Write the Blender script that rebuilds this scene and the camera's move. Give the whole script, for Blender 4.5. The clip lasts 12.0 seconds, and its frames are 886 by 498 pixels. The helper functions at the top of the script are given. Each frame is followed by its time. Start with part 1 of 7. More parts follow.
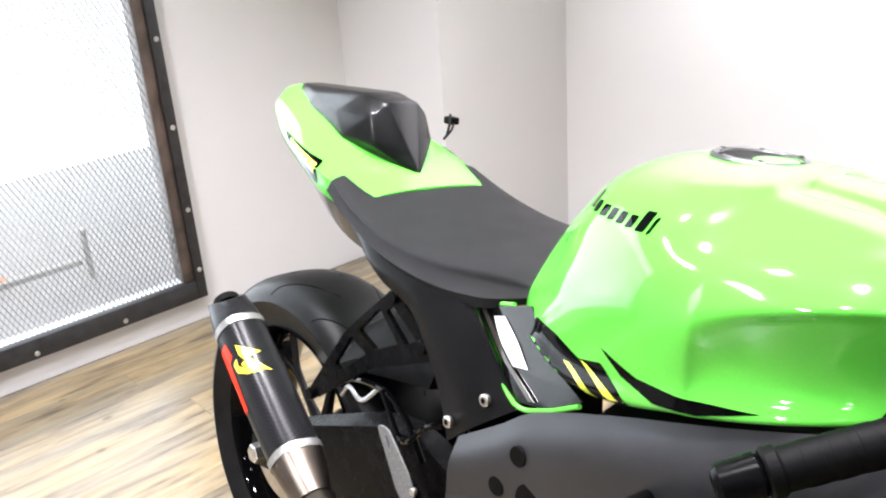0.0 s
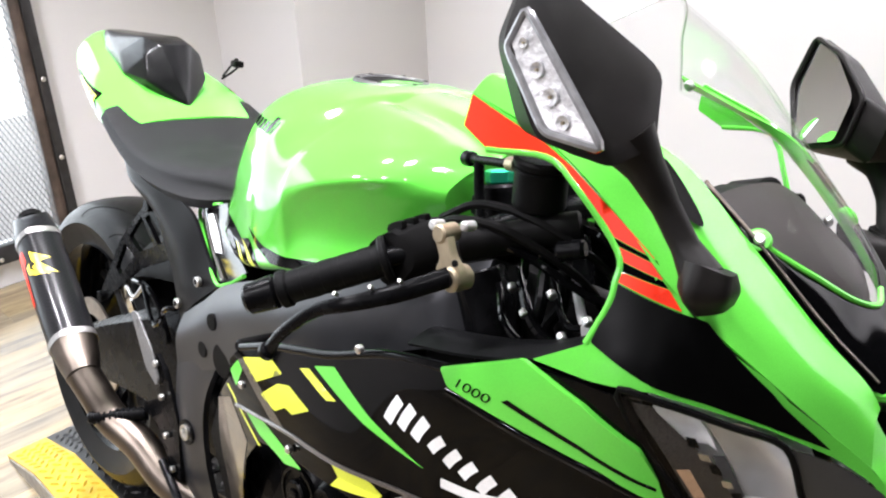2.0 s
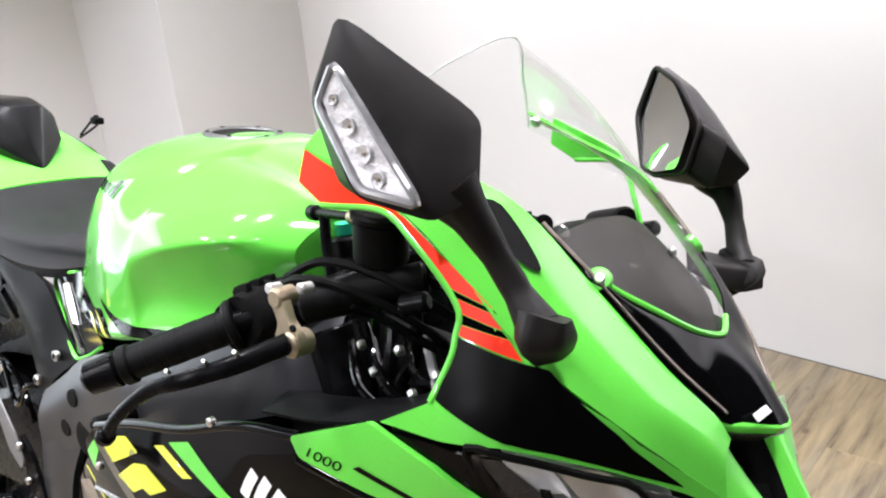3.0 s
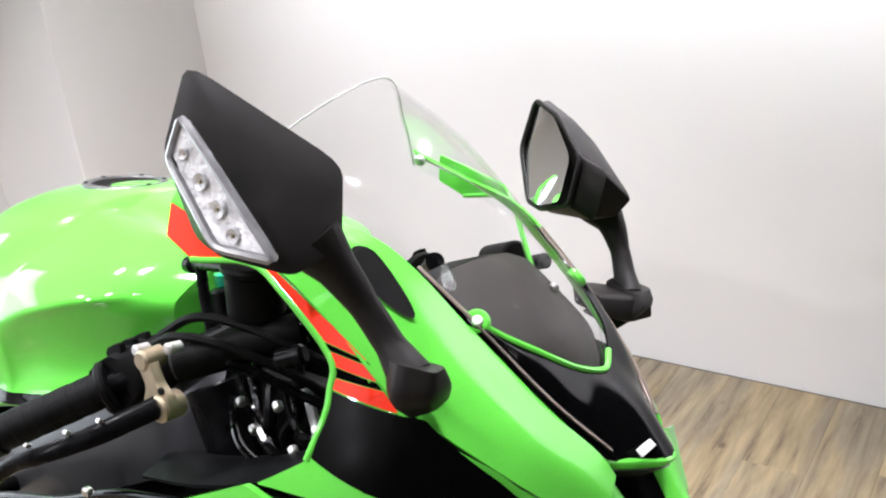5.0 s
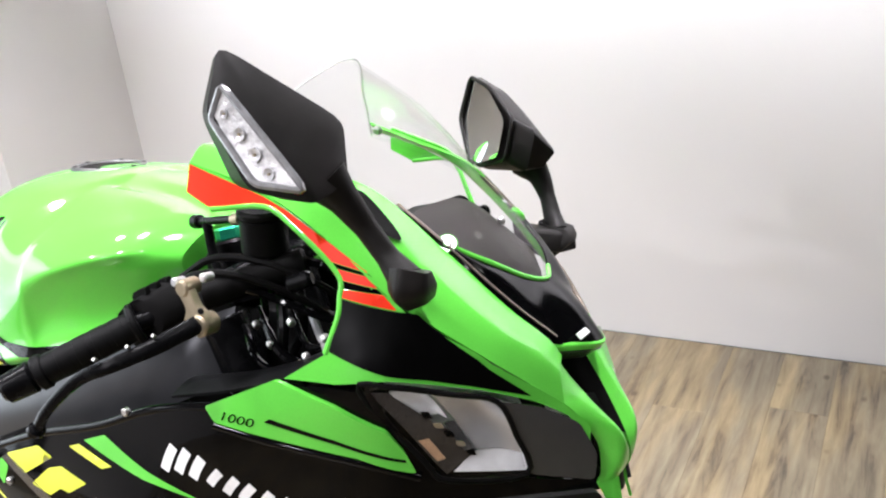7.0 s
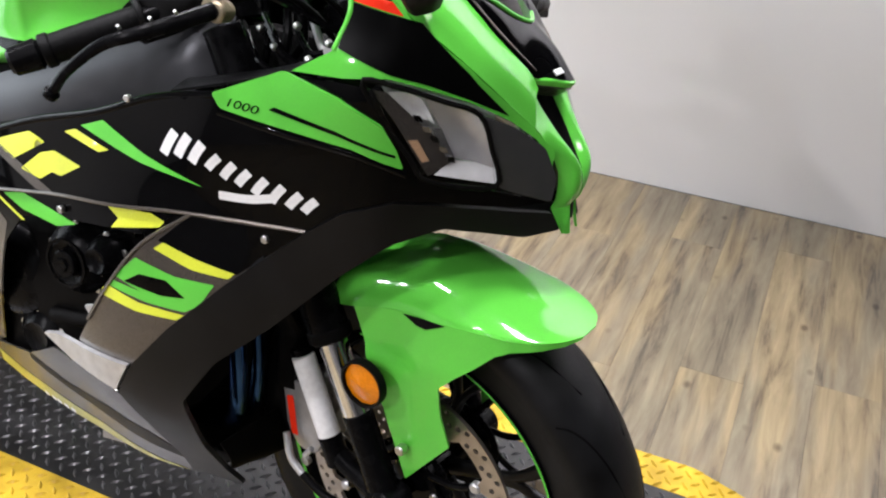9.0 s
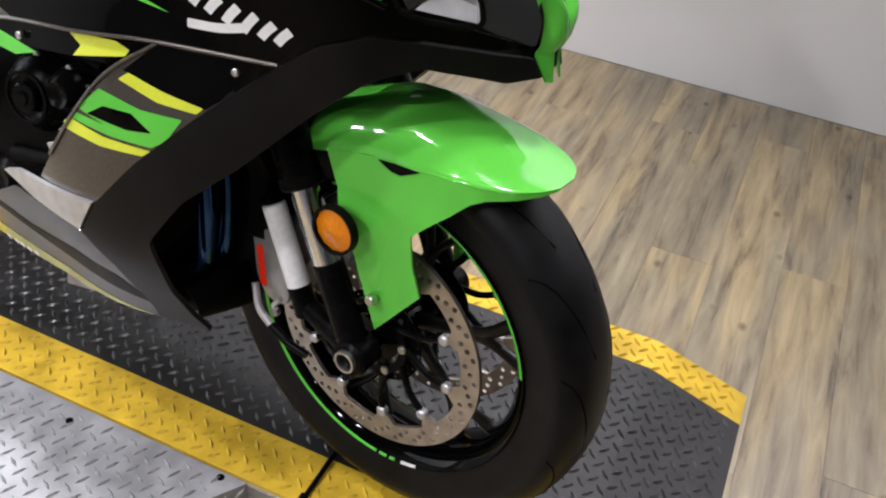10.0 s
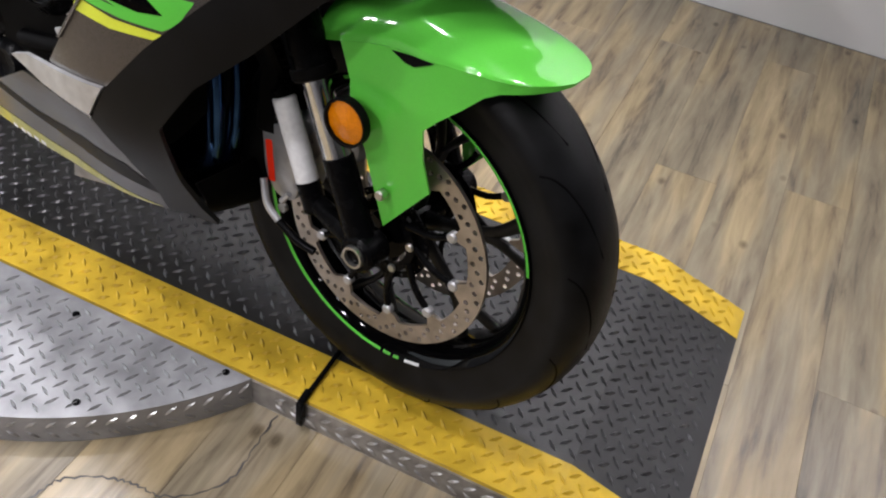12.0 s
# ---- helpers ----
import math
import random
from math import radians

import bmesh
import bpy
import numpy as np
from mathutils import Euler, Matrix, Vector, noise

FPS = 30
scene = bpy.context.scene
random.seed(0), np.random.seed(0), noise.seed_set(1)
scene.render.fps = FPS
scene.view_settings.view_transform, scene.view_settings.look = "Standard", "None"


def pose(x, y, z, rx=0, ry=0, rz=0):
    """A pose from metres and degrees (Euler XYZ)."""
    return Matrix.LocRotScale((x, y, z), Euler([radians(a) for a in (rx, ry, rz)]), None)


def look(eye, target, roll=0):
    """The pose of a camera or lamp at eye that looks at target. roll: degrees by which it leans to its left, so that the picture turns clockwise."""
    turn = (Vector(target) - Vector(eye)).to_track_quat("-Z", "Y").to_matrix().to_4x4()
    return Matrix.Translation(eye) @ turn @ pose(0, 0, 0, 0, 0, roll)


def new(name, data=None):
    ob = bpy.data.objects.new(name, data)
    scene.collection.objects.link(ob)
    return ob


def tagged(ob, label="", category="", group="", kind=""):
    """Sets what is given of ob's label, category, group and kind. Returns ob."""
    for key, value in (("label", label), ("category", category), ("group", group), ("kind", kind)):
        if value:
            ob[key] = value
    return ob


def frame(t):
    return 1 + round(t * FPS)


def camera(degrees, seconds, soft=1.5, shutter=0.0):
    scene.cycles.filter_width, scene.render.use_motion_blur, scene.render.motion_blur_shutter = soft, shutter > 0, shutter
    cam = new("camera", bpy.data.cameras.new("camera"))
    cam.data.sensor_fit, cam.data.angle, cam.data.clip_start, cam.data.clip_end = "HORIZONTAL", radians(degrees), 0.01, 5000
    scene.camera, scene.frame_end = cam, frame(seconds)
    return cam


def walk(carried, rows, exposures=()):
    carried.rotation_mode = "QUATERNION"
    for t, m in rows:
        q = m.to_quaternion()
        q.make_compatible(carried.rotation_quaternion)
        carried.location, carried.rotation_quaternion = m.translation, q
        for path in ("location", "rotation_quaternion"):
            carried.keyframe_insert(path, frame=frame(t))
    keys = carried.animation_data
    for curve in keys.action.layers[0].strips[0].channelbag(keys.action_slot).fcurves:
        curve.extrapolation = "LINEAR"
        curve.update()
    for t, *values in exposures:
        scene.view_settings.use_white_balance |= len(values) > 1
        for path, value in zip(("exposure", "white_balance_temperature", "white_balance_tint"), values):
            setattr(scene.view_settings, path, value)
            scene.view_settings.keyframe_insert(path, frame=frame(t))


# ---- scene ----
cam = camera(52.4, 12.0, soft=2.1)
PATH = [
    (0, (-0.142, -0.675, 1.269), (-1.549, 0.515, 0.493), -4.1),
    (0.5, (0.133, -0.643, 1.267), (-1.367, 0.406, 0.462), -2.0),
    (1, (0.248, -0.619, 1.257), (-1.172, 0.49, 0.388), -2.6),
    (1.5, (0.286, -0.613, 1.262), (-1.079, 0.573, 0.407), -2.3),
    (2, (0.295, -0.597, 1.262), (-1.038, 0.639, 0.428), -2.8),
    (2.5, (0.305, -0.567, 1.266), (-0.974, 0.749, 0.471), -3.3),
    (3, (0.318, -0.531, 1.268), (-0.89, 0.855, 0.482), -4.9),
    (3.2, (0.322, -0.517, 1.267), (-0.863, 0.892, 0.487), -5.1),
    (4.8, (0.336, -0.495, 1.27), (-0.75, 1.008, 0.521), -5.8),
    (5, (0.341, -0.489, 1.272), (-0.751, 1.012, 0.528), -5.9),
    (5.5, (0.343, -0.479, 1.269), (-0.729, 1.045, 0.542), -6.9),
    (6, (0.353, -0.481, 1.271), (-0.702, 1.052, 0.538), -7.0),
    (6.5, (0.383, -0.548, 1.275), (-0.675, 0.994, 0.565), -6.2),
    (7, (0.39, -0.689, 1.289), (-0.521, 0.922, 0.533), -6.7),
    (7.2, (0.389, -0.744, 1.288), (-0.475, 0.889, 0.521), -5.4),
    (8.8, (0.38, -0.873, 1.214), (-0.303, 0.717, 0.211), 2.1),
    (9, (0.376, -0.867, 1.205), (-0.288, 0.707, 0.166), 2.7),
    (9.5, (0.377, -0.868, 1.175), (-0.232, 0.661, 0.039), 4.2),
    (10, (0.381, -0.875, 1.146), (-0.164, 0.608, -0.081), 6.5),
    (10.5, (0.38, -0.888, 1.12), (-0.121, 0.555, -0.172), 8.4),
    (11, (0.38, -0.896, 1.096), (-0.076, 0.509, -0.253), 10.0),
    (11.5, (0.379, -0.901, 1.092), (-0.071, 0.507, -0.255), 9.9),
    (12, (0.379, -0.906, 1.115), (-0.103, 0.494, -0.229), 8.8),
]
walk(cam, [(t, look(eye, target, roll)) for t, eye, target, roll in PATH],
     exposures=[(0, -0.06), (1.5, -0.1), (3, -0.22), (5.5, -0.29), (7, -0.24), (8.8, -0.46), (9.5, -0.62), (10.5, -0.84), (12, -0.92)])
# ---------------------------------------------------------------- world and lights
world = bpy.data.worlds.new("world")
scene.world = world
world.use_nodes = True
_bg = world.node_tree.nodes["Background"]
_bg.inputs[0].default_value = (0.80, 0.90, 1.0, 1)
_bg.inputs[1].default_value = 0.25
FLOOR, DECK = -0.06, 0.0
WINDOW_WATTS = 58.0
WASH_WATTS = 108.0
WALL_X, WALL_Y, CEIL = -2.735, 1.706, 2.75


# ---------------------------------------------------------------- materials
def material(name, rgb, rough=0.5, metal=0.0, coat=0.0, noise_scale=0.0, noise_amount=0.0, bump=0.0, bump_scale=200.0, spec=0.5, alpha_mix=None):
    m = bpy.data.materials.new(name)
    m.use_nodes = True
    nt = m.node_tree
    b = nt.nodes["Principled BSDF"]
    b.inputs["Base Color"].default_value = (*rgb, 1)
    b.inputs["Roughness"].default_value = rough
    b.inputs["Metallic"].default_value = metal
    b.inputs["Coat Weight"].default_value = coat
    b.inputs["Coat Roughness"].default_value = 0.03
    b.inputs["Specular IOR Level"].default_value = spec
    co = nt.nodes.new("ShaderNodeTexCoord")
    if noise_scale:
        n = nt.nodes.new("ShaderNodeTexNoise")
        n.inputs["Scale"].default_value = noise_scale
        n.inputs["Detail"].default_value = 6
        nt.links.new(co.outputs["Object"], n.inputs["Vector"])
        r = nt.nodes.new("ShaderNodeValToRGB")
        r.color_ramp.elements[0].position, r.color_ramp.elements[1].position = 0.3, 0.7
        lo = [max(0.0, c * (1 - noise_amount)) for c in rgb]
        hi = [min(1.0, c * (1 + noise_amount)) for c in rgb]
        r.color_ramp.elements[0].color, r.color_ramp.elements[1].color = (*lo, 1), (*hi, 1)
        nt.links.new(n.outputs["Fac"], r.inputs[0])
        nt.links.new(r.outputs[0], b.inputs["Base Color"])
        rr = nt.nodes.new("ShaderNodeMapRange")
        rr.inputs[3].default_value, rr.inputs[4].default_value = max(0.02, rough * 0.8), min(1, rough * 1.2)
        nt.links.new(n.outputs["Fac"], rr.inputs[0])
        nt.links.new(rr.outputs[0], b.inputs["Roughness"])
    if bump:
        n2 = nt.nodes.new("ShaderNodeTexNoise")
        n2.inputs["Scale"].default_value = bump_scale
        n2.inputs["Detail"].default_value = 3
        nt.links.new(co.outputs["Object"], n2.inputs["Vector"])
        bu = nt.nodes.new("ShaderNodeBump")
        bu.inputs["Strength"].default_value = bump
        bu.inputs["Distance"].default_value = 0.002
        nt.links.new(n2.outputs["Fac"], bu.inputs["Height"])
        nt.links.new(bu.outputs[0], b.inputs["Normal"])
    return m


def plank_material():
    """Weathered wood-look vinyl planks: streaked grain along the plank, a tint for each piece."""
    m = bpy.data.materials.new("weathered_plank")
    m.use_nodes = True
    nt = m.node_tree
    b = nt.nodes["Principled BSDF"]
    co = nt.nodes.new("ShaderNodeTexCoord")
    info = nt.nodes.new("ShaderNodeObjectInfo")
    isl = nt.nodes.new("ShaderNodeNewGeometry")
    add = nt.nodes.new("ShaderNodeMath")
    nt.links.new(info.outputs["Random"], add.inputs[0])
    nt.links.new(isl.outputs["Random Per Island"], add.inputs[1])
    shift = nt.nodes.new("ShaderNodeVectorMath")
    shift.operation = "SCALE"
    shift.inputs[0].default_value = (7.3, 3.1, 5.7)
    nt.links.new(add.outputs[0], shift.inputs["Scale"])
    mp = nt.nodes.new("ShaderNodeVectorMath")
    mp.operation = "ADD"
    geo = isl.outputs["Position"]
    nt.links.new(geo, mp.inputs[0])
    nt.links.new(shift.outputs[0], mp.inputs[1])
    st = nt.nodes.new("ShaderNodeMapping")
    st.inputs["Scale"].default_value = (36, 3.6, 1)
    nt.links.new(mp.outputs[0], st.inputs["Vector"])
    n1 = nt.nodes.new("ShaderNodeTexNoise")
    n1.inputs["Scale"].default_value, n1.inputs["Detail"].default_value, n1.inputs["Roughness"].default_value = 1.0, 8, 0.62
    n1.inputs["Distortion"].default_value = 0.4
    nt.links.new(st.outputs[0], n1.inputs["Vector"])
    st2 = nt.nodes.new("ShaderNodeMapping")
    st2.inputs["Scale"].default_value = (9, 1.5, 1)
    nt.links.new(mp.outputs[0], st2.inputs["Vector"])
    n2 = nt.nodes.new("ShaderNodeTexNoise")
    n2.inputs["Scale"].default_value, n2.inputs["Detail"].default_value = 1.0, 5
    nt.links.new(st2.outputs[0], n2.inputs["Vector"])
    r1 = nt.nodes.new("ShaderNodeValToRGB")
    e = r1.color_ramp.elements
    e[0].position, e[0].color = 0.30, (0.105, 0.084, 0.058, 1)
    e[1].position, e[1].color = 0.66, (0.370, 0.300, 0.186, 1)
    mid = e.new(0.45)
    mid.color = (0.262, 0.208, 0.130, 1)
    nt.links.new(n1.outputs["Fac"], r1.inputs[0])
    r2 = nt.nodes.new("ShaderNodeValToRGB")
    f = r2.color_ramp.elements
    f[0].position, f[0].color = 0.40, (0.62, 0.645, 0.69, 1)
    f[1].position, f[1].color = 0.58, (0.88, 0.845, 0.77, 1)
    grey = f.new(0.47)
    grey.color = (0.72, 0.735, 0.77, 1)
    nt.links.new(n2.outputs["Fac"], r2.inputs[0])
    mx = nt.nodes.new("ShaderNodeMix")
    mx.data_type, mx.blend_type = "RGBA", "MULTIPLY"
    mx.inputs[0].default_value = 1.0
    nt.links.new(r1.outputs[0], mx.inputs[6])
    nt.links.new(r2.outputs[0], mx.inputs[7])
    hv = nt.nodes.new("ShaderNodeHueSaturation")
    vr = nt.nodes.new("ShaderNodeMapRange")
    vr.inputs[2].default_value, vr.inputs[3].default_value, vr.inputs[4].default_value = 2.0, 0.88, 1.12
    nt.links.new(add.outputs[0], vr.inputs[0])
    nt.links.new(vr.outputs[0], hv.inputs["Value"])
    nt.links.new(mx.outputs[2], hv.inputs["Color"])
    nt.links.new(hv.outputs[0], b.inputs["Base Color"])
    # small dark knots and scuffs
    kn = nt.nodes.new("ShaderNodeTexVoronoi")
    kn.inputs["Scale"].default_value = 1.0
    st3 = nt.nodes.new("ShaderNodeMapping")
    st3.inputs["Scale"].default_value = (11, 7, 1)
    nt.links.new(mp.outputs[0], st3.inputs["Vector"])
    nt.links.new(st3.outputs[0], kn.inputs["Vector"])
    kr = nt.nodes.new("ShaderNodeValToRGB")
    kr.color_ramp.elements[0].position, kr.color_ramp.elements[0].color = 0.05, (0.35, 0.33, 0.32, 1)
    kr.color_ramp.elements[1].position, kr.color_ramp.elements[1].color = 0.13, (1, 1, 1, 1)
    nt.links.new(kn.outputs["Distance"], kr.inputs[0])
    mk = nt.nodes.new("ShaderNodeMix")
    mk.data_type, mk.blend_type = "RGBA", "MULTIPLY"
    mk.inputs[0].default_value = 0.8
    nt.links.new(hv.outputs[0], mk.inputs[6])
    nt.links.new(kr.outputs[0], mk.inputs[7])
    nt.links.new(mk.outputs[2], b.inputs["Base Color"])
    rg = nt.nodes.new("ShaderNodeMapRange")
    rg.inputs[3].default_value, rg.inputs[4].default_value = 0.15, 0.30
    b.inputs["Specular IOR Level"].default_value = 0.6
    nt.links.new(n1.outputs["Fac"], rg.inputs[0])
    nt.links.new(rg.outputs[0], b.inputs["Roughness"])
    bu = nt.nodes.new("ShaderNodeBump")
    bu.inputs["Strength"].default_value, bu.inputs["Distance"].default_value = 0.25, 0.001
    nt.links.new(n1.outputs["Fac"], bu.inputs["Height"])
    nt.links.new(bu.outputs[0], b.inputs["Normal"])
    return m


def wall_material():
    m = material("white_wall_paint", (0.75, 0.742, 0.742), 0.68, spec=0.25, noise_scale=1.1, noise_amount=0.03, bump=0.04, bump_scale=120)
    return m


def glow(name, rgb, strength):
    m = bpy.data.materials.new(name)
    m.use_nodes = True
    b = m.node_tree.nodes["Principled BSDF"]
    b.inputs["Base Color"].default_value = (0.9, 0.9, 0.9, 1)
    b.inputs["Emission Color"].default_value = (*rgb, 1)
    b.inputs["Emission Strength"].default_value = strength
    return m


WALL = wall_material()
DARK_WALL = material("dark_grey_paint", (0.06, 0.06, 0.065), 0.7, noise_scale=2, noise_amount=0.2)
PLANK = plank_material()
GREEN = material("lime_green_paint", (0.110, 0.545, 0.058), 0.30, coat=1.0, spec=0.02, noise_scale=900, noise_amount=0.05)
BLACK_GLOSS = material("gloss_black_paint", (0.0014, 0.0014, 0.0016), 0.05, coat=0.0, spec=0.11, noise_scale=600, noise_amount=0.3)
GREY_METALLIC = material("metallic_grey_paint", (0.095, 0.083, 0.073), 0.28, metal=0.65, coat=0.6, noise_scale=1500, noise_amount=0.25)
HUMP_BLACK = material("polished_black_plastic", (0.006, 0.006, 0.0064), 0.24, spec=0.35, noise_scale=30, noise_amount=0.25, bump=0.06, bump_scale=900)
SATIN_BLACK = material("satin_black_film", (0.0015, 0.0015, 0.0016), 0.34, spec=0.05, noise_scale=300, noise_amount=0.2)
BLACK_MATT = material("matt_black_plastic", (0.0038, 0.0036, 0.0036), 0.5, spec=0.045, noise_scale=40, noise_amount=0.25, bump=0.15, bump_scale=1800)
GREY_PLASTIC = material("satin_grey_black_plastic", (0.0048, 0.0048, 0.0052), 0.38, spec=0.08, noise_scale=30, noise_amount=0.15, bump=0.12, bump_scale=1500)
DUCT_PLASTIC = material("satin_charcoal_plastic", (0.0045, 0.0045, 0.0048), 0.36, spec=0.20, noise_scale=30, noise_amount=0.2, bump=0.08, bump_scale=1500)
RUBBER = material("tyre_rubber", (0.0042, 0.0043, 0.0047), 0.40, spec=0.17, noise_scale=25, noise_amount=0.6, bump=0.2, bump_scale=700)
GRIP = material("grip_rubber", (0.003, 0.003, 0.0032), 0.5, spec=0.08, noise_scale=60, noise_amount=0.2, bump=0.2, bump_scale=900)
SEAT = material("seat_vinyl", (0.008, 0.008, 0.0086), 0.46, spec=0.13, noise_scale=18, noise_amount=0.15, bump=0.5, bump_scale=1300)
STEEL = material("brushed_steel", (0.58, 0.57, 0.55), 0.32, metal=1.0, noise_scale=80, noise_amount=0.15)
ALU = material("cast_aluminium", (0.58, 0.58, 0.59), 0.38, metal=0.75, noise_scale=60, noise_amount=0.12, bump=0.1)
DARK_STEEL = material("dark_anodised_metal", (0.0030, 0.0030, 0.0034), 0.27, metal=0.0, spec=0.06, noise_scale=50, noise_amount=0.3)
TITAN = material("brushed_titanium", (0.145, 0.122, 0.102), 0.34, metal=1.0, noise_scale=22, noise_amount=0.22, bump=0.08, bump_scale=300)
FRAME_PAINT = material("satin_graphite_frame_paint", (0.040, 0.041, 0.045), 0.36, metal=0.6, noise_scale=14, noise_amount=0.1, bump=0.05)
BRONZE = material("bronze_anodised_metal", (0.34, 0.285, 0.20), 0.42, metal=0.85, noise_scale=90, noise_amount=0.15)
GREEN.node_tree.nodes["Principled BSDF"].inputs["Coat Roughness"].default_value = 0.07
RED = material("red_sticker", (0.85, 0.030, 0.007), 0.38, spec=0.15, coat=0.0, noise_scale=500, noise_amount=0.05)
YELLOW_GREEN = material("yellow_green_sticker", (0.66, 0.72, 0.045), 0.3, coat=0.6, noise_scale=500, noise_amount=0.06)
WHITE_STICKER = material("white_sticker", (0.80, 0.80, 0.80), 0.35, coat=0.4, noise_scale=300, noise_amount=0.05)
CHARCOAL = material("charcoal_metallic_paint", (0.115, 0.108, 0.100), 0.20, metal=0.8, spec=0.3, coat=0.0, noise_scale=1500, noise_amount=0.25)
OLIVE_STICKER = material("olive_yellow_sticker", (0.42, 0.40, 0.030), 0.3, coat=0.6, noise_scale=40, noise_amount=0.25)
YELLOW_STICKER = material("yellow_sticker", (0.85, 0.68, 0.03), 0.35, noise_scale=300, noise_amount=0.06)
ORANGE_LENS = material("amber_reflector", (0.66, 0.20, 0.002), 0.22, spec=0.25, coat=0.25, noise_scale=300, noise_amount=0.1)
YELLOW_DECK = material("yellow_deck_paint", (0.56, 0.37, 0.030), 0.42, spec=0.35, noise_scale=16, noise_amount=0.26, bump=0.15, bump_scale=300)
BLACK_DECK = material("black_deck_paint", (0.0055, 0.0055, 0.006), 0.40, spec=0.62, noise_scale=22, noise_amount=0.55, bump=0.15, bump_scale=300)
SILVER_DECK = material("bare_diamond_plate", (0.30, 0.30, 0.31), 0.46, metal=0.5, noise_scale=18, noise_amount=0.3, bump=0.1, bump_scale=200)
BRUSHED_EDGE = material("worn_steel_edge", (0.33, 0.32, 0.31), 0.45, metal=0.9, noise_scale=35, noise_amount=0.35, bump=0.15)
BLACK_FRAME = material("scuffed_black_steel", (0.02, 0.02, 0.021), 0.55, noise_scale=25, noise_amount=0.5, bump=0.2, bump_scale=250)
OLD_WOOD = material("stained_brown_wood", (0.085, 0.062, 0.050), 0.6, noise_scale=14, noise_amount=0.55, bump=0.3, bump_scale=120)
MESH_STEEL = material("grey_expanded_steel", (0.022, 0.022, 0.024), 0.5, metal=0.2, noise_scale=40, noise_amount=0.25)


# ---------------------------------------------------------------- building helpers
def ribbon_mesh(bm, name):
    me = bpy.data.meshes.new(name)
    bmesh.ops.recalc_face_normals(bm, faces=bm.faces)
    bm.to_mesh(me)
    bm.free()
    return me


def part(name, bm, mat, parent=None, label="", smooth=True):
    """Links a bmesh as one mesh object, under a thing or a part."""
    me = ribbon_mesh(bm, name)
    me.materials.append(mat)
    if smooth:
        me.polygons.foreach_set("use_smooth", [True] * len(me.polygons))
        me.set_sharp_from_angle(angle=radians(38))
    ob = new(name, me)
    ob.parent = parent
    if label:
        tagged(ob, label)
    return ob


def empty(name, at=None, label="", category="", group="", kind=""):
    ob = new(name)
    ob.empty_display_size = 0.05
    if at is not None:
        ob.matrix_basis = at
    return tagged(ob, label, category, group, kind)


def bevelled(bm, width, segments=2):
    if width > 0:
        bmesh.ops.bevel(bm, geom=list(bm.edges), offset=width, segments=segments, profile=0.5, affect="EDGES", clamp_overlap=True)
    return bm


def box(lo, hi, bevel=0.0, segments=2):
    bm = bmesh.new()
    c = [(a + b) / 2 for a, b in zip(lo, hi)]
    s = [b - a for a, b in zip(lo, hi)]
    bmesh.ops.create_cube(bm, size=1.0, matrix=Matrix.Translation(c) @ Matrix.Diagonal((*s, 1)))
    return bevelled(bm, bevel, segments)


def prism(outline, depth, bevel=0.0, axis="y", at=0.0, segments=1):
    """An outline in two axes, given thickness along the third, from at to at + depth."""
    bm = bmesh.new()
    place = {"y": lambda u, v, w: (u, w, v), "z": lambda u, v, w: (u, v, w), "x": lambda u, v, w: (w, u, v)}[axis]
    lower = [bm.verts.new(place(u, v, at)) for u, v in outline]
    upper = [bm.verts.new(place(u, v, at + depth)) for u, v in outline]
    bm.faces.new(lower)
    bm.faces.new(upper)
    n = len(outline)
    for i in range(n):
        bm.faces.new((lower[i], lower[(i + 1) % n], upper[(i + 1) % n], upper[i]))
    bmesh.ops.recalc_face_normals(bm, faces=bm.faces)
    return bevelled(bm, bevel, segments)


def spline(pts, steps, closed=False):
    """Catmull-Rom through the points."""
    P = [Vector(p) for p in pts]
    n = len(P)
    out = []
    last = n if closed else n - 1
    for i in range(last):
        p1, p2 = P[i], P[(i + 1) % n]
        p0 = P[i - 1] if closed or i else p1 * 2 - p2
        p3 = P[(i + 2) % n] if closed or i + 2 < n else p2 * 2 - p1
        for s in range(steps):
            t = s / steps
            out.append(0.5 * ((2 * p1) + (p2 - p0) * t + (2 * p0 - 5 * p1 + 4 * p2 - p3) * t * t + (3 * p1 - p0 - 3 * p2 + p3) * t ** 3))
    if not closed:
        out.append(P[-1].copy())
    return out


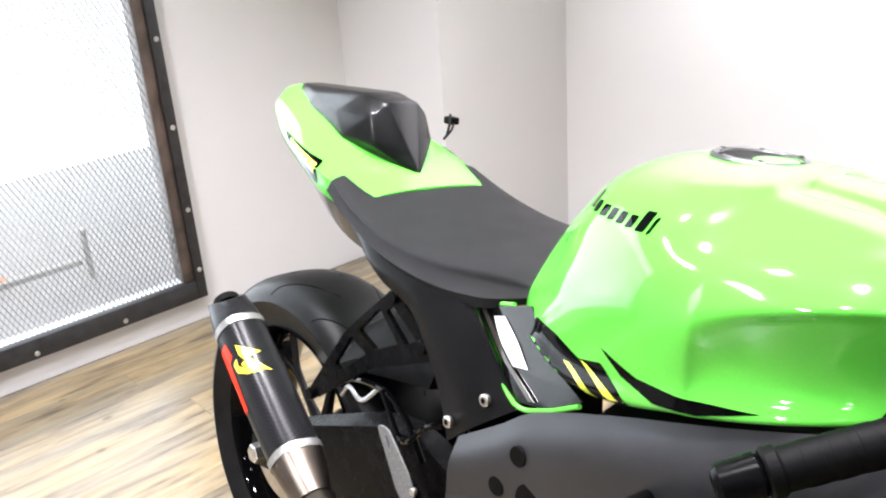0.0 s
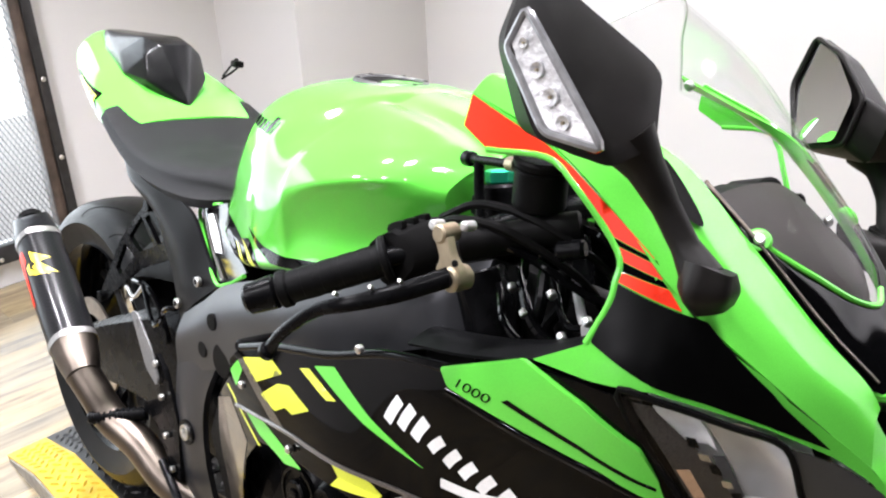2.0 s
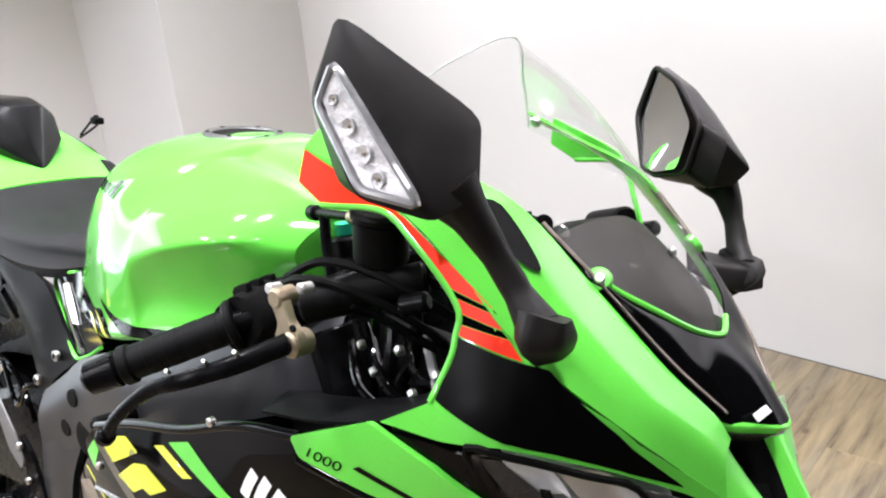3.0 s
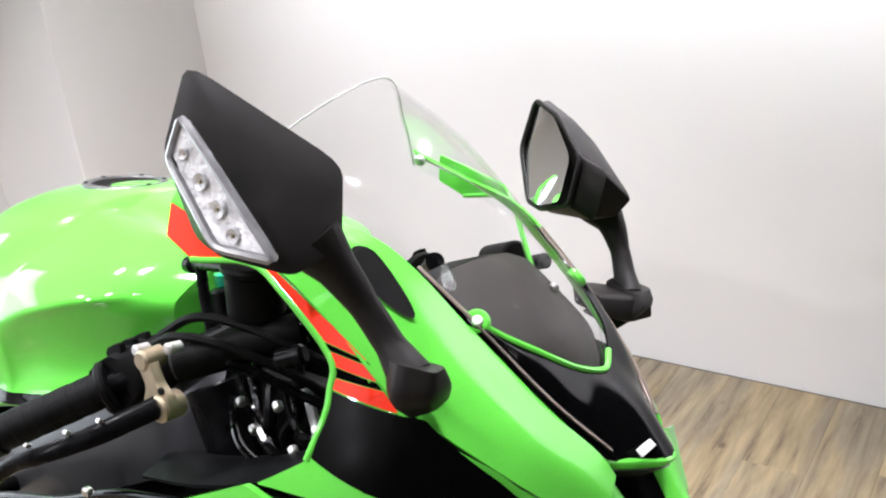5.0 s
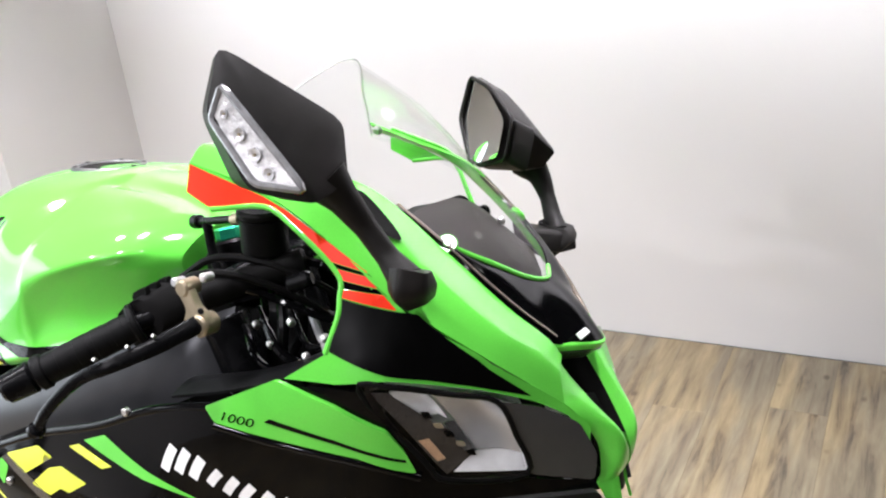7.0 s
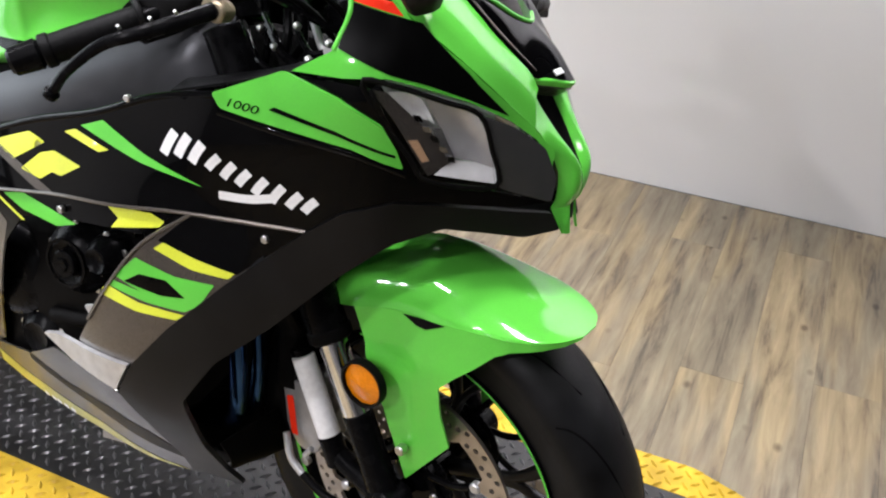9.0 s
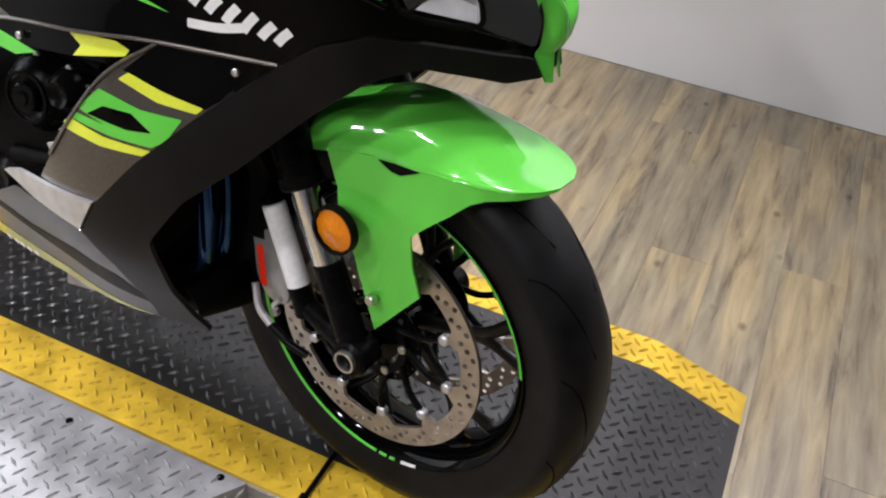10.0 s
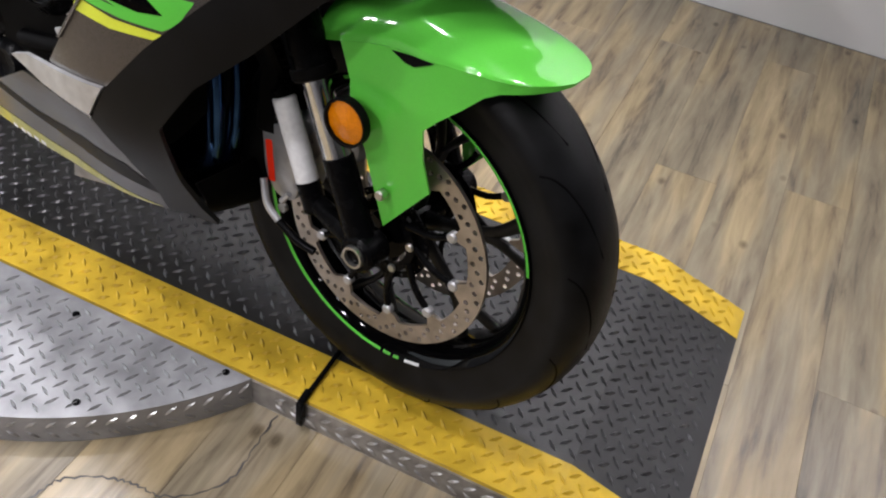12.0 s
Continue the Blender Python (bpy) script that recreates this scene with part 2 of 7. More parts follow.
def tube(pts, radius, sides=12, steps=6, closed=False, flat=1.0, taper=None):
    """A round (or, with flat, oval) bar along a smooth line; taper: radius factors from start to end."""
    line = spline(pts, steps, closed) if steps else [Vector(p) for p in pts]
    bm = bmesh.new()
    rings = []
    n = len(line)
    side = None
    for i, p in enumerate(line):
        ahead = (line[(i + 1) % n] if closed or i + 1 < n else p) - (line[i - 1] if closed or i else p)
        ahead.normalize()
        if side is None:
            side = ahead.cross(Vector((0, 0, 1)) if abs(ahead.z) < 0.9 else Vector((0, 1, 0))).normalized()
        side = (side - ahead * side.dot(ahead)).normalized()
        up = ahead.cross(side)
        k = radius
        if taper:
            f = i / (n - 1) * (len(taper) - 1)
            a = min(int(f), len(taper) - 2)
            k = radius * (taper[a] + (taper[a + 1] - taper[a]) * (f - a))
        rings.append([bm.verts.new(p + side * (k * math.cos(2 * math.pi * j / sides)) + up * (k * flat * math.sin(2 * math.pi * j / sides))) for j in range(sides)])
    for i in range(n if closed else n - 1):
        a, b = rings[i], rings[(i + 1) % n]
        for j in range(sides):
            bm.faces.new((a[j], a[(j + 1) % sides], b[(j + 1) % sides], b[j]))
    if not closed:
        bm.faces.new(rings[0])
        bm.faces.new(rings[-1])
    return bm


def turned(profile, sides=48, m=None, closed=False):
    """A profile of (radius, along) turned round the y axis."""
    bm = bmesh.new()
    rings = []
    for r, y in profile:
        if r < 1e-6:
            rings.append([bm.verts.new((0, y, 0))])
        else:
            rings.append([bm.verts.new((r * math.cos(2 * math.pi * j / sides), y, r * math.sin(2 * math.pi * j / sides))) for j in range(sides)])
    pairs = list(zip(rings, rings[1:])) + ([(rings[-1], rings[0])] if closed else [])
    for a, b in pairs:
        for j in range(sides):
            k = (j + 1) % sides
            if len(a) == 1 and len(b) == 1:
                continue
            if len(a) == 1:
                bm.faces.new((a[0], b[j], b[k]))
            elif len(b) == 1:
                bm.faces.new((a[j], a[k], b[0]))
            else:
                bm.faces.new((a[j], a[k], b[k], b[j]))
    if m is not None:
        bm.transform(m)
    return bm


def rod(a, b, r, sides=16, r2=None, bevel=0.0):
    """A straight round bar from a to b."""
    a, b = Vector(a), Vector(b)
    h = (b - a).length
    e = min(bevel, r * 0.45, h * 0.45)
    r2 = r if r2 is None else r2
    prof = [(0, 0), (r - e, 0), (r, e), (r2, h - e), (r2 - e, h), (0, h)]
    turn = (b - a).to_track_quat("Y", "Z").to_matrix().to_4x4()
    return turned(prof, sides, Matrix.Translation(a) @ turn)


def shell(bm, t):
    """Gives an open skin a second side, t behind it, with plain offsets."""
    bm.normal_update()
    front = list(bm.faces)
    back = {v: bm.verts.new(v.co - v.normal * t) for v in list(bm.verts)}
    rim = [e for e in bm.edges if len(e.link_faces) == 1]
    for e in rim:
        a, b = e.verts
        bm.faces.new((a, b, back[b], back[a]))
    for f in front:
        bm.faces.new([back[v] for v in reversed(f.verts)])
    return bm


def sheet(rows, nu=6, nv=6, thick=0.0, mirror=False):
    """A smooth skin through rows of points; thick pushes a second skin inwards (towards the middle plane)."""
    dense = [spline(r, nu) for r in rows]
    cols = [spline([d[i] for d in dense], nv) for i in range(len(dense[0]))]
    bm = bmesh.new()
    grid = [[bm.verts.new(((p.x, -p.y, p.z) if mirror else p)) for p in c] for c in cols]
    for a, b in zip(grid, grid[1:]):
        for j in range(len(a) - 1):
            bm.faces.new((a[j], b[j], b[j + 1], a[j + 1]))
    bmesh.ops.recalc_face_normals(bm, faces=bm.faces)
    if thick:
        shell(bm, thick)
    return bm


def soft_ring(pts, k, n=3):
    """A closed line of points with its corners rounded off by the share k of each side."""
    P = [Vector(p) for p in pts]
    out = []
    for i, b in enumerate(P):
        p, q = b.lerp(P[i - 1], k), b.lerp(P[(i + 1) % len(P)], k)
        out += [p * (1 - t) ** 2 + b * 2 * t * (1 - t) + q * t * t for t in [j / n for j in range(n + 1)]]
    return out


def loft(sections, steps=5, around=4, caps=True, corner=0.0, straight=False):
    """A closed body through closed sections of points; corner: crisp sections with corners rounded by that share."""
    rings = [soft_ring(s, corner) if corner else spline(s, around, True) for s in sections]
    cols = [[r[i] for r in rings] if straight else spline([r[i] for r in rings], steps) for i in range(len(rings[0]))]
    bm = bmesh.new()
    grid = [[bm.verts.new(p) for p in c] for c in cols]
    n = len(grid)
    for i in range(n):
        a, b = grid[i], grid[(i + 1) % n]
        for j in range(len(a) - 1):
            bm.faces.new((a[j], b[j], b[j + 1], a[j + 1]))
    if caps:
        bm.faces.new([g[0] for g in grid])
        bm.faces.new([g[-1] for g in grid])
    bmesh.ops.recalc_face_normals(bm, faces=bm.faces)
    return bm


def merged(*bms):
    out = bmesh.new()
    for b in bms:
        me = bpy.data.meshes.new("tmp")
        b.to_mesh(me)
        b.free()
        out.from_mesh(me)
        bpy.data.meshes.remove(me)
    return out


# ---------------------------------------------------------------- room
def wall(name, lo, hi, label, mat=None):
    return tagged(part(name, box(lo, hi), mat or WALL, None, smooth=False), label, "wall", kind="structure")


WIN = dict(y0=-1.42, y1=0.475, z0=0.045, z1=2.05)
T = 0.14
wall("wall_west_sill", (WALL_X - T, -4.2, FLOOR), (WALL_X, WIN["y1"], WIN["z0"]), "white painted wall strip below the meshed opening")
wall("wall_west", (WALL_X - T, WIN["y1"], FLOOR), (WALL_X, WALL_Y, CEIL), "white painted wall beside the meshed opening")
wall("wall_west_south", (WALL_X - T, -4.2, WIN["z0"]), (WALL_X, WIN["y0"], CEIL), "white painted wall")
wall("wall_west_lintel", (WALL_X - T, WIN["y0"], WIN["z1"]), (WALL_X, WIN["y1"], CEIL), "white painted wall above the meshed opening")
wall("wall_north", (WALL_X - T, WALL_Y, FLOOR), (3.2, WALL_Y + T, CEIL), "smooth white painted wall behind the motorcycle")
wall("wall_column", (WALL_X, 1.127, FLOOR), (-2.222, WALL_Y, CEIL), "boxed-out white corner column")
# unseen walls and ceiling, their greys chosen to keep reflections dark
wall("wall_east", (3.2, -4.2, FLOOR), (3.2 + T, WALL_Y + T, CEIL), "unseen wall, added in dark grey for darker reflections", DARK_WALL)
wall("wall_south", (WALL_X - T, -4.2 - T, FLOOR), (3.2 + T, -4.2, CEIL), "unseen wall, added in mid grey to set the reflections", material("mid_grey_paint", (0.20, 0.20, 0.207), 0.6, noise_scale=2, noise_amount=0.1))
tagged(part("ceiling", box((WALL_X - T, -4.2 - T, CEIL), (3.2 + T, WALL_Y + T, CEIL + 0.1)), DARK_WALL, None, smooth=False), "unseen ceiling, added in dark grey for darker reflections", "ceiling", kind="structure")
floor = tagged(part("floor", box((WALL_X - T, -4.2 - T, FLOOR - 0.12), (3.2 + T, WALL_Y + T, FLOOR - 0.004)), OLD_WOOD, None, smooth=False), "weathered wood-look plank floor in brown and grey", "floor", kind="structure")


def lamp(name, x, y, watts, beam, label):
    """A round ceiling spot: a can, a lit disc, and the light that it gives."""
    ob = empty(name, pose(x, y, CEIL - 0.16), label, "ceiling light", "ceiling spots")
    part("can", turned([(0.0, 0.158), (0.105, 0.158), (0.115, 0.15), (0.115, -0.005), (0.108, -0.005), (0.108, 0.02), (0.0, 0.02)], 28, pose(0, 0, 0, 90, 0, 0)), BLACK_MATT, ob)
    part("lit_disc", turned([(0.0, 0.012), (0.106, 0.012), (0.106, 0.016), (0.0, 0.016)], 24, pose(0, 0, 0, 90, 0, 0)), LIT, ob, smooth=False)
    data = bpy.data.lights.new("spot_light", "AREA")
    data.shape, data.size, data.energy = "DISK", 0.15, watts
    data.color = LAMP_COLOUR
    data.spread = radians(beam)
    li = new("spot_light", data)
    li.parent = ob
    li.matrix_basis = pose(0, 0, 0.004)
    return ob


def wall_washer(x0, x1, y, watts, lean, beam, label):
    """A long black trough added out of view by the ceiling, to brighten the north wall."""
    m = pose((x0 + x1) / 2, y, CEIL - 0.12, lean, 0, 0)
    ob = empty("linear_wall_washer", m, label, "linear light")
    half = (x1 - x0) / 2
    part("trough", prism([(-0.055, 0.0), (-0.060, -0.03), (-0.056, -0.03), (-0.050, 0.006), (0.050, 0.006), (0.056, -0.03), (0.060, -0.03), (0.055, 0.012), (-0.055, 0.012)], 2 * half, 0.0, "x", -half), BLACK_MATT, ob, smooth=False)
    for x in (-half * 0.7, half * 0.7):
        part("hanger", rod((x, 0, 0.008), m.inverted() @ (m @ Vector((x, 0, 0)) + Vector((0, 0, 0.119))), 0.006, 10), BLACK_MATT, ob)
    data = bpy.data.lights.new("wash_light", "AREA")
    data.shape, data.size, data.size_y, data.energy, data.color = "RECTANGLE", 2 * half - 0.02, 0.08, watts, LAMP_COLOUR
    data.spread = radians(beam)
    li = new("wash_light", data)
    li.parent = ob
    li.matrix_basis = pose(0, 0, -0.004)
    return ob


LIT = glow("lit_diffuser", (1.0, 0.97, 0.93), 14.0)
LAMP_COLOUR = (0.99, 0.965, 1.03)
# spots out of view; those at y = -1.9 and -3.2 are added front fill
LAMPS = ((-1.45, 0.40, 21, 80), (-0.7, 0.42, 16, 72), (0.10, 0.52, 9, 60), (1.35, 0.50, 5, 72), (-1.75, -0.6, 36, 110), (-0.55, -0.5, 12, 100), (0.55, -0.55, 3, 100), (1.6, -0.55, 2, 100), (-1.0, -1.9, 42, 130), (0.2, -1.9, 4, 130), (1.4, -1.9, 2, 130), (-0.8, -3.2, 105, 150), (0.9, -3.2, 14, 150))
for x, y, watts, beam in LAMPS:
    lamp("ceiling_spot", x, y, watts, beam, "round ceiling spot lamp added out of view")
# added trough light, out of view: brightens the upper north wall
wall_washer(-2.0, 2.6, 0.92, WASH_WATTS, 43, 60, "trough light added out of view to brighten the white wall")



WORN_TREAD = material("worn_black_tread", (0.105, 0.105, 0.108), 0.34, metal=0.5, noise_scale=60, noise_amount=0.6)
PLATE_TREAD = material("bare_plate_tread", (0.36, 0.36, 0.365), 0.34, metal=0.7, noise_scale=60, noise_amount=0.3)
SIDE_TREAD = material("polished_side_tread", (0.50, 0.49, 0.48), 0.32, metal=0.85, noise_scale=60, noise_amount=0.3)
# ---------------------------------------------------------------- platform with turntable
NEAR, FAR, IN_NEAR, IN_FAR = -0.166, 0.462, -0.072, 0.383
X0, X1, X2, X3 = -1.76, -1.56, 0.345, 0.526
platform = empty("display_platform", pose(0, 0, FLOOR), "low steel diamond-plate platform with yellow edge strips", "platform")


def deck_height(x):
    if x > X2:
        return (X3 - x) / (X3 - X2) * 0.056 + 0.004
    if x < X1:
        return (x - X0) / (X1 - X0) * 0.056 + 0.004
    return 0.06


def deck_strip(name, y0, y1, mat, label, proud=0.0):
    bm = bmesh.new()
    xs = (X0, X1, X2, X3)
    grid = []
    for x in xs:
        h = deck_height(x) + proud
        grid.append([bm.verts.new((x, y, z)) for y, z in ((y0, h), (y1, h), (y1, 0.0005), (y0, 0.0005))])
    for a, b in zip(grid, grid[1:]):
        for j in range(4):
            bm.faces.new((a[j], b[j], b[(j + 1) % 4], a[(j + 1) % 4]))
    bm.faces.new(grid[0])
    bm.faces.new(grid[-1])
    bmesh.ops.recalc_face_normals(bm, faces=bm.faces)
    return part(name, bm, mat, platform, label, smooth=False)


deck_strip("edge_strip", NEAR, IN_NEAR, YELLOW_DECK, "worn yellow painted edge strip")
deck_strip("edge_strip", IN_FAR, FAR, YELLOW_DECK, "worn yellow painted edge strip")
deck_strip("deck_plate", IN_NEAR + 0.0005, IN_FAR - 0.0005, BLACK_DECK, "black painted diamond plate", -0.0006)
side = prism([(X0 + 0.02, 0.0), (X3 - 0.02, 0.0), (X3 - 0.03, 0.008), (X2, 0.052), (X1, 0.052), (X0 + 0.03, 0.008)], 0.004, 0.0, "y", NEAR - 0.004)
part("side_plate", side, BRUSHED_EDGE, platform, "scratched steel side plate", smooth=False)
TCX, TCY, TR = -0.668, 0.146, 0.606
bm = bmesh.new()
ring_top = []
a0 = math.acos((TCY - NEAR + 0.0045) / TR)
for i in range(61):
    a = -math.pi / 2 - a0 + 2 * a0 * i / 60
    ring_top.append((TCX + TR * math.cos(a), TCY + TR * math.sin(a)))
bmw = prism(ring_top, 0.0575, 0.0, "z", 0.0005)
part("turntable_plate", bmw, SILVER_DECK, platform, "bare steel diamond-plate turntable segment", smooth=False)


def lozenge(bm, x, y, z, turn, long=0.0122, wide=0.0037, high=0.0042, slope=0.0, on_side=None):
    """One raised tread bar: a low pointed ridge."""
    c, s = math.cos(turn), math.sin(turn)
    pts = ((-long, 0, 0), (0, -wide, 0), (long, 0, 0), (0, wide, 0), (-long * 0.45, 0, high), (long * 0.45, 0, high))
    vs = []
    for u, v, w in pts:
        p, q = u * c - v * s, u * s + v * c
        if on_side:
            vs.append(bm.verts.new(on_side(p, q, w)))
        else:
            vs.append(bm.verts.new((x + p, y + q, z + w + slope * p)))
    for f in ((0, 1, 5, 4), (1, 2, 5), (2, 3, 5), (3, 0, 4, 5), (0, 4, 1)):
        try:
            bm.faces.new([vs[k] for k in f])
        except ValueError:
            pass


def weave(x0, x1, y0, y1, turn, step=0.0228):
    """Places and turns of a basket weave of bars over a rectangle."""
    c, s = math.cos(turn), math.sin(turn)
    mx, my = (x0 + x1) / 2, (y0 + y1) / 2
    n = int(math.hypot(x1 - x0, y1 - y0) / step / 2) + 2
    for i in range(-n, n + 1):
        for j in range(-n, n + 1):
            x, y = mx + (i * c - j * s) * step, my + (i * s + j * c) * step
            if x0 < x < x1 and y0 < y < y1:
                yield x, y, turn + (math.pi / 2 if (i + j) % 2 else 0.0)


def tread(name, y0, y1, mat):
    bm = bmesh.new()
    for x, y, a in weave(X0 + 0.03, X3 - 0.02, y0 + 0.007, y1 - 0.007, radians(45)):
        sl = -0.056 / (X3 - X2) if x > X2 else 0.056 / (X1 - X0) if x < X1 else 0.0
        lozenge(bm, x, y, deck_height(x) - (0.0006 if mat is WORN_TREAD else 0), a, slope=sl)
    ob = part(name, bm, mat, platform, smooth=False)
    ob["kind"] = "stuff"
    return ob


tread("raised_tread", NEAR, IN_NEAR, YELLOW_DECK)
tread("raised_tread", IN_FAR, FAR, YELLOW_DECK)
tread("raised_tread", IN_NEAR, IN_FAR, WORN_TREAD)
bm = bmesh.new()
for x, y, a in weave(TCX - TR, TCX + TR, TCY - TR, TCY + TR, radians(-26)):
    if y < NEAR - 0.016 and math.hypot(x - TCX, y - TCY) < TR - 0.014:
        lozenge(bm, x, y, 0.058, a, long=0.0128, wide=0.0030, high=0.0036)
part("raised_tread", bm, PLATE_TREAD, platform, smooth=False)["kind"] = "stuff"
bm = bmesh.new()
n = 44
for i in range(n):
    a = -math.pi / 2 - a0 + 2 * a0 * (i + 0.5) / n
    for row, h in enumerate((0.017, 0.041)):
        t = radians(38 if row else -38)
        ca, sa = math.cos(a), math.sin(a)
        lozenge(bm, 0, 0, 0, t, high=0.0026, on_side=lambda p, q, w: (TCX + (TR + w) * ca - p * sa, TCY + (TR + w) * sa + p * ca, h + q))
x = -0.1
i = 0
while x < X2 + 0.1:
    for row, h in enumerate((0.014, 0.036)):
        if h < deck_height(x) - 0.012:
            t = radians(35 if row else -35)
            lozenge(bm, 0, 0, 0, t, high=0.0026, on_side=lambda p, q, w: (x + p, NEAR - 0.004 - w, h + q))
    x += 0.027
    i += 1
part("raised_tread", bm, SIDE_TREAD, platform, smooth=False)["kind"] = "stuff"
part("seam", box((-1.256, NEAR + 0.002, 0.0602), (-1.250, FAR - 0.002, 0.0612)), BLACK_MATT, platform, "dark joint across the deck", smooth=False)
for x, y in ((-0.192, -0.180), (-0.464, -0.200), (-0.345, -0.335), (-0.86, -0.2), (-0.6, -0.33)):
    part("rivet", rod((x, y, 0.057), (x, y, 0.0605), 0.006, 14, bevel=0.001), DARK_STEEL, platform)
for x, z in ((-0.10, 0.03), (-0.072, 0.03)):
    part("rivet", rod((x, NEAR - 0.004, z), (x, NEAR - 0.006, z), 0.004, 12, bevel=0.0008), STEEL, platform)
latch = empty("wheel_stop_rod", pose(0, 0, FLOOR), "black steel rod hooked over the platform edge", "rod")
part("bar", tube([(-0.058, -0.045, 0.070), (-0.058, -0.11, 0.067), (-0.059, -0.160, 0.064)], 0.0042, 10, 3), DARK_STEEL, latch)
part("hook", box((-0.066, -0.182, 0.012), (-0.054, -0.1705, 0.066), 0.002), DARK_STEEL, latch)
part("knuckle", rod((-0.060, -0.176, 0.062), (-0.060, -0.152, 0.066), 0.0065, 12, bevel=0.001), DARK_STEEL, latch)

# ---------------------------------------------------------------- meshed opening in the west wall
grille = empty("mesh_panel", pose(WALL_X, 0, 0), "black-framed expanded steel mesh panel over the bright opening", "mesh panel")
FW = 0.062
y0, y1, z0, z1 = WIN["y0"], 0.468, 0.030, WIN["z1"]
part("frame_stile", box((0.001, y1 - 0.032, z0), (0.034, y1, z1), 0.002), BLACK_FRAME, grille, "scuffed black steel angle")
part("frame_stile", box((0.001, y0, z0), (0.034, y0 + FW, z1), 0.002), BLACK_FRAME, grille, "scuffed black steel angle")
part("frame_rail", box((0.001, y0 + FW + 0.001, z0), (0.034, y1 - 0.033, z0 + FW), 0.002), BLACK_FRAME, grille, "scuffed black steel angle")
part("frame_rail", box((0.001, y0 + FW + 0.001, z1 - FW), (0.034, y1 - 0.033, z1), 0.002), BLACK_FRAME, grille, "scuffed black steel angle")
part("inner_stile", box((-0.045, y1 - FW - 0.004, z0 + FW + 0.001), (0.022, y1 - 0.0325, z1 - FW), 0.002), OLD_WOOD, grille, "stained brown wooden stile")
for z in (0.13, 0.336, 0.602, 0.868, 1.13, 1.4, 1.66):
    part("bolt", rod((0.034, y1 - 0.016, z), (0.039, y1 - 0.016, z), 0.008, 14, bevel=0.002), STEEL, grille)
for y in (0.185, -0.085, -0.355, -0.62, -0.89, -1.16):
    part("bolt", rod((0.034, y, z0 + 0.018), (0.039, y, z0 + 0.018), 0.008, 14, bevel=0.002), STEEL, grille)
bm = bmesh.new()
PITCH_Y, PITCH_Z, S = 0.0155, 0.034, 0.0022
ny, nz = int((y1 - FW - 0.01 - y0 - FW + 0.02) / PITCH_Y), int((z1 - z0 - 1.6 * FW) / PITCH_Z)
ya, za = y0 + FW - 0.01, z0 + FW - 0.015
verts, faces = [], []
for i in range(ny * 2):
    for j in range(nz * 2):
        if za + j * PITCH_Z / 2 > 1.62:
            continue
        up = (i + j) % 2
        p = (ya + i * PITCH_Y / 2, za + (j + (0 if up else 1)) * PITCH_Z / 2)
        q = (ya + (i + 1) * PITCH_Y / 2, za + (j + (1 if up else 0)) * PITCH_Z / 2)
        k = len(verts)
        verts += [(0.004, p[0], p[1] - S), (0.012, p[0], p[1] + S), (0.012, q[0], q[1] + S), (0.004, q[0], q[1] - S)]
        faces.append((k, k + 1, k + 2, k + 3))
me = bpy.data.meshes.new("expanded_mesh")
me.from_pydata(verts, [], faces)
me.materials.append(MESH_STEEL)
ex = new("expanded_mesh", me)
ex.parent = grille
tagged(ex, "grey expanded steel mesh", kind="stuff")
sky = bpy.data.lights.new("daylight", "AREA")
sky.shape, sky.size, sky.size_y, sky.energy, sky.color = "RECTANGLE", 1.75, 1.9, WINDOW_WATTS, (0.84, 0.94, 1.03)
sky_ob = new("daylight", sky)
sky_ob.matrix_basis = look((WALL_X - 0.10, (WIN["y0"] + 0.44) / 2, 1.05), (0.0, (WIN["y0"] + 0.44) / 2, 0.5))
# what lies beyond the opening: an overexposed bright room
tagged(part("backdrop", box((WALL_X - 2.6, -4.5, -0.6), (WALL_X - 2.55, 3.0, 3.0)), glow("bright_outside", (0.96, 0.98, 1.0), 2.1), None, smooth=False), "overexposed white daylight beyond the mesh", "backdrop", kind="structure")
tagged(part("ground_outside", box((WALL_X - 2.55, -4.5, -0.25), (WALL_X - T, 3.0, -0.15)), WALL, None, smooth=False), "pale floor beyond the mesh", "ground", kind="structure")
post = empty("orange_post", pose(-3.83, 0, -0.15), "orange painted steel post beyond the mesh", "post")
ORANGE = material("orange_paint", (0.85, 0.40, 0.22), 0.5, noise_scale=30, noise_amount=0.15)
part("upright", box((-0.03, 0.045, 0.012), (0.03, 0.095, 2.6), 0.004), ORANGE, post)
part("foot_plate", box((-0.06, 0.0, 0), (0.06, 0.14, 0.012), 0.003), ORANGE, post)
rail = empty("grey_rail", pose(-3.6, 0, 0.0), "grey steel handrail beyond the mesh", "rail")
part("bar", rod((0, -1.3, -0.07), (0, 0.37, -0.07), 0.014, 12), STEEL, rail)
part("upright", rod((0, 0.40, -0.15), (0, 0.40, 0.06), 0.012, 12), STEEL, rail)
part("upright", rod((0, -1.3, -0.15), (0, -1.3, 0.06), 0.012, 12), STEEL, rail)


# ---------------------------------------------------------------- the motorcycle
from mathutils.geometry import delaunay_2d_cdt

BIKE = pose(0.02, -0.036, 0.0, 0, 0, -1.7) @ pose(0, 0, 0, -10.5, 0, 0)
bike = empty("motorcycle", BIKE, "lime green and black sport motorcycle leaning on its side stand", "motorcycle")
# steered front end: wheel centre, pointing a little to the machine's right
_left = Vector((0.19698, 0.97791, -0.06999)).normalized()
_ahead = _left.cross(Vector((0, 0, 1))).normalized()
_up = _ahead.cross(_left)
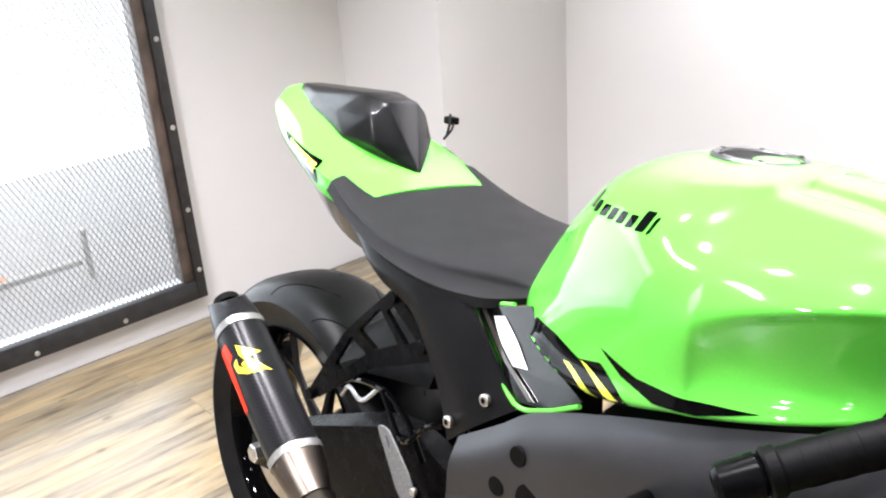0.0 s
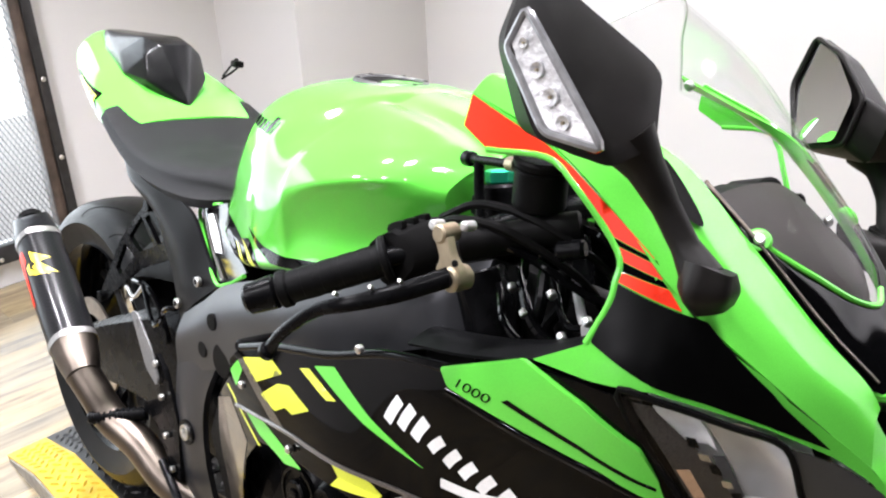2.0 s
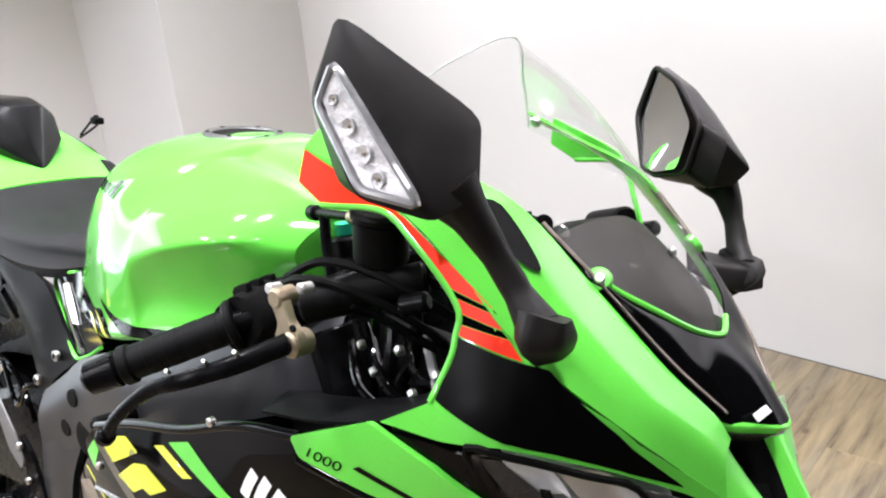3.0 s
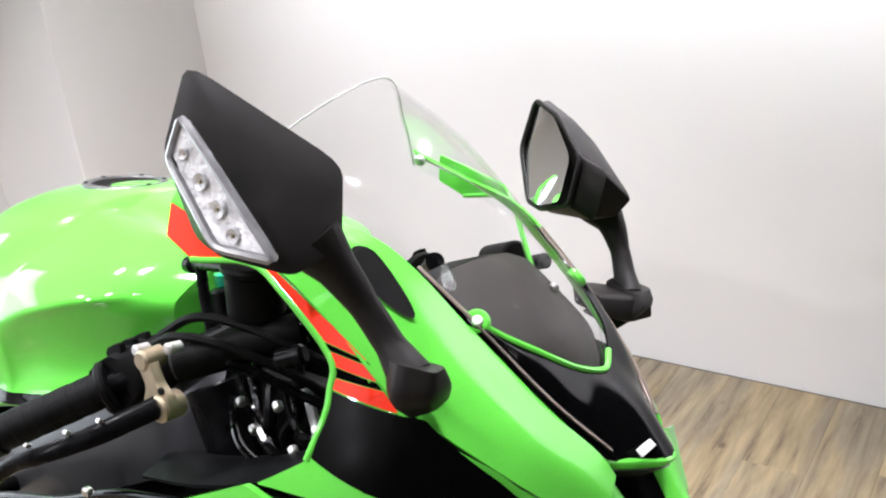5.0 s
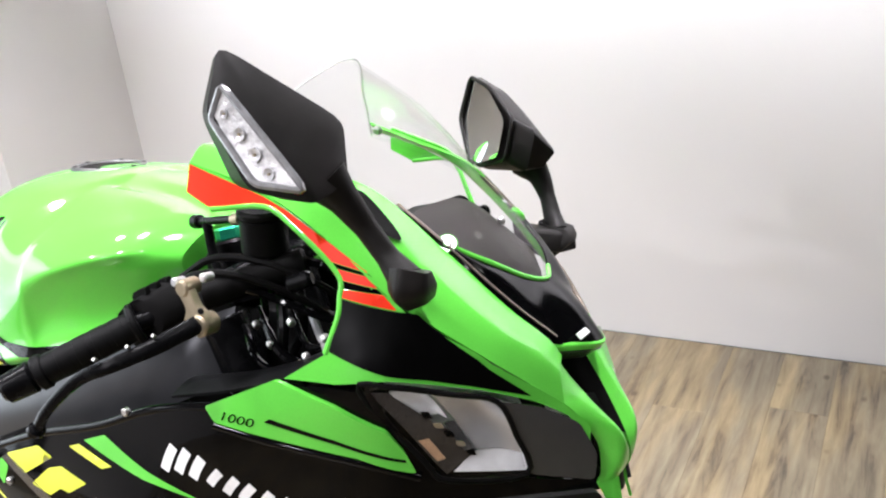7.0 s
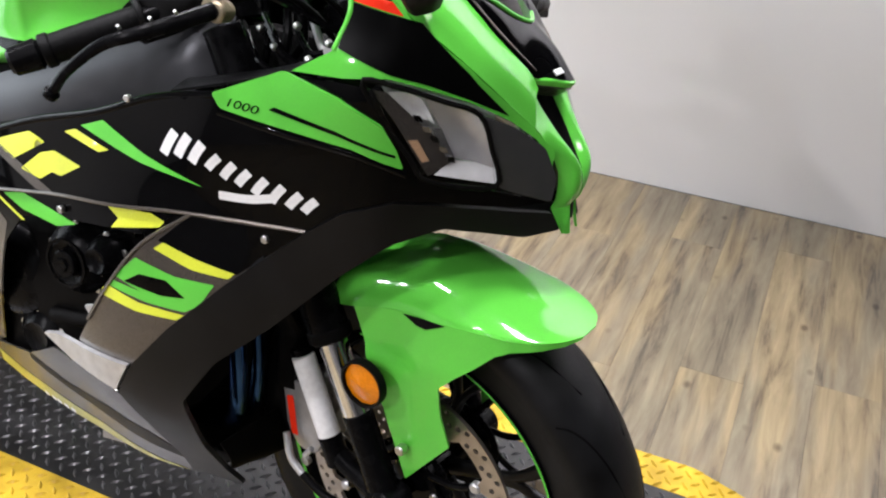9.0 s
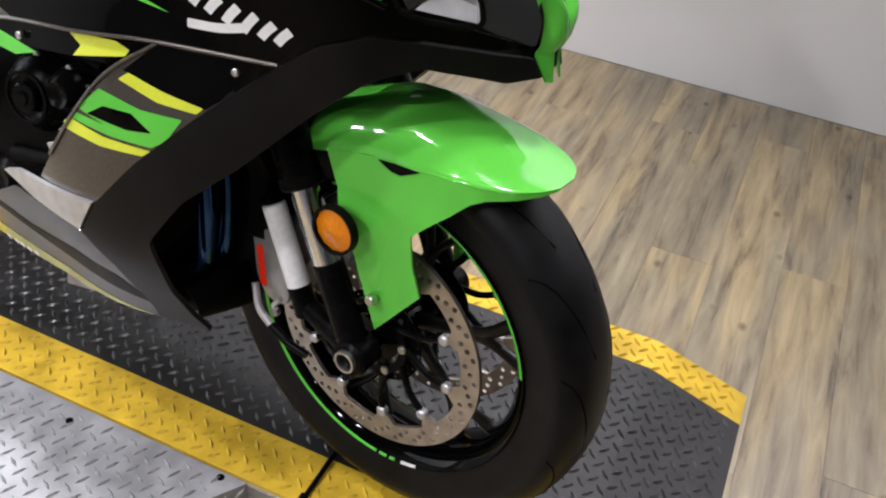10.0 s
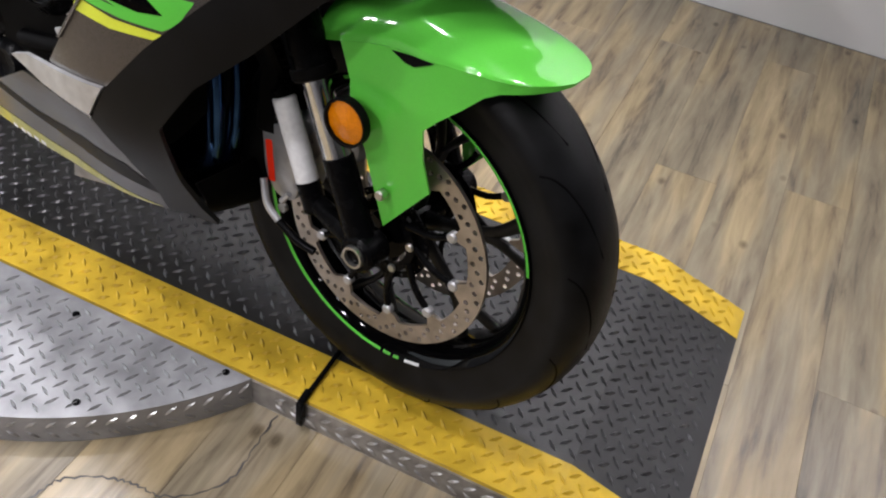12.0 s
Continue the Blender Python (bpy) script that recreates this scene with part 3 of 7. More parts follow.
STEER = BIKE.inverted() @ (Matrix.Translation((0.025, -0.026, 0.308)) @ Matrix((_ahead, _left, _up)).transposed().to_4x4())

XS = (-0.75, -0.58, -0.45, -0.33, -0.22, -0.12, -0.03, 0.04, 0.09, 0.14, 0.20)
ZS = (0.10, 0.25, 0.40, 0.55, 0.68, 0.78, 0.86, 0.93, 1.05)
WIDTH = (
    (0.10, 0.14, 0.18, 0.22, 0.24, 0.22, 0.20, 0.18, 0.16),
    (0.13, 0.18, 0.225, 0.255, 0.262, 0.24, 0.21, 0.20, 0.18),
    (0.15, 0.20, 0.255, 0.275, 0.275, 0.258, 0.23, 0.21, 0.19),
    (0.15, 0.205, 0.275, 0.288, 0.283, 0.268, 0.25, 0.22, 0.20),
    (0.13, 0.18, 0.255, 0.275, 0.269, 0.272, 0.258, 0.225, 0.205),
    (0.10, 0.15, 0.20, 0.235, 0.246, 0.256, 0.254, 0.222, 0.190),
    (0.08, 0.12, 0.16, 0.19, 0.218, 0.230, 0.238, 0.204, 0.14),
    (0.05, 0.08, 0.10, 0.13, 0.155, 0.168, 0.168, 0.140, 0.09),
    (0.03, 0.05, 0.07, 0.085, 0.105, 0.108, 0.096, 0.075, 0.05),
    (0.02, 0.03, 0.04, 0.05, 0.060, 0.055, 0.042, 0.030, 0.02),
    (0.01, 0.01, 0.01, 0.02, 0.022, 0.018, 0.010, 0.008, 0.005),
)


def cubic(p0, p1, p2, p3, t):
    return 0.5 * (2 * p1 + (p2 - p0) * t + (2 * p0 - 5 * p1 + 4 * p2 - p3) * t * t + (3 * p1 - p0 - 3 * p2 + p3) * t ** 3)


def half_width(x, z):
    """Half the body's width at a station along the machine and a height."""
    def cell(v, grid):
        v = min(max(v, grid[0]), grid[-1] - 1e-6)
        i = max(n for n in range(len(grid) - 1) if grid[n] <= v)
        return i, (v - grid[i]) / (grid[i + 1] - grid[i])
    i, u = cell(x, XS)
    j, v = cell(z, ZS)
    col = []
    for a in range(i - 1, i + 3):
        r = WIDTH[min(max(a, 0), len(XS) - 1)]
        col.append(cubic(*[r[min(max(b, 0), len(ZS) - 1)] for b in range(j - 1, j + 3)], v))
    return cubic(*col, u)



def inside(p, ring):
    hit = False
    for (x0, y0), (x1, y1) in zip(ring, ring[1:] + ring[:1]):
        if (y0 > p[1]) != (y1 > p[1]) and p[0] < (x1 - x0) * (p[1] - y0) / (y1 - y0) + x0:
            hit = not hit
    return hit


def flat_fill(ring, step, holes=()):
    """Even triangles inside an outline: points and faces."""
    pts, edges = [], []
    for loop in (ring, *holes):
        first = len(pts)
        for (x0, y0), (x1, y1) in zip(loop, list(loop[1:]) + list(loop[:1])):
            n = max(1, int(math.hypot(x1 - x0, y1 - y0) / step))
            for k in range(n):
                pts.append((x0 + (x1 - x0) * k / n, y0 + (y1 - y0) * k / n))
        last = len(pts)
        edges += [(k, k + 1 if k + 1 < last else first) for k in range(first, last)]
    border = list(pts)
    lo = [min(p[a] for p in border) for a in (0, 1)]
    hi = [max(p[a] for p in border) for a in (0, 1)]
    j = 0
    y = lo[1] + step * 0.5
    while y < hi[1]:
        x = lo[0] + (0.25 + 0.5 * (j % 2)) * step
        while x < hi[0]:
            if inside((x, y), list(ring)) and not any(inside((x, y), list(h)) for h in holes) and min(math.hypot(x - a, y - b) for a, b in border) > step * 0.45:
                pts.append((x, y))
            x += step
        y += step * 0.87
        j += 1
    v, _, f, *_ = delaunay_2d_cdt([Vector(p) for p in pts], edges, [], 0, 1e-6)
    faces = []
    for tri in f:
        c = sum((v[k] for k in tri), Vector((0, 0))) / len(tri)
        if inside(c, list(ring)) and not any(inside(c, list(h)) for h in holes):
            faces.append(tri)
    return v, faces


def rounded(ring, r=0.008, n=4):
    """The outline with its corners rounded."""
    out = []
    m = len(ring)
    for i in range(m):
        a, b, c = Vector(ring[i - 1]), Vector(ring[i]), Vector(ring[(i + 1) % m])
        k = min(r, (a - b).length * 0.45, (c - b).length * 0.45)
        p, q = b + (a - b).normalized() * k, b + (c - b).normalized() * k
        for s in range(n + 1):
            t = s / n
            out.append(tuple(p * (1 - t) ** 2 + b * 2 * t * (1 - t) + q * t * t))
    return out


def skin(ring, off=0.0, thick=0.0025, step=0.012, left=False, holes=(), width=half_width, edge_in=0.0):
    """A body panel: an outline seen from the side, laid on the body's width."""
    v, faces = flat_fill(ring, step, holes)
    bm = bmesh.new()
    sign = 1 if left else -1
    vs = [bm.verts.new((p.x, sign * (width(p.x, p.y) + off), p.y)) for p in v]
    for f in faces:
        bm.faces.new([vs[k] for k in f])
    bmesh.ops.recalc_face_normals(bm, faces=bm.faces)
    if sum(f.normal.y * sign for f in bm.faces) < 0:
        bmesh.ops.reverse_faces(bm, faces=bm.faces)
    if thick:
        shell(bm, thick)
    return bm


def panel(name, ring, mat, off=0.0, thick=0.0025, label="", both=True, parent=None, step=0.012, holes=(), r=0.005):
    ring = rounded(ring, r) if r else ring
    obs = [part(name, skin(ring, off, thick, step, False, holes), mat, parent or bike, label)]
    if both:
        obs.append(part(name, skin(ring, off, thick, step, True, holes), mat, parent or bike, label))
    return obs


def decal(name, ring, mat, parent, off=0.0006, label="", r=0.002, width=half_width):
    ring = rounded(ring, r) if r else ring
    return part(name, skin(ring, off, 0.0, 0.009, False, (), width), mat, parent, label)


def screw(at, r=0.006, axis=(0, -1, 0), parent=None, mat=None, name="screw", high=0.003):
    a = Vector(at)
    d = Vector(axis).normalized()
    bm = merged(rod(a - d * 0.004, a + d * high, r, 14, bevel=0.0012), rod(a + d * high, a + d * (high + 0.0003), r * 0.45, 6))
    return part(name, bm, mat or STEEL, parent or bike)


# ---- fairings
COWL = [(-0.275, 1.035), (-0.279, 1.004), (-0.244, 0.990), (-0.179, 0.997), (-0.145, 0.981), (-0.092, 0.942), (-0.086, 0.925), (-0.082, 0.906), (-0.086, 0.874), (-0.128, 0.847), (-0.072, 0.849), (-0.028, 0.855), (0.001, 0.848), (0.039, 0.834), (0.070, 0.814), (0.094, 0.793), (0.110, 0.760), (0.110, 0.7795), (0.090, 0.806), (0.066, 0.832), (0.030, 0.872), (-0.034, 0.922), (-0.100, 0.966), (-0.180, 1.010)]
cowl, cowl_l = panel("upper_cowl", COWL, GREEN, 0.0, 0.003, "gloss lime green upper cowl", r=0.003)


def tucked(x, z):
    """How far the far cowl flank is drawn in and lowered, to fit the camera's view."""
    u, v = min(max((x + 0.19) / 0.12, 0.0), 1.0), min(max((x - 0.05) / 0.05, 0.0), 1.0)
    return u * u * (3 - 2 * u) * (1 - v * v * (3 - 2 * v)) * min(max((z - 0.76) / 0.06, 0.0), 1.0)


for vert in cowl_l.data.vertices:
    k = tucked(vert.co.x, vert.co.z)
    vert.co.y -= 0.060 * k
    vert.co.z -= 0.060 * k
ridge = [(-0.275, 1.035), (-0.180, 1.010), (-0.100, 0.966), (-0.034, 0.922), (0.030, 0.872), (0.066, 0.832), (0.090, 0.806)]
inner = [(-0.272, -0.150, 1.046), (-0.190, -0.138, 1.028), (-0.105, -0.130, 1.006), (-0.032, -0.121, 0.951), (0.030, -0.106, 0.896), (0.066, -0.090, 0.864), (0.078, -0.083, 0.846)]
for flip in (False, True):
    outer = [(x, -half_width(x, z) + 0.0004, z) for x, z in ridge]
    # far edge pulled in and flattened to match the outline from the camera
    if flip:
        outer = [tuple(Vector((x, y + 0.020, z - 0.006)).lerp(Vector(q) + Vector((0.0, 0.004, -0.016)), 0.85 * tucked(x, z))) for (x, y, z), q in zip(outer, inner)]
    swell = -0.2 if flip else 1.0
    mid = [((a[0] + b[0]) / 2, (a[1] + b[1]) / 2 - 0.008 * swell, (a[2] + b[2]) / 2 + 0.010 * swell) for a, b in zip(outer, inner)]
    part("cowl_shoulder", sheet([outer, mid, inner], 6, 5, 0.0025, flip), GREEN, bike, "gloss lime green cowl shoulder")


def on_shoulder(x, f, lift):
    """A place on the near cowl shoulder: f from its outer to its inner edge."""
    def along(line):
        for a, b in zip(line, line[1:]):
            if x <= b[0]:
                return Vector(a).lerp(Vector(b), (x - a[0]) / (b[0] - a[0]))
        return Vector(line[-1])
    o = along([(u, -half_width(u, z) + 0.0004, z) for u, z in ridge])
    i = along(inner)
    m = (o + i) / 2 + Vector((0, -0.008, 0.010))
    p = o * (1 - f) * (1 - 2 * f) + m * 4 * f * (1 - f) + i * f * (2 * f - 1)
    return p + Vector((0.25, -0.35, 0.9)) * lift


# flat black patch above the shoulder: an opening's darkness put in as colour
vent = bmesh.new()
rim_in, rim_out = [], []
for k in range(20):
    a = 2 * math.pi * k / 20
    rim_out.append(vent.verts.new(on_shoulder(-0.084 + 0.030 * math.cos(a) - 0.010 * math.sin(a), 0.64 + 0.15 * math.sin(a) * (1 - 0.35 * math.cos(a)), 0.004)))
vent.faces.new(rim_out)
part("shoulder_vent", vent, BLACK_MATT, cowl, "black oval patch put in for a dark cable opening", smooth=False)
decal("black_graphic", [(-0.084, 0.921), (-0.028, 0.913), (-0.012, 0.910), (0.033, 0.864), (0.068, 0.820), (0.038, 0.837), (0.001, 0.852), (-0.026, 0.859), (-0.082, 0.877), (-0.079, 0.906)], SATIN_BLACK, cowl, label="satin black graphic")
decal("red_graphic", [(-0.274, 1.033), (-0.278, 1.005), (-0.245, 0.992), (-0.181, 0.999), (-0.166, 0.994), (-0.106, 0.953), (-0.061, 0.944), (-0.150, 0.994), (-0.180, 1.007)], RED, cowl, label="bright red graphic")
decal("red_graphic", [(-0.100, 0.947), (-0.057, 0.940), (-0.050, 0.931), (-0.090, 0.937)], RED, cowl, label="bright red graphic")
decal("red_graphic", [(-0.087, 0.929), (-0.084, 0.922), (-0.028, 0.914), (-0.043, 0.926)], RED, cowl, label="bright red graphic")
decal("black_graphic", [(-0.104, 0.952), (-0.060, 0.943), (-0.057, 0.9405), (-0.100, 0.9475)], BLACK_GLOSS, cowl, r=0.0005)
decal("black_graphic", [(-0.090, 0.9365), (-0.050, 0.9305), (-0.044, 0.9265), (-0.0875, 0.9295)], BLACK_GLOSS, cowl, r=0.0005)
# rim of the cockpit opening
rim = [(-0.244, 0.990), (-0.179, 0.997), (-0.145, 0.981), (-0.092, 0.942), (-0.084, 0.920), (-0.081, 0.904), (-0.086, 0.874)]
for s in (-1, 1):
    part("opening_rim", tube([(x, s * (half_width(x, z) - 0.001 - (0.060 * tucked(x, z) if s > 0 else 0.0)), z - (0.060 * tucked(x, z) if s > 0 else 0.0)) for x, z in rim], 0.0031, 10, 5), GREEN, bike)
TONGUE = [(-0.213, 0.810), (-0.133, 0.847), (-0.073, 0.829), (-0.028, 0.806), (-0.016, 0.783), (-0.009, 0.761), (-0.057, 0.778), (-0.201, 0.796)]
tongue, _ = panel("side_tongue", TONGUE, GREEN, 0.006, 0.006, "lime green side panel", r=0.004)
decal("pinstripe", [(-0.145, 0.8045), (-0.073, 0.7905), (-0.016, 0.7735), (-0.016, 0.7765), (-0.074, 0.795), (-0.139, 0.8085)], BLACK_GLOSS, tongue, 0.0066, r=0.001)
number = bpy.data.curves.new("number_text", "FONT")
number.body = "1000"
number.size, number.shear, number.offset = 0.0175, 0.25, 0.0
number_ob = bpy.data.objects.new("number_text", number)
number_mesh = bpy.data.meshes.new_from_object(number_ob)
bpy.data.objects.remove(number_ob)
for vert in number_mesh.vertices:
    x, z = -0.196 + vert.co.x * 1.12, 0.8005 - 0.085 * vert.co.x + vert.co.y * 0.72
    vert.co = (x, -half_width(x, z) - 0.0068, z)
number_bm = bmesh.new()
number_bm.from_mesh(number_mesh)
part("number_mark", number_bm, BLACK_GLOSS, tongue, "black number 1000", smooth=False)
UPPER = [(-0.585, 0.665), (-0.560, 0.690), (-0.480, 0.722), (-0.381, 0.752), (-0.297, 0.788), (-0.211, 0.808), (-0.133, 0.840), (-0.080, 0.845), (-0.040, 0.843), (0.004, 0.750), (0.064, 0.736), (0.112, 0.722), (0.080, 0.716), (0.029, 0.722), (-0.016, 0.725), (-0.066, 0.706), (-0.105, 0.674), (-0.241, 0.669), (-0.436, 0.644), (-0.560, 0.618)]
upper, _ = panel("side_fairing", UPPER, BLACK_GLOSS, 0.0, 0.003, "gloss black side fairing with silver, green and yellow graphics", r=0.004)
decal("green_stripe", [(-0.398, 0.735), (-0.364, 0.748), (-0.298, 0.723), (-0.224, 0.702), (-0.304, 0.713)], GREEN, upper, label="green stripe")
decal("yellow_green_square", [(-0.548, 0.684), (-0.484, 0.709), (-0.455, 0.702), (-0.512, 0.668)], YELLOW_GREEN, upper, r=0.004)
decal("yellow_green_square", [(-0.497, 0.660), (-0.462, 0.688), (-0.438, 0.696), (-0.392, 0.688), (-0.425, 0.668), (-0.441, 0.669), (-0.462, 0.655)], YELLOW_GREEN, upper, r=0.003)
decal("green_square", [(-0.580, 0.654), (-0.560, 0.676), (-0.546, 0.669), (-0.560, 0.641)], GREEN, upper, r=0.003)
decal("yellow_green_bar", [(-0.424, 0.722), (-0.406, 0.729), (-0.350, 0.717), (-0.366, 0.711)], YELLOW_GREEN, upper)
decal("grey_bar", [(-0.560, 0.676), (-0.545, 0.684), (-0.440, 0.644), (-0.470, 0.640)], GREY_METALLIC, upper)
# the maker's script, as plain slanted brush bars
STROKES = []
for k, (x, z, high) in enumerate(((-0.268, 0.744, 0.028), (-0.250, 0.744, 0.026), (-0.232, 0.740, 0.024), (-0.212, 0.733, 0.016), (-0.194, 0.727, 0.018), (-0.177, 0.722, 0.017), (-0.158, 0.716, 0.019), (-0.139, 0.711, 0.020), (-0.120, 0.707, 0.017), (-0.103, 0.704, 0.016))):
    STROKES.append(((x - 0.006, z - high / 2), (x, z), (x + 0.008, z + high / 2)))
STROKES.append(((-0.205, 0.697), (-0.170, 0.699), (-0.140, 0.706)))
for k, stroke in enumerate(STROKES):
    line = spline([(a, b, 0) for a, b in stroke], 5)
    w = 0.0058 if k < 3 else 0.0049
    ring = []
    for sgn in (1, -1):
        seq = line if sgn > 0 else line[::-1]
        for i, p in enumerate(seq):
            d = (seq[min(i + 1, len(seq) - 1)] - seq[max(i - 1, 0)]).normalized()
            ring.append((p.x - d.y * w, p.y + d.x * w))
    decal("script_stroke", ring, WHITE_STICKER, upper, label="silver-white brush stroke", r=0.002)
MID = [(-0.241, 0.6665), (-0.107, 0.671), (-0.181, 0.603), (-0.259, 0.522), (-0.314, 0.454), (-0.345, 0.448), (-0.412, 0.452), (-0.383, 0.496), (-0.344, 0.557), (-0.296, 0.619)]
mid_panel, _ = panel("middle_fairing", MID, GREY_METALLIC, -0.001, 0.003, "metallic grey middle fairing with green stripes", r=0.003)
decal("black_graphic", [(-0.239, 0.665), (-0.110, 0.6695), (-0.181, 0.606), (-0.230, 0.6165), (-0.277, 0.628)], BLACK_GLOSS, mid_panel, -0.0004)
decal("yellow_green_stripe", [(-0.282, 0.617), (-0.270, 0.627), (-0.230, 0.616), (-0.183, 0.607), (-0.190, 0.599), (-0.234, 0.602)], YELLOW_GREEN, mid_panel, -0.0002)
decal("green_graphic", [(-0.336, 0.569), (-0.306, 0.600), (-0.253, 0.589), (-0.205, 0.589), (-0.222, 0.559), (-0.240, 0.547), (-0.290, 0.547), (-0.349, 0.554), (-0.342, 0.563), (-0.298, 0.559)], GREEN, mid_panel, -0.0004)
decal("black_graphic", [(-0.300, 0.581), (-0.264, 0.582), (-0.239, 0.565), (-0.270, 0.561), (-0.322, 0.566)], BLACK_GLOSS, mid_panel, -0.0001)
decal("yellow_green_stripe", [(-0.357, 0.547), (-0.346, 0.553), (-0.301, 0.544), (-0.240, 0.543), (-0.250, 0.534), (-0.306, 0.531), (-0.358, 0.538)], YELLOW_GREEN, mid_panel, -0.0002)
part("seam_trim", tube([(x, -half_width(x, z) - 0.001, z) for x, z in ((-0.560, 0.617), (-0.436, 0.643), (-0.335, 0.656), (-0.241, 0.668), (-0.107, 0.673))], 0.0022, 8, 4), GREY_METALLIC, bike)
part("seam_trim", tube([(x, -half_width(x, z) - 0.001, z) for x, z in ((-0.238, 0.667), (-0.297, 0.620), (-0.345, 0.556), (-0.385, 0.494))], 0.0022, 8, 4), GREY_METALLIC, bike)
REAR = [(-0.590, 0.640), (-0.560, 0.616), (-0.436, 0.641), (-0.335, 0.654), (-0.262, 0.660), (-0.300, 0.628), (-0.340, 0.626), (-0.430, 0.614), (-0.505, 0.594), (-0.550, 0.545), (-0.595, 0.450), (-0.650, 0.335), (-0.710, 0.300), (-0.742, 0.330), (-0.690, 0.470), (-0.635, 0.590)]
rear_f, _ = panel("rear_fairing", REAR, BLACK_GLOSS, -0.004, 0.003, "gloss black rear fairing with green and grey stripes", r=0.004)
decal("green_stripe", [(-0.540, 0.616), (-0.502, 0.627), (-0.402, 0.613), (-0.439, 0.600), (-0.504, 0.604)], GREEN, rear_f, -0.0034)
decal("yellow_green_stripe", [(-0.354, 0.653), (-0.290, 0.6565), (-0.272, 0.650), (-0.278, 0.642), (-0.345, 0.626), (-0.334, 0.640)], YELLOW_GREEN, rear_f, -0.0034)
decal("grey_panel", [(-0.590, 0.612), (-0.540, 0.575), (-0.554, 0.542), (-0.598, 0.450), (-0.652, 0.338), (-0.710, 0.304), (-0.738, 0.332), (-0.690, 0.470), (-0.637, 0.588)], GREY_METALLIC, rear_f, -0.0034, "metallic grey lower part")
decal("yellow_line", [(-0.600, 0.625), (-0.594, 0.628), (-0.500, 0.590), (-0.507, 0.588)], YELLOW_GREEN, rear_f, -0.0034, r=0.001)
BAND = [(-0.107, 0.671), (-0.066, 0.703), (-0.016, 0.722), (0.029, 0.719), (0.085, 0.712), (0.118, 0.710), (0.128, 0.690), (0.096, 0.680), (0.026, 0.692), (-0.017, 0.673), (-0.071, 0.623), (-0.144, 0.543), (-0.202, 0.488), (-0.246, 0.420), (-0.2405, 0.3766), (-0.2395, 0.3355), (-0.228, 0.2884), (-0.2115, 0.2591), (-0.254, 0.2690), (-0.2785, 0.2665), (-0.283, 0.310), (-0.306, 0.362), (-0.341, 0.403), (-0.314, 0.454), (-0.259, 0.522), (-0.181, 0.603)]
panel("air_duct_band", BAND, DUCT_PLASTIC, 0.004, 0.008, "matt charcoal plastic duct band", r=0.004)
WEDGE = [(-0.486, 0.433), (-0.454, 0.446), (-0.316, 0.455), (-0.342, 0.408), (-0.428, 0.416)]
panel("silver_wedge", WEDGE, ALU, 0.006, 0.006, "silver painted fairing wedge", r=0.003)
PAN = [(-0.475, 0.412), (-0.345, 0.402), (-0.308, 0.362), (-0.285, 0.310), (-0.2805, 0.266), (-0.304, 0.2660), (-0.349, 0.2675), (-0.435, 0.2770), (-0.485, 0.2785), (-0.540, 0.2820), (-0.690, 0.2800), (-0.690, 0.320), (-0.560, 0.360)]
pan, _ = panel("belly_pan", PAN, CHARCOAL, 0.002, 0.003, "metallic grey belly pan", r=0.006)
# flat dark strip: the shade of the pan's concave crease put in as colour
decal("black_groove", [(-0.560, 0.362), (-0.465, 0.352), (-0.380, 0.357), (-0.315, 0.340), (-0.2835, 0.312), (-0.2825, 0.296), (-0.329, 0.309), (-0.394, 0.330), (-0.472, 0.339), (-0.560, 0.350)], GREY_PLASTIC, pan, 0.0026, "dark strip painted for the shade in the belly pan's crease")
decal("yellow_line", [(-0.680, 0.3060), (-0.528, 0.3050), (-0.474, 0.3005), (-0.419, 0.2975), (-0.340, 0.2770), (-0.285, 0.2670), (-0.304, 0.2675), (-0.349, 0.2690), (-0.435, 0.2790), (-0.485, 0.2805), (-0.540, 0.2840), (-0.680, 0.2830)], OLIVE_STICKER, pan, 0.0026, "olive yellow stripe along the lower edge", r=0.001)
for x in (-0.553, -0.535, -0.5225, -0.5065, -0.491):
    decal("lettering_bar", [(x - 0.0050, 0.2835), (x - 0.0035, 0.2905), (x + 0.0055, 0.2885), (x + 0.0040, 0.2815)], WHITE_STICKER, pan, 0.0032, r=0.001)
part("belly_floor", sheet([[(-0.69, -0.155, 0.280), (-0.50, -0.195, 0.281), (-0.36, -0.20, 0.270), (-0.265, -0.185, 0.266)], [(-0.69, 0, 0.21), (-0.50, 0, 0.20), (-0.36, 0, 0.20), (-0.245, 0, 0.235)], [(-0.69, 0.155, 0.280), (-0.50, 0.195, 0.281), (-0.36, 0.20, 0.270), (-0.265, 0.185, 0.266)]], 5, 6, 0.003), CHARCOAL, bike)
for x, z in ((-0.425, 0.627), (-0.151, 0.655), (-0.545, 0.650), (-0.331, 0.779)):
    screw((x, -half_width(x, z) - 0.001, z), 0.0046)

def rolled_edge(name, line, out, r, mat, label=""):
    """A rounded fold along a line on the near and far flanks."""
    for sg in (-1, 1):
        part(name, tube([(x, sg * (half_width(x, z) + out), z) for x, z in line], r, 10, 5), mat, bike, label)


rolled_edge("fairing_fold", [(-0.560, 0.690), (-0.480, 0.722), (-0.381, 0.752), (-0.297, 0.786), (-0.211, 0.806)], -0.004, 0.0055, BLACK_GLOSS, "rounded gloss black fairing edge")
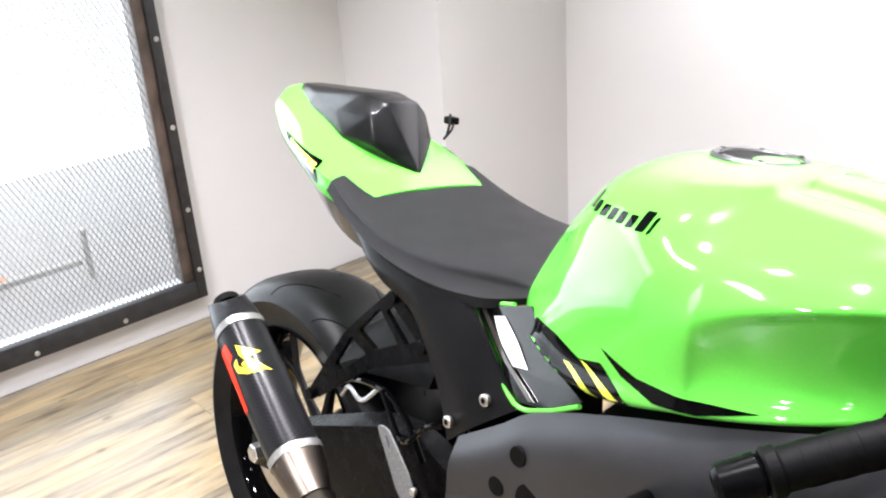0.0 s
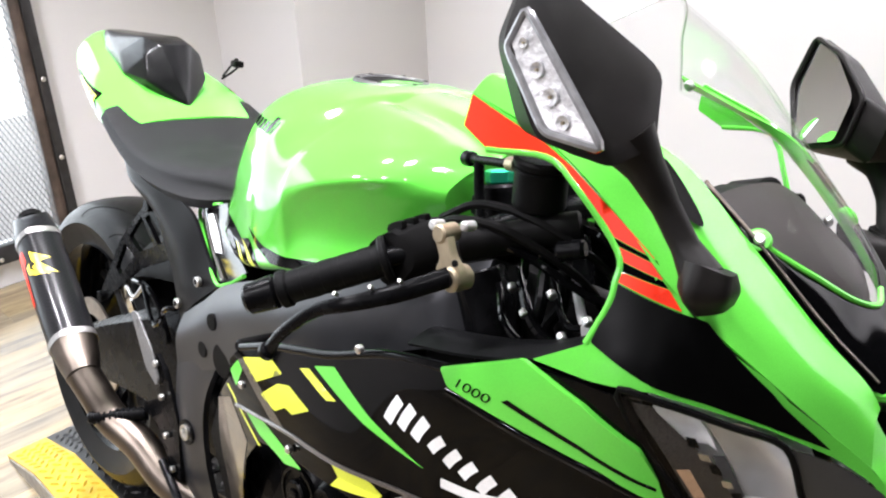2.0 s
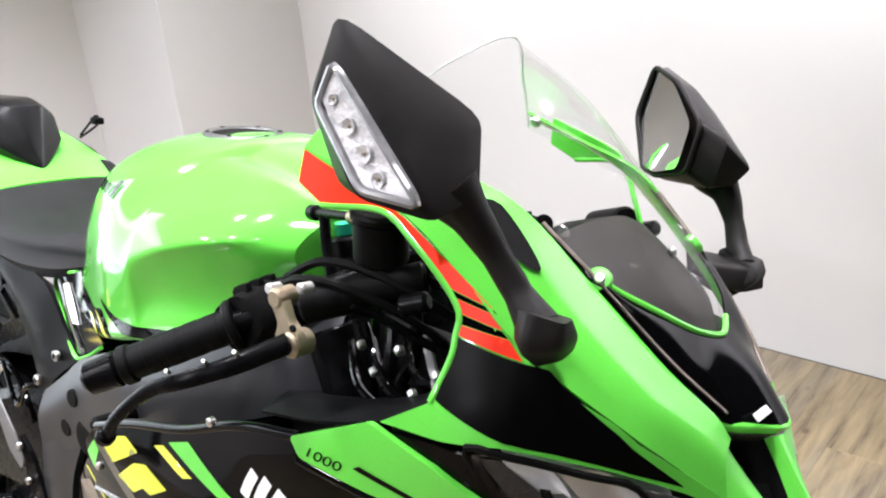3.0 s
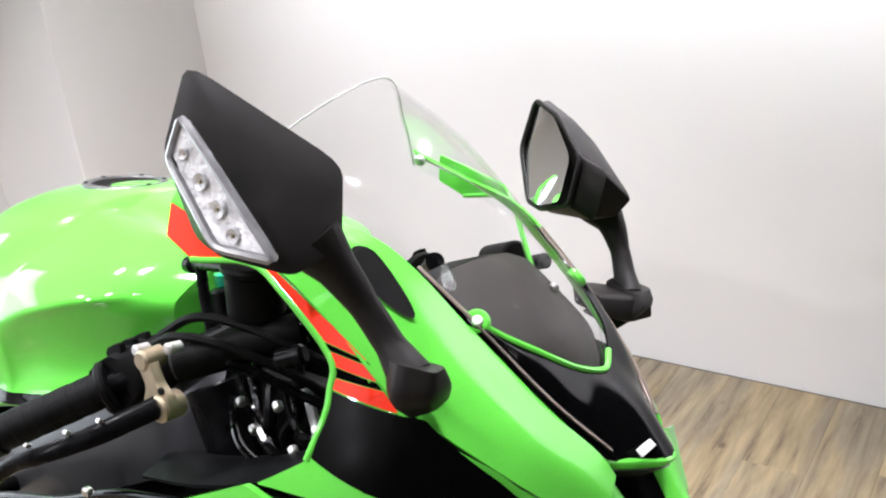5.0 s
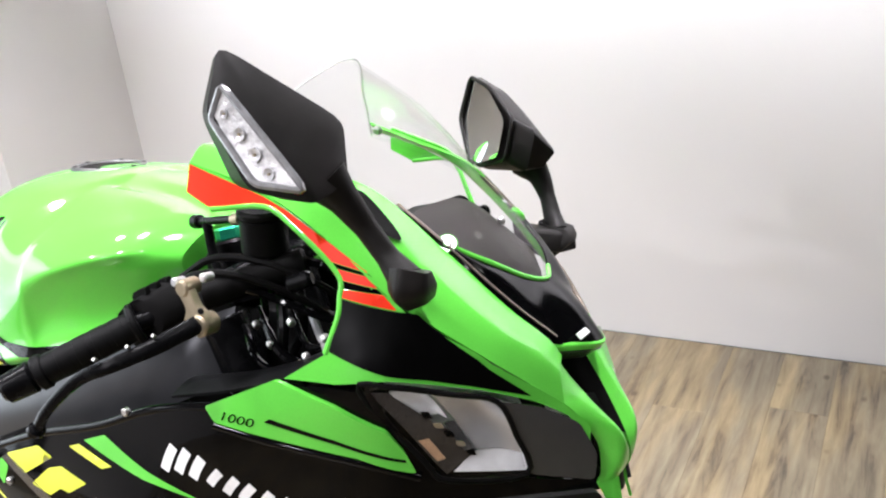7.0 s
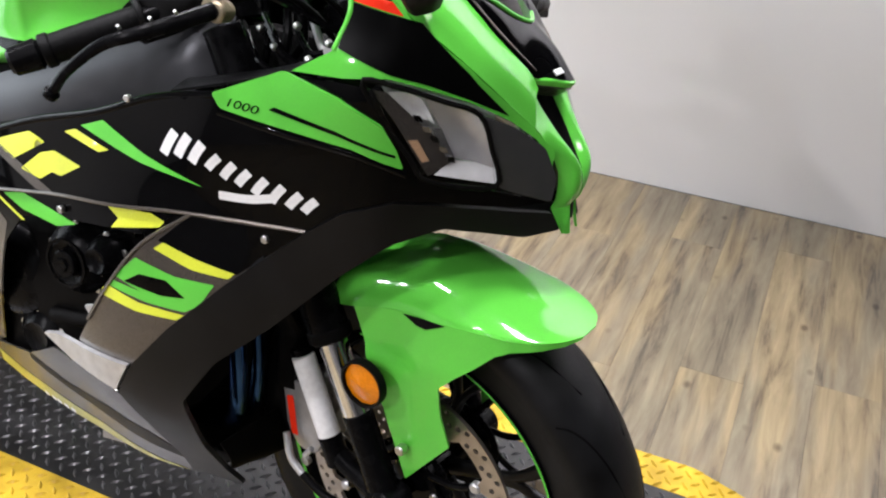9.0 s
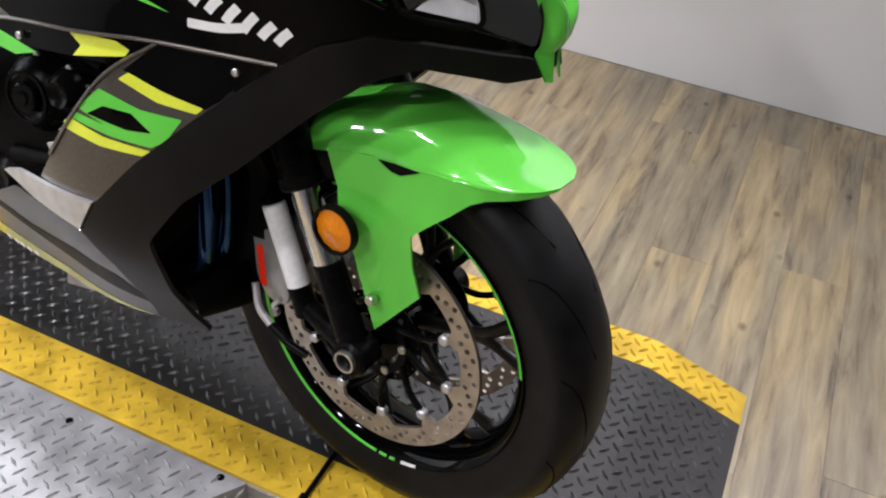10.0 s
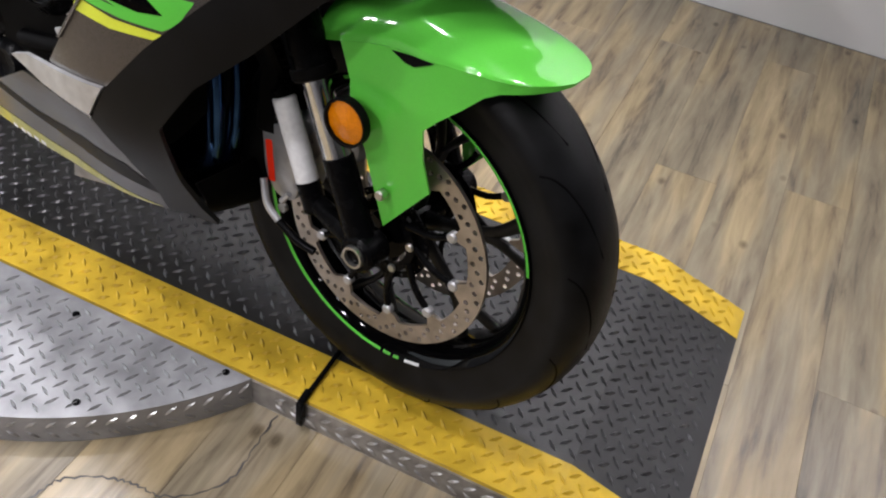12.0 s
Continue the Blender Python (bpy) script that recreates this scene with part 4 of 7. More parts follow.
rolled_edge("fairing_fold", [(-0.205, 0.791), (-0.130, 0.781), (-0.057, 0.772), (-0.009, 0.755)], 0.0005, 0.0050, BLACK_GLOSS, "rounded gloss black fairing edge")
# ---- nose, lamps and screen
# the front bodywork's middle plane is shifted to fit the camera's views
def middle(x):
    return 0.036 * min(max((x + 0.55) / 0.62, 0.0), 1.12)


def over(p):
    """The same place on the far side of the front bodywork's view-fitted middle plane."""
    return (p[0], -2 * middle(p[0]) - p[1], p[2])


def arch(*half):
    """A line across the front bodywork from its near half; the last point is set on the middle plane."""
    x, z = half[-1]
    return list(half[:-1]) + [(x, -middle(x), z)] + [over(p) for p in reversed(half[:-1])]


HEAD = [(-0.050, 0.846), (-0.022, 0.849), (0.018, 0.835), (0.046, 0.822), (0.058, 0.785), (0.065, 0.741), (0.010, 0.748), (-0.006, 0.772)]
DARK = [(0.047, 0.8215), (0.074, 0.808), (0.102, 0.785), (0.116, 0.750), (0.115, 0.722), (0.067, 0.740), (0.059, 0.785)]
LENS = bpy.data.materials.new("clear_lens")
LENS.use_nodes = True
_b = LENS.node_tree.nodes["Principled BSDF"]
_b.inputs["Transmission Weight"].default_value, _b.inputs["Roughness"].default_value, _b.inputs["IOR"].default_value = 1.0, 0.02, 1.2
SMOKE = material("smoked_lens", (0.040, 0.040, 0.041), 0.22, coat=0.7, noise_scale=9, noise_amount=0.2)
SILVERED = material("silvered_reflector", (0.86, 0.86, 0.86), 0.30, metal=0.35, noise_scale=70, noise_amount=0.12, bump=0.5, bump_scale=90)
MIRRORED = material("silvered_facet", (0.74, 0.74, 0.75), 0.20, metal=0.65, noise_scale=40, noise_amount=0.1, bump=0.25, bump_scale=60)
CHROME = material("chrome", (0.88, 0.88, 0.88), 0.10, metal=1.0, noise_scale=120, noise_amount=0.05)
for left in (False, True):
    s = 1 if left else -1
    lamp_body = part("headlight", skin(rounded(HEAD, 0.004), -0.034, 0.003, 0.012, left), SILVERED, bike, "clear headlight with chrome reflector")
    glass = part("lens", skin(rounded(HEAD, 0.004), 0.001, 0.002, 0.010, left), LENS, lamp_body, "clear plastic lens")
    glass.visible_shadow = False
    part("smoked_lens", skin(rounded(DARK, 0.006), 0.001, 0.003, 0.010, left), SMOKE, lamp_body, "smoked lens")
    part("bezel", merged(*[tube([(x, s * (half_width(x, z) + 0.001), z) for x, z in HEAD], 0.003, 8, 4, True)]), BLACK_MATT, lamp_body)
    def inside_lamp(name, rows, mat, label):
        """A reflector piece: rows of (along, height, depth behind the lens)."""
        part(name, sheet([[(x, s * (half_width(x, z) - dep), z) for x, z, dep in row] for row in rows], 5, 5, 0.001), mat, lamp_body, label)

    inside_lamp("reflector_panel", [[(-0.002, 0.836, 0.012), (0.020, 0.829, 0.020), (0.042, 0.818, 0.010)], [(0.010, 0.803, 0.020), (0.030, 0.798, 0.027), (0.052, 0.790, 0.014)], [(0.024, 0.770, 0.018), (0.040, 0.766, 0.022), (0.060, 0.760, 0.010)]], MIRRORED, "smooth silvered reflector panel")
    inside_lamp("reflector_tray", [[(0.022, 0.768, 0.020), (0.042, 0.765, 0.024), (0.061, 0.761, 0.012)], [(0.012, 0.754, 0.005), (0.038, 0.749, 0.006), (0.064, 0.744, 0.003)]], SILVERED, "bright silvered lower tray")
    inside_lamp("projector_ring", [[(-0.030, 0.841, 0.010), (-0.016, 0.840, 0.016), (-0.004, 0.836, 0.012)], [(-0.022, 0.826, 0.014), (-0.010, 0.824, 0.022), (0.002, 0.822, 0.014)], [(-0.008, 0.814, 0.012), (0.000, 0.812, 0.018), (0.007, 0.808, 0.014)]], SILVERED, "chrome projector surround")
    inside_lamp("lamp_shroud", [[(-0.044, 0.842, 0.004), (-0.031, 0.840, 0.010)], [(-0.020, 0.810, 0.003), (-0.006, 0.812, 0.012)], [(-0.004, 0.776, 0.003), (0.012, 0.790, 0.014)], [(0.008, 0.753, 0.003), (0.024, 0.768, 0.017)]], GREY_METALLIC, "grey shroud inside the headlight")
    inside_lamp("reflector_fin", [[(0.006, 0.806, 0.010), (0.011, 0.804, 0.016)], [(0.020, 0.772, 0.008), (0.026, 0.770, 0.014)]], CHROME, "narrow chrome fin")
    part("side_marker", skin([(-0.010, 0.792), (-0.002, 0.792), (0.008, 0.770), (0.002, 0.768)], -0.003, 0.002, 0.01, left), material("dim_amber_marker", (0.42, 0.26, 0.15), 0.3, coat=0.5, noise_scale=200, noise_amount=0.15), lamp_body, "small pale amber side marker")
    for k in range(5):
        x, z = -0.008 + 0.007 * k, 0.818 - 0.011 * k
        part("reflector_step", skin(rounded([(x, z), (x + 0.006, z - 0.001), (x + 0.008, z - 0.007), (x + 0.002, z - 0.006)], 0.001), -0.008, 0.004, 0.006, left), CHROME if k % 2 else BLACK_GLOSS, lamp_body)
    edge = [(0.066, -half_width(0.066, 0.832), 0.832), (0.086, -half_width(0.086, 0.811), 0.811), (0.100, -half_width(0.100, 0.792), 0.792), (0.113, -0.074, 0.757), (0.115, -0.068, 0.724), (0.112, -0.068, 0.710)]
    crest = [(0.074, -0.098, 0.844), (0.085, -0.082, 0.824), (0.106, -0.075, 0.799), (0.133, -0.064, 0.767), (0.134, -0.060, 0.735), (0.123, -0.058, 0.712)]
    rim_in = [(0.071, -0.080, 0.852), (0.070, -0.065, 0.829), (0.099, -0.057, 0.795), (0.130, -0.043, 0.756), (0.136, -0.0425, 0.732), (0.128, -0.050, 0.714)]
    tooth = [[(0.112, -0.068, 0.710), (0.120, -0.060, 0.713), (0.128, -0.050, 0.714)], [(0.121, -0.067, 0.696), (0.127, -0.060, 0.698), (0.131, -0.051, 0.699)], [(0.130, -0.065, 0.683), (0.133, -0.060, 0.682), (0.135, -0.054, 0.682)]]
    if left:
        edge, crest, rim_in, tooth = [over(p) for p in edge], [over(p) for p in crest], [over(p) for p in rim_in], [[over(p) for p in row] for row in tooth]
    part("nose_panel", sheet([edge, crest, rim_in], 6, 5, 0.003), GREEN, bike, "lime green nose panel")
    part("nose_tooth", sheet(tooth, 4, 4, 0.003), GREEN, bike, "lime green pointed chin tooth")
    guide = [[rim_in[1], rim_in[2], rim_in[3]], [(p[0] - 0.036, p[1] * 0.55 - 0.018, p[2] + 0.006) for p in rim_in[1:4]], [(p[0] - 0.05, -0.040, p[2] + 0.010) for p in rim_in[1:4]]]
    part("intake_wall", sheet(guide, 4, 4, 0.002), BLACK_MATT, bike, "black intake wall")
    low = [rim_in[2], rim_in[3]]
    part("intake_guide", sheet([[(0.094, low[0][1] * 0.9 - 0.004, 0.788), (0.122, low[1][1] * 0.98 - 0.001, 0.756)], [(0.082, -0.0395, 0.792), (0.112, -0.0395, 0.752)]], 4, 4, 0.002), GREY_PLASTIC, bike, "grey plastic guide inside the intake")
part("chin_panel", sheet([[(x, -w, 0.700), (x, -w * 0.5, 0.706), (x, 0, 0.708), (x, w * 0.5, 0.706), (x, w, 0.700)] for x, w in ((-0.060, 0.150), (0.000, 0.128), (0.050, 0.100), (0.090, 0.072), (0.118, 0.050))], 4, 4, 0.003), BLACK_MATT, bike, "matt black panel under the nose")
LIP_LINE = [(0.069, -0.083, 0.854), (0.088, -0.066, 0.853), (0.105, 0.851)]
lip_top = arch(*LIP_LINE)
part("intake_lip", sheet([[(x - 0.004, y, z + 0.0035) for x, y, z in lip_top], [(x + 0.001, y, z) for x, y, z in lip_top], [(x - 0.003, y, z - 0.006) for x, y, z in lip_top]], 5, 4, 0.004), GREEN, bike, "lime green lip over the air intake")
part("lip_underside", sheet([[(x - 0.004, y * 0.96 - 0.0016, z - 0.006) for x, y, z in lip_top], [(x - 0.020, y * 0.92 - 0.003, z - 0.017) for x, y, z in lip_top]], 5, 3, 0.002), GREY_METALLIC, bike, "shiny grey underside of the intake lip")
part("chin_plate", sheet([[(0.124, -0.051, 0.716), (0.128, -0.0397, 0.722), (0.124, -0.028, 0.716)], [(0.127, -0.053, 0.698), (0.130, -0.0397, 0.696), (0.127, -0.026, 0.698)]], 4, 3, 0.003), GREY_PLASTIC, bike, "dark grey plate between the chin teeth")
SCREEN_EDGE = material("screen_edge", (0.60, 0.61, 0.60), 0.25, coat=0.5, noise_scale=60, noise_amount=0.1)
GLASS = bpy.data.materials.new("clear_screen")
GLASS.use_nodes = True
_nt = GLASS.node_tree
_nt.nodes.remove(_nt.nodes["Principled BSDF"])
_mix = _nt.nodes.new("ShaderNodeMixShader")
_tr, _gl, _lw = _nt.nodes.new("ShaderNodeBsdfTransparent"), _nt.nodes.new("ShaderNodeBsdfGlossy"), _nt.nodes.new("ShaderNodeLayerWeight")
_tr.inputs[0].default_value = (0.975, 0.98, 0.98, 1)
_gl.inputs["Roughness"].default_value = 0.03
_pw = _nt.nodes.new("ShaderNodeMath")
_pw.operation = "POWER"
_pw.inputs[1].default_value = 4.0
_mr = _nt.nodes.new("ShaderNodeMapRange")
_mr.inputs[3].default_value, _mr.inputs[4].default_value = 0.003, 0.40
_nt.links.new(_lw.outputs["Facing"], _pw.inputs[0])
_nt.links.new(_pw.outputs[0], _mr.inputs[0])
_nt.links.new(_mr.outputs[0], _mix.inputs[0])
_nt.links.new(_tr.outputs[0], _mix.inputs[1])
_nt.links.new(_gl.outputs[0], _mix.inputs[2])
_nt.links.new(_mix.outputs[0], _nt.nodes["Material Output"].inputs[0])


screen_rows = [arch((-0.264, -0.140, 1.030), (-0.248, -0.104, 1.082), (-0.203, 1.130)), arch((-0.150, -0.132, 1.006), (-0.138, -0.094, 1.052), (-0.115, 1.080)), arch((-0.060, -0.118, 0.970), (-0.048, -0.084, 0.992), (-0.030, 0.995)), arch((0.003, -0.091, 0.934), (0.012, -0.066, 0.943), (0.019, 0.939)), arch((0.031, -0.060, 0.914), (0.0375, -0.047, 0.911), (0.0415, 0.909))]
ws = part("windscreen", sheet(screen_rows, 8, 6, 0.003), GLASS, bike, "clear curved windscreen")
ws.visible_shadow = False
part("screen_rim", tube([(x + 0.0006, y, z + 0.0008) for x, y, z in screen_rows[0]], 0.0009, 8, 8), SCREEN_EDGE, ws, "rounded clear screen edge")
row_a = arch((-0.092, -0.1265, 0.992), (-0.032, -0.112, 0.953), (0.010, -0.0865, 0.930), (0.031, -0.060, 0.914), (0.0415, 0.908))
row_b = arch((-0.082, -0.1275, 0.986), (-0.028, -0.1195, 0.945), (0.030, -0.1055, 0.894), (0.070, -0.083, 0.857), (0.104, 0.853))
row_m = [((a[0] + b[0]) / 2 + 0.003, (a[1] + b[1]) / 2, (a[2] + b[2]) / 2 + 0.004) for a, b in zip(row_a, row_b)]
part("screen_surround", sheet([row_a, row_m, row_b], 6, 5, 0.002), BLACK_GLOSS, bike, "gloss black panel below the windscreen")
part("screen_trim", tube([(x, y, z + 0.0008) for x, y, z in row_a[:6]], 0.0027, 8, 6), GREEN, bike, "green screen edge trim")
for flip in (False, True):
    line = [(x + 0.001, y + 0.004, z + 0.0062) for x, y, z in row_b[:4]]
    part("bronze_line", tube([over(p) for p in line] if flip else line, 0.0026, 8, 5, flat=0.5), TITAN, bike, "thin bronze pinstripe")
    p = Vector((-0.032, -0.112, 0.953))
    p = Vector(over(p)) if flip else p
    d = Vector((0.45, 0.75 if flip else -0.75, 0.6))
    part("screw_boss", rod(p - d * 0.004, p + d * 0.004, 0.0105, 20, bevel=0.002), GREEN, bike)
    screw(p + d * 0.004, 0.0046, d)
    q = Vector((-0.245, -0.129, 1.039))
    q = Vector(over(q)) if flip else q
    screw(q, 0.006, (0.1, 1 if flip else -1, 0.5), name="screen_screw")
badge = box((-0.0035, -0.022, -0.001), (0.0035, 0.022, 0.0012), 0.0004)
badge.transform(Matrix.Translation((0.0905, -middle(0.09) - 0.012, 0.8635)) @ pose(0, 0, 0, 0, 44, 0))
part("badge_mark", badge, WHITE_STICKER, bike, "small white maker's mark")

# ---- instruments and cockpit
DASH_PLASTIC = material("brown_grey_plastic", (0.030, 0.026, 0.024), 0.6, spec=0.2, noise_scale=40, noise_amount=0.2, bump=0.1, bump_scale=900)
part("dash_cover", sheet([arch((-0.090, -0.112, 0.962), (-0.092, -0.075, 0.974), (-0.090, 0.978)), arch((-0.06, -0.104, 0.950), (-0.055, -0.07, 0.962), (-0.05, 0.964)), arch((-0.003, -0.084, 0.925), (0.004, -0.06, 0.932), (0.008, 0.931)), arch((0.024, -0.058, 0.908), (0.030, -0.046, 0.903), (0.034, 0.900))], 5, 4, 0.003), DASH_PLASTIC, bike, "matt brown-black dash cover under the screen")
part("instrument_cluster", loft([[(-0.10, -0.075, 0.935), (-0.10, 0.075, 0.935), (-0.092, 0.078, 0.972), (-0.092, -0.078, 0.972)], [(-0.125, -0.075, 0.925), (-0.125, 0.075, 0.925), (-0.122, 0.078, 0.965), (-0.122, -0.078, 0.965)]], 2, 2), BLACK_MATT, bike)
part("inner_fairing", box((-0.10, -0.12, 0.72), (-0.05, 0.12, 0.93), 0.01), BLACK_MATT, bike)
for s in (-1, 1):
    part("inner_panel", sheet([[(-0.30, s * 0.235, 0.790), (-0.20, s * 0.255, 0.822), (-0.128, s * 0.250, 0.846), (-0.09, s * 0.236, 0.868)], [(-0.30, s * 0.200, 0.800), (-0.20, s * 0.200, 0.825), (-0.128, s * 0.195, 0.852), (-0.09, s * 0.180, 0.880)], [(-0.30, s * 0.150, 0.78), (-0.20, s * 0.130, 0.77), (-0.128, s * 0.12, 0.80), (-0.09, s * 0.11, 0.84)]], 5, 4, 0.003), GREY_PLASTIC, bike, "black inner fairing panel")
    part("headstock_side", box((-0.40, s * 0.10 - 0.02, 0.62), (-0.12, s * 0.10 + 0.02, 0.86), 0.012), BLACK_MATT, bike)
part("steering_head", rod((-0.33, 0, 0.930), (-0.27, 0, 0.78), 0.032, 20, bevel=0.004), DARK_STEEL, bike)
part("top_yoke", prism(rounded([(-0.36, -0.04), (-0.345, -0.13), (-0.29, -0.13), (-0.27, -0.05), (-0.27, 0.05), (-0.29, 0.13), (-0.345, 0.13), (-0.36, 0.04)], 0.018), 0.022, 0.003, "z", 0.895), DARK_STEEL, bike, "black top yoke")
for s in (-1, 1):
    part("fork_top", rod((-0.300, s * 0.105, 0.860), (-0.318, s * 0.105, 0.932), 0.026, 20, bevel=0.003), DARK_STEEL, bike)
    part("fork_cap", rod((-0.318, s * 0.105, 0.932), (-0.321, s * 0.105, 0.946), 0.019, 6, bevel=0.002), material("green_anodised", (0.02, 0.40, 0.22), 0.3, metal=0.8) if s < 0 else ALU, bike, "anodised fork cap")


def bar(s):
    e, f = Vector((-0.436, -0.330, 0.806)), Vector((-0.345, -0.231, 0.861))
    d = (f - e).normalized()
    fl = lambda p: (p[0], p[1] * -s if s > 0 else p[1], p[2])
    q = lambda t, up=0.0: fl(tuple(e + d * t + Vector((0, 0, up))))
    L = (f - e).length
    b = part("handlebar", rod(q(0.02), q(L + 0.16), 0.011, 16), DARK_STEEL, bike, "black handlebar")
    part("grip", rod(q(0.040), q(L), 0.0165, 24, bevel=0.003), GRIP, b, "black rubber grip")
    part("grip_collar", rod(q(0.034), q(0.046), 0.019, 24, bevel=0.002), GRIP, b)
    part("grip_flange", rod(q(L - 0.004), q(L + 0.004), 0.024, 24, bevel=0.002), GRIP, b)
    for k in range(4):
        a = q(0.060 + k * 0.020)
        c = q(0.074 + k * 0.020)
        part("grip_rib", rod(a, c, 0.0169, 20, bevel=0.0006), GRIP, b)
    part("bar_end_weight", rod(q(-0.002), q(0.034), 0.0155, 20, 0.0175, bevel=0.004), DARK_STEEL, b, "black bar end weight")
    part("switch_housing", loft([[q(L + 0.004, 0.026), tuple(Vector(q(L + 0.004)) + Vector((0.030, 0.006, 0.004))), q(L + 0.004, -0.030), tuple(Vector(q(L + 0.004)) + Vector((-0.030, -0.006, 0.0)))], [q(L + 0.040, 0.030), tuple(Vector(q(L + 0.040)) + Vector((0.034, 0.006, 0.008))), q(L + 0.040, -0.030), tuple(Vector(q(L + 0.040)) + Vector((-0.032, -0.006, 0.004)))], [q(L + 0.062, 0.024), tuple(Vector(q(L + 0.062)) + Vector((0.026, 0.004, 0.004))), q(L + 0.062, -0.022), tuple(Vector(q(L + 0.062)) + Vector((-0.026, -0.004, 0.0)))]], 4, 4), BLACK_MATT, b, "black switch housing")
    for k in range(3):
        part("housing_rib", loft([[q(L + 0.012 + k * 0.012, 0.0345), tuple(Vector(q(L + 0.012 + k * 0.012)) + Vector((-0.018, 0.0, 0.027))), tuple(Vector(q(L + 0.012 + k * 0.012)) + Vector((-0.018, 0.0, 0.018))), q(L + 0.012 + k * 0.012, 0.024)], [q(L + 0.017 + k * 0.012, 0.0345), tuple(Vector(q(L + 0.017 + k * 0.012)) + Vector((-0.018, 0.0, 0.027))), tuple(Vector(q(L + 0.017 + k * 0.012)) + Vector((-0.018, 0.0, 0.018))), q(L + 0.017 + k * 0.012, 0.024)]], 1, 2), BLACK_MATT, b)
    part("lever", tube([fl(p) for p in ((-0.339, -0.367, 0.797), (-0.318, -0.366, 0.823), (-0.285, -0.356, 0.853), (-0.253, -0.346, 0.868), (-0.225, -0.318, 0.882), (-0.205, -0.280, 0.896))], 0.0050, 10, 5, flat=1.4, taper=(0.9, 0.8, 0.9, 1.0, 1.2, 1.3)), DARK_STEEL, b, "black folding lever")
    part("lever_tip", rod(fl((-0.343, -0.367, 0.793)), fl((-0.335, -0.367, 0.801)), 0.0085, 14, bevel=0.003), DARK_STEEL, b)
    for p in ((-0.262, -0.352, 0.874), (-0.239, -0.334, 0.884), (-0.222, -0.318, 0.892)):
        part("lever_bolt", rod(fl(p), fl((p[0] + 0.001, p[1] - 0.004, p[2] + 0.003)), 0.0018, 10), STEEL, b)
    if s < 0:
        part("lever_clamp", merged(prism(rounded([(-0.230, 0.926), (-0.214, 0.930), (-0.206, 0.912), (-0.196, 0.906), (-0.191, 0.893), (-0.204, 0.884), (-0.218, 0.886), (-0.224, 0.896), (-0.219, 0.908)], 0.005), 0.009, 0.002, "y", -0.281), rod((-0.222, -0.283, 0.928), (-0.222, -0.262, 0.928), 0.0085, 16, bevel=0.002), rod((-0.204, -0.284, 0.894), (-0.204, -0.262, 0.894), 0.011, 18, bevel=0.002)), BRONZE, b, "bronze-coloured cast lever clamp")
        part("clamp_hole", rod((-0.204, -0.2855, 0.894), (-0.204, -0.2835, 0.894), 0.0058, 14), BLACK_MATT, b)
        part("clamp_hole", rod((-0.2005, -0.2822, 0.909), (-0.2005, -0.2800, 0.909), 0.003, 10), BLACK_MATT, b)
        for p in ((-0.238, -0.262, 0.930), (-0.208, -0.255, 0.936)):
            part("clamp_bolt", rod(fl(p), fl((p[0], p[1] - 0.014, p[2] + 0.001)), 0.0046, 12, bevel=0.0015), ALU, b)
    part("master_cylinder", rod(fl((-0.245, -0.235, 0.905)), fl((-0.165, -0.165, 0.935)), 0.015, 16, bevel=0.003), BLACK_MATT, b)
    part("cylinder_end", rod(fl((-0.163, -0.200, 0.918)), fl((-0.140, -0.190, 0.926)), 0.009, 16, bevel=0.003), DARK_STEEL, b)
    if s > 0:
        return
    part("fluid_reservoir", rod(fl((-0.205, -0.180, 0.945)), fl((-0.202, -0.185, 0.982)), 0.024, 28, bevel=0.002), BLACK_MATT, b, "black fluid reservoir")
    part("reservoir_cap", rod(fl((-0.202, -0.185, 0.982)), fl((-0.201, -0.1865, 0.992)), 0.026, 28, bevel=0.003), BLACK_MATT, b)
    part("reservoir_stay", tube([fl(p) for p in ((-0.300, -0.150, 0.900), (-0.310, -0.148, 0.93), (-0.315, -0.147, 0.958))], 0.0055, 10, 4), DARK_STEEL, b)
    part("adjuster_rod", rod(fl((-0.335, -0.142, 0.957)), fl((-0.245, -0.165, 0.972)), 0.0045, 12, bevel=0.001), DARK_STEEL, b)
    part("adjuster_knob", rod(fl((-0.341, -0.1405, 0.956)), fl((-0.327, -0.144, 0.958)), 0.008, 14, bevel=0.002), DARK_STEEL, b)
    part("brass_collar", rod(fl((-0.262, -0.161, 0.969)), fl((-0.250, -0.164, 0.971)), 0.007, 12), BRONZE, b)


for s in (-1, 1):
    bar(s)
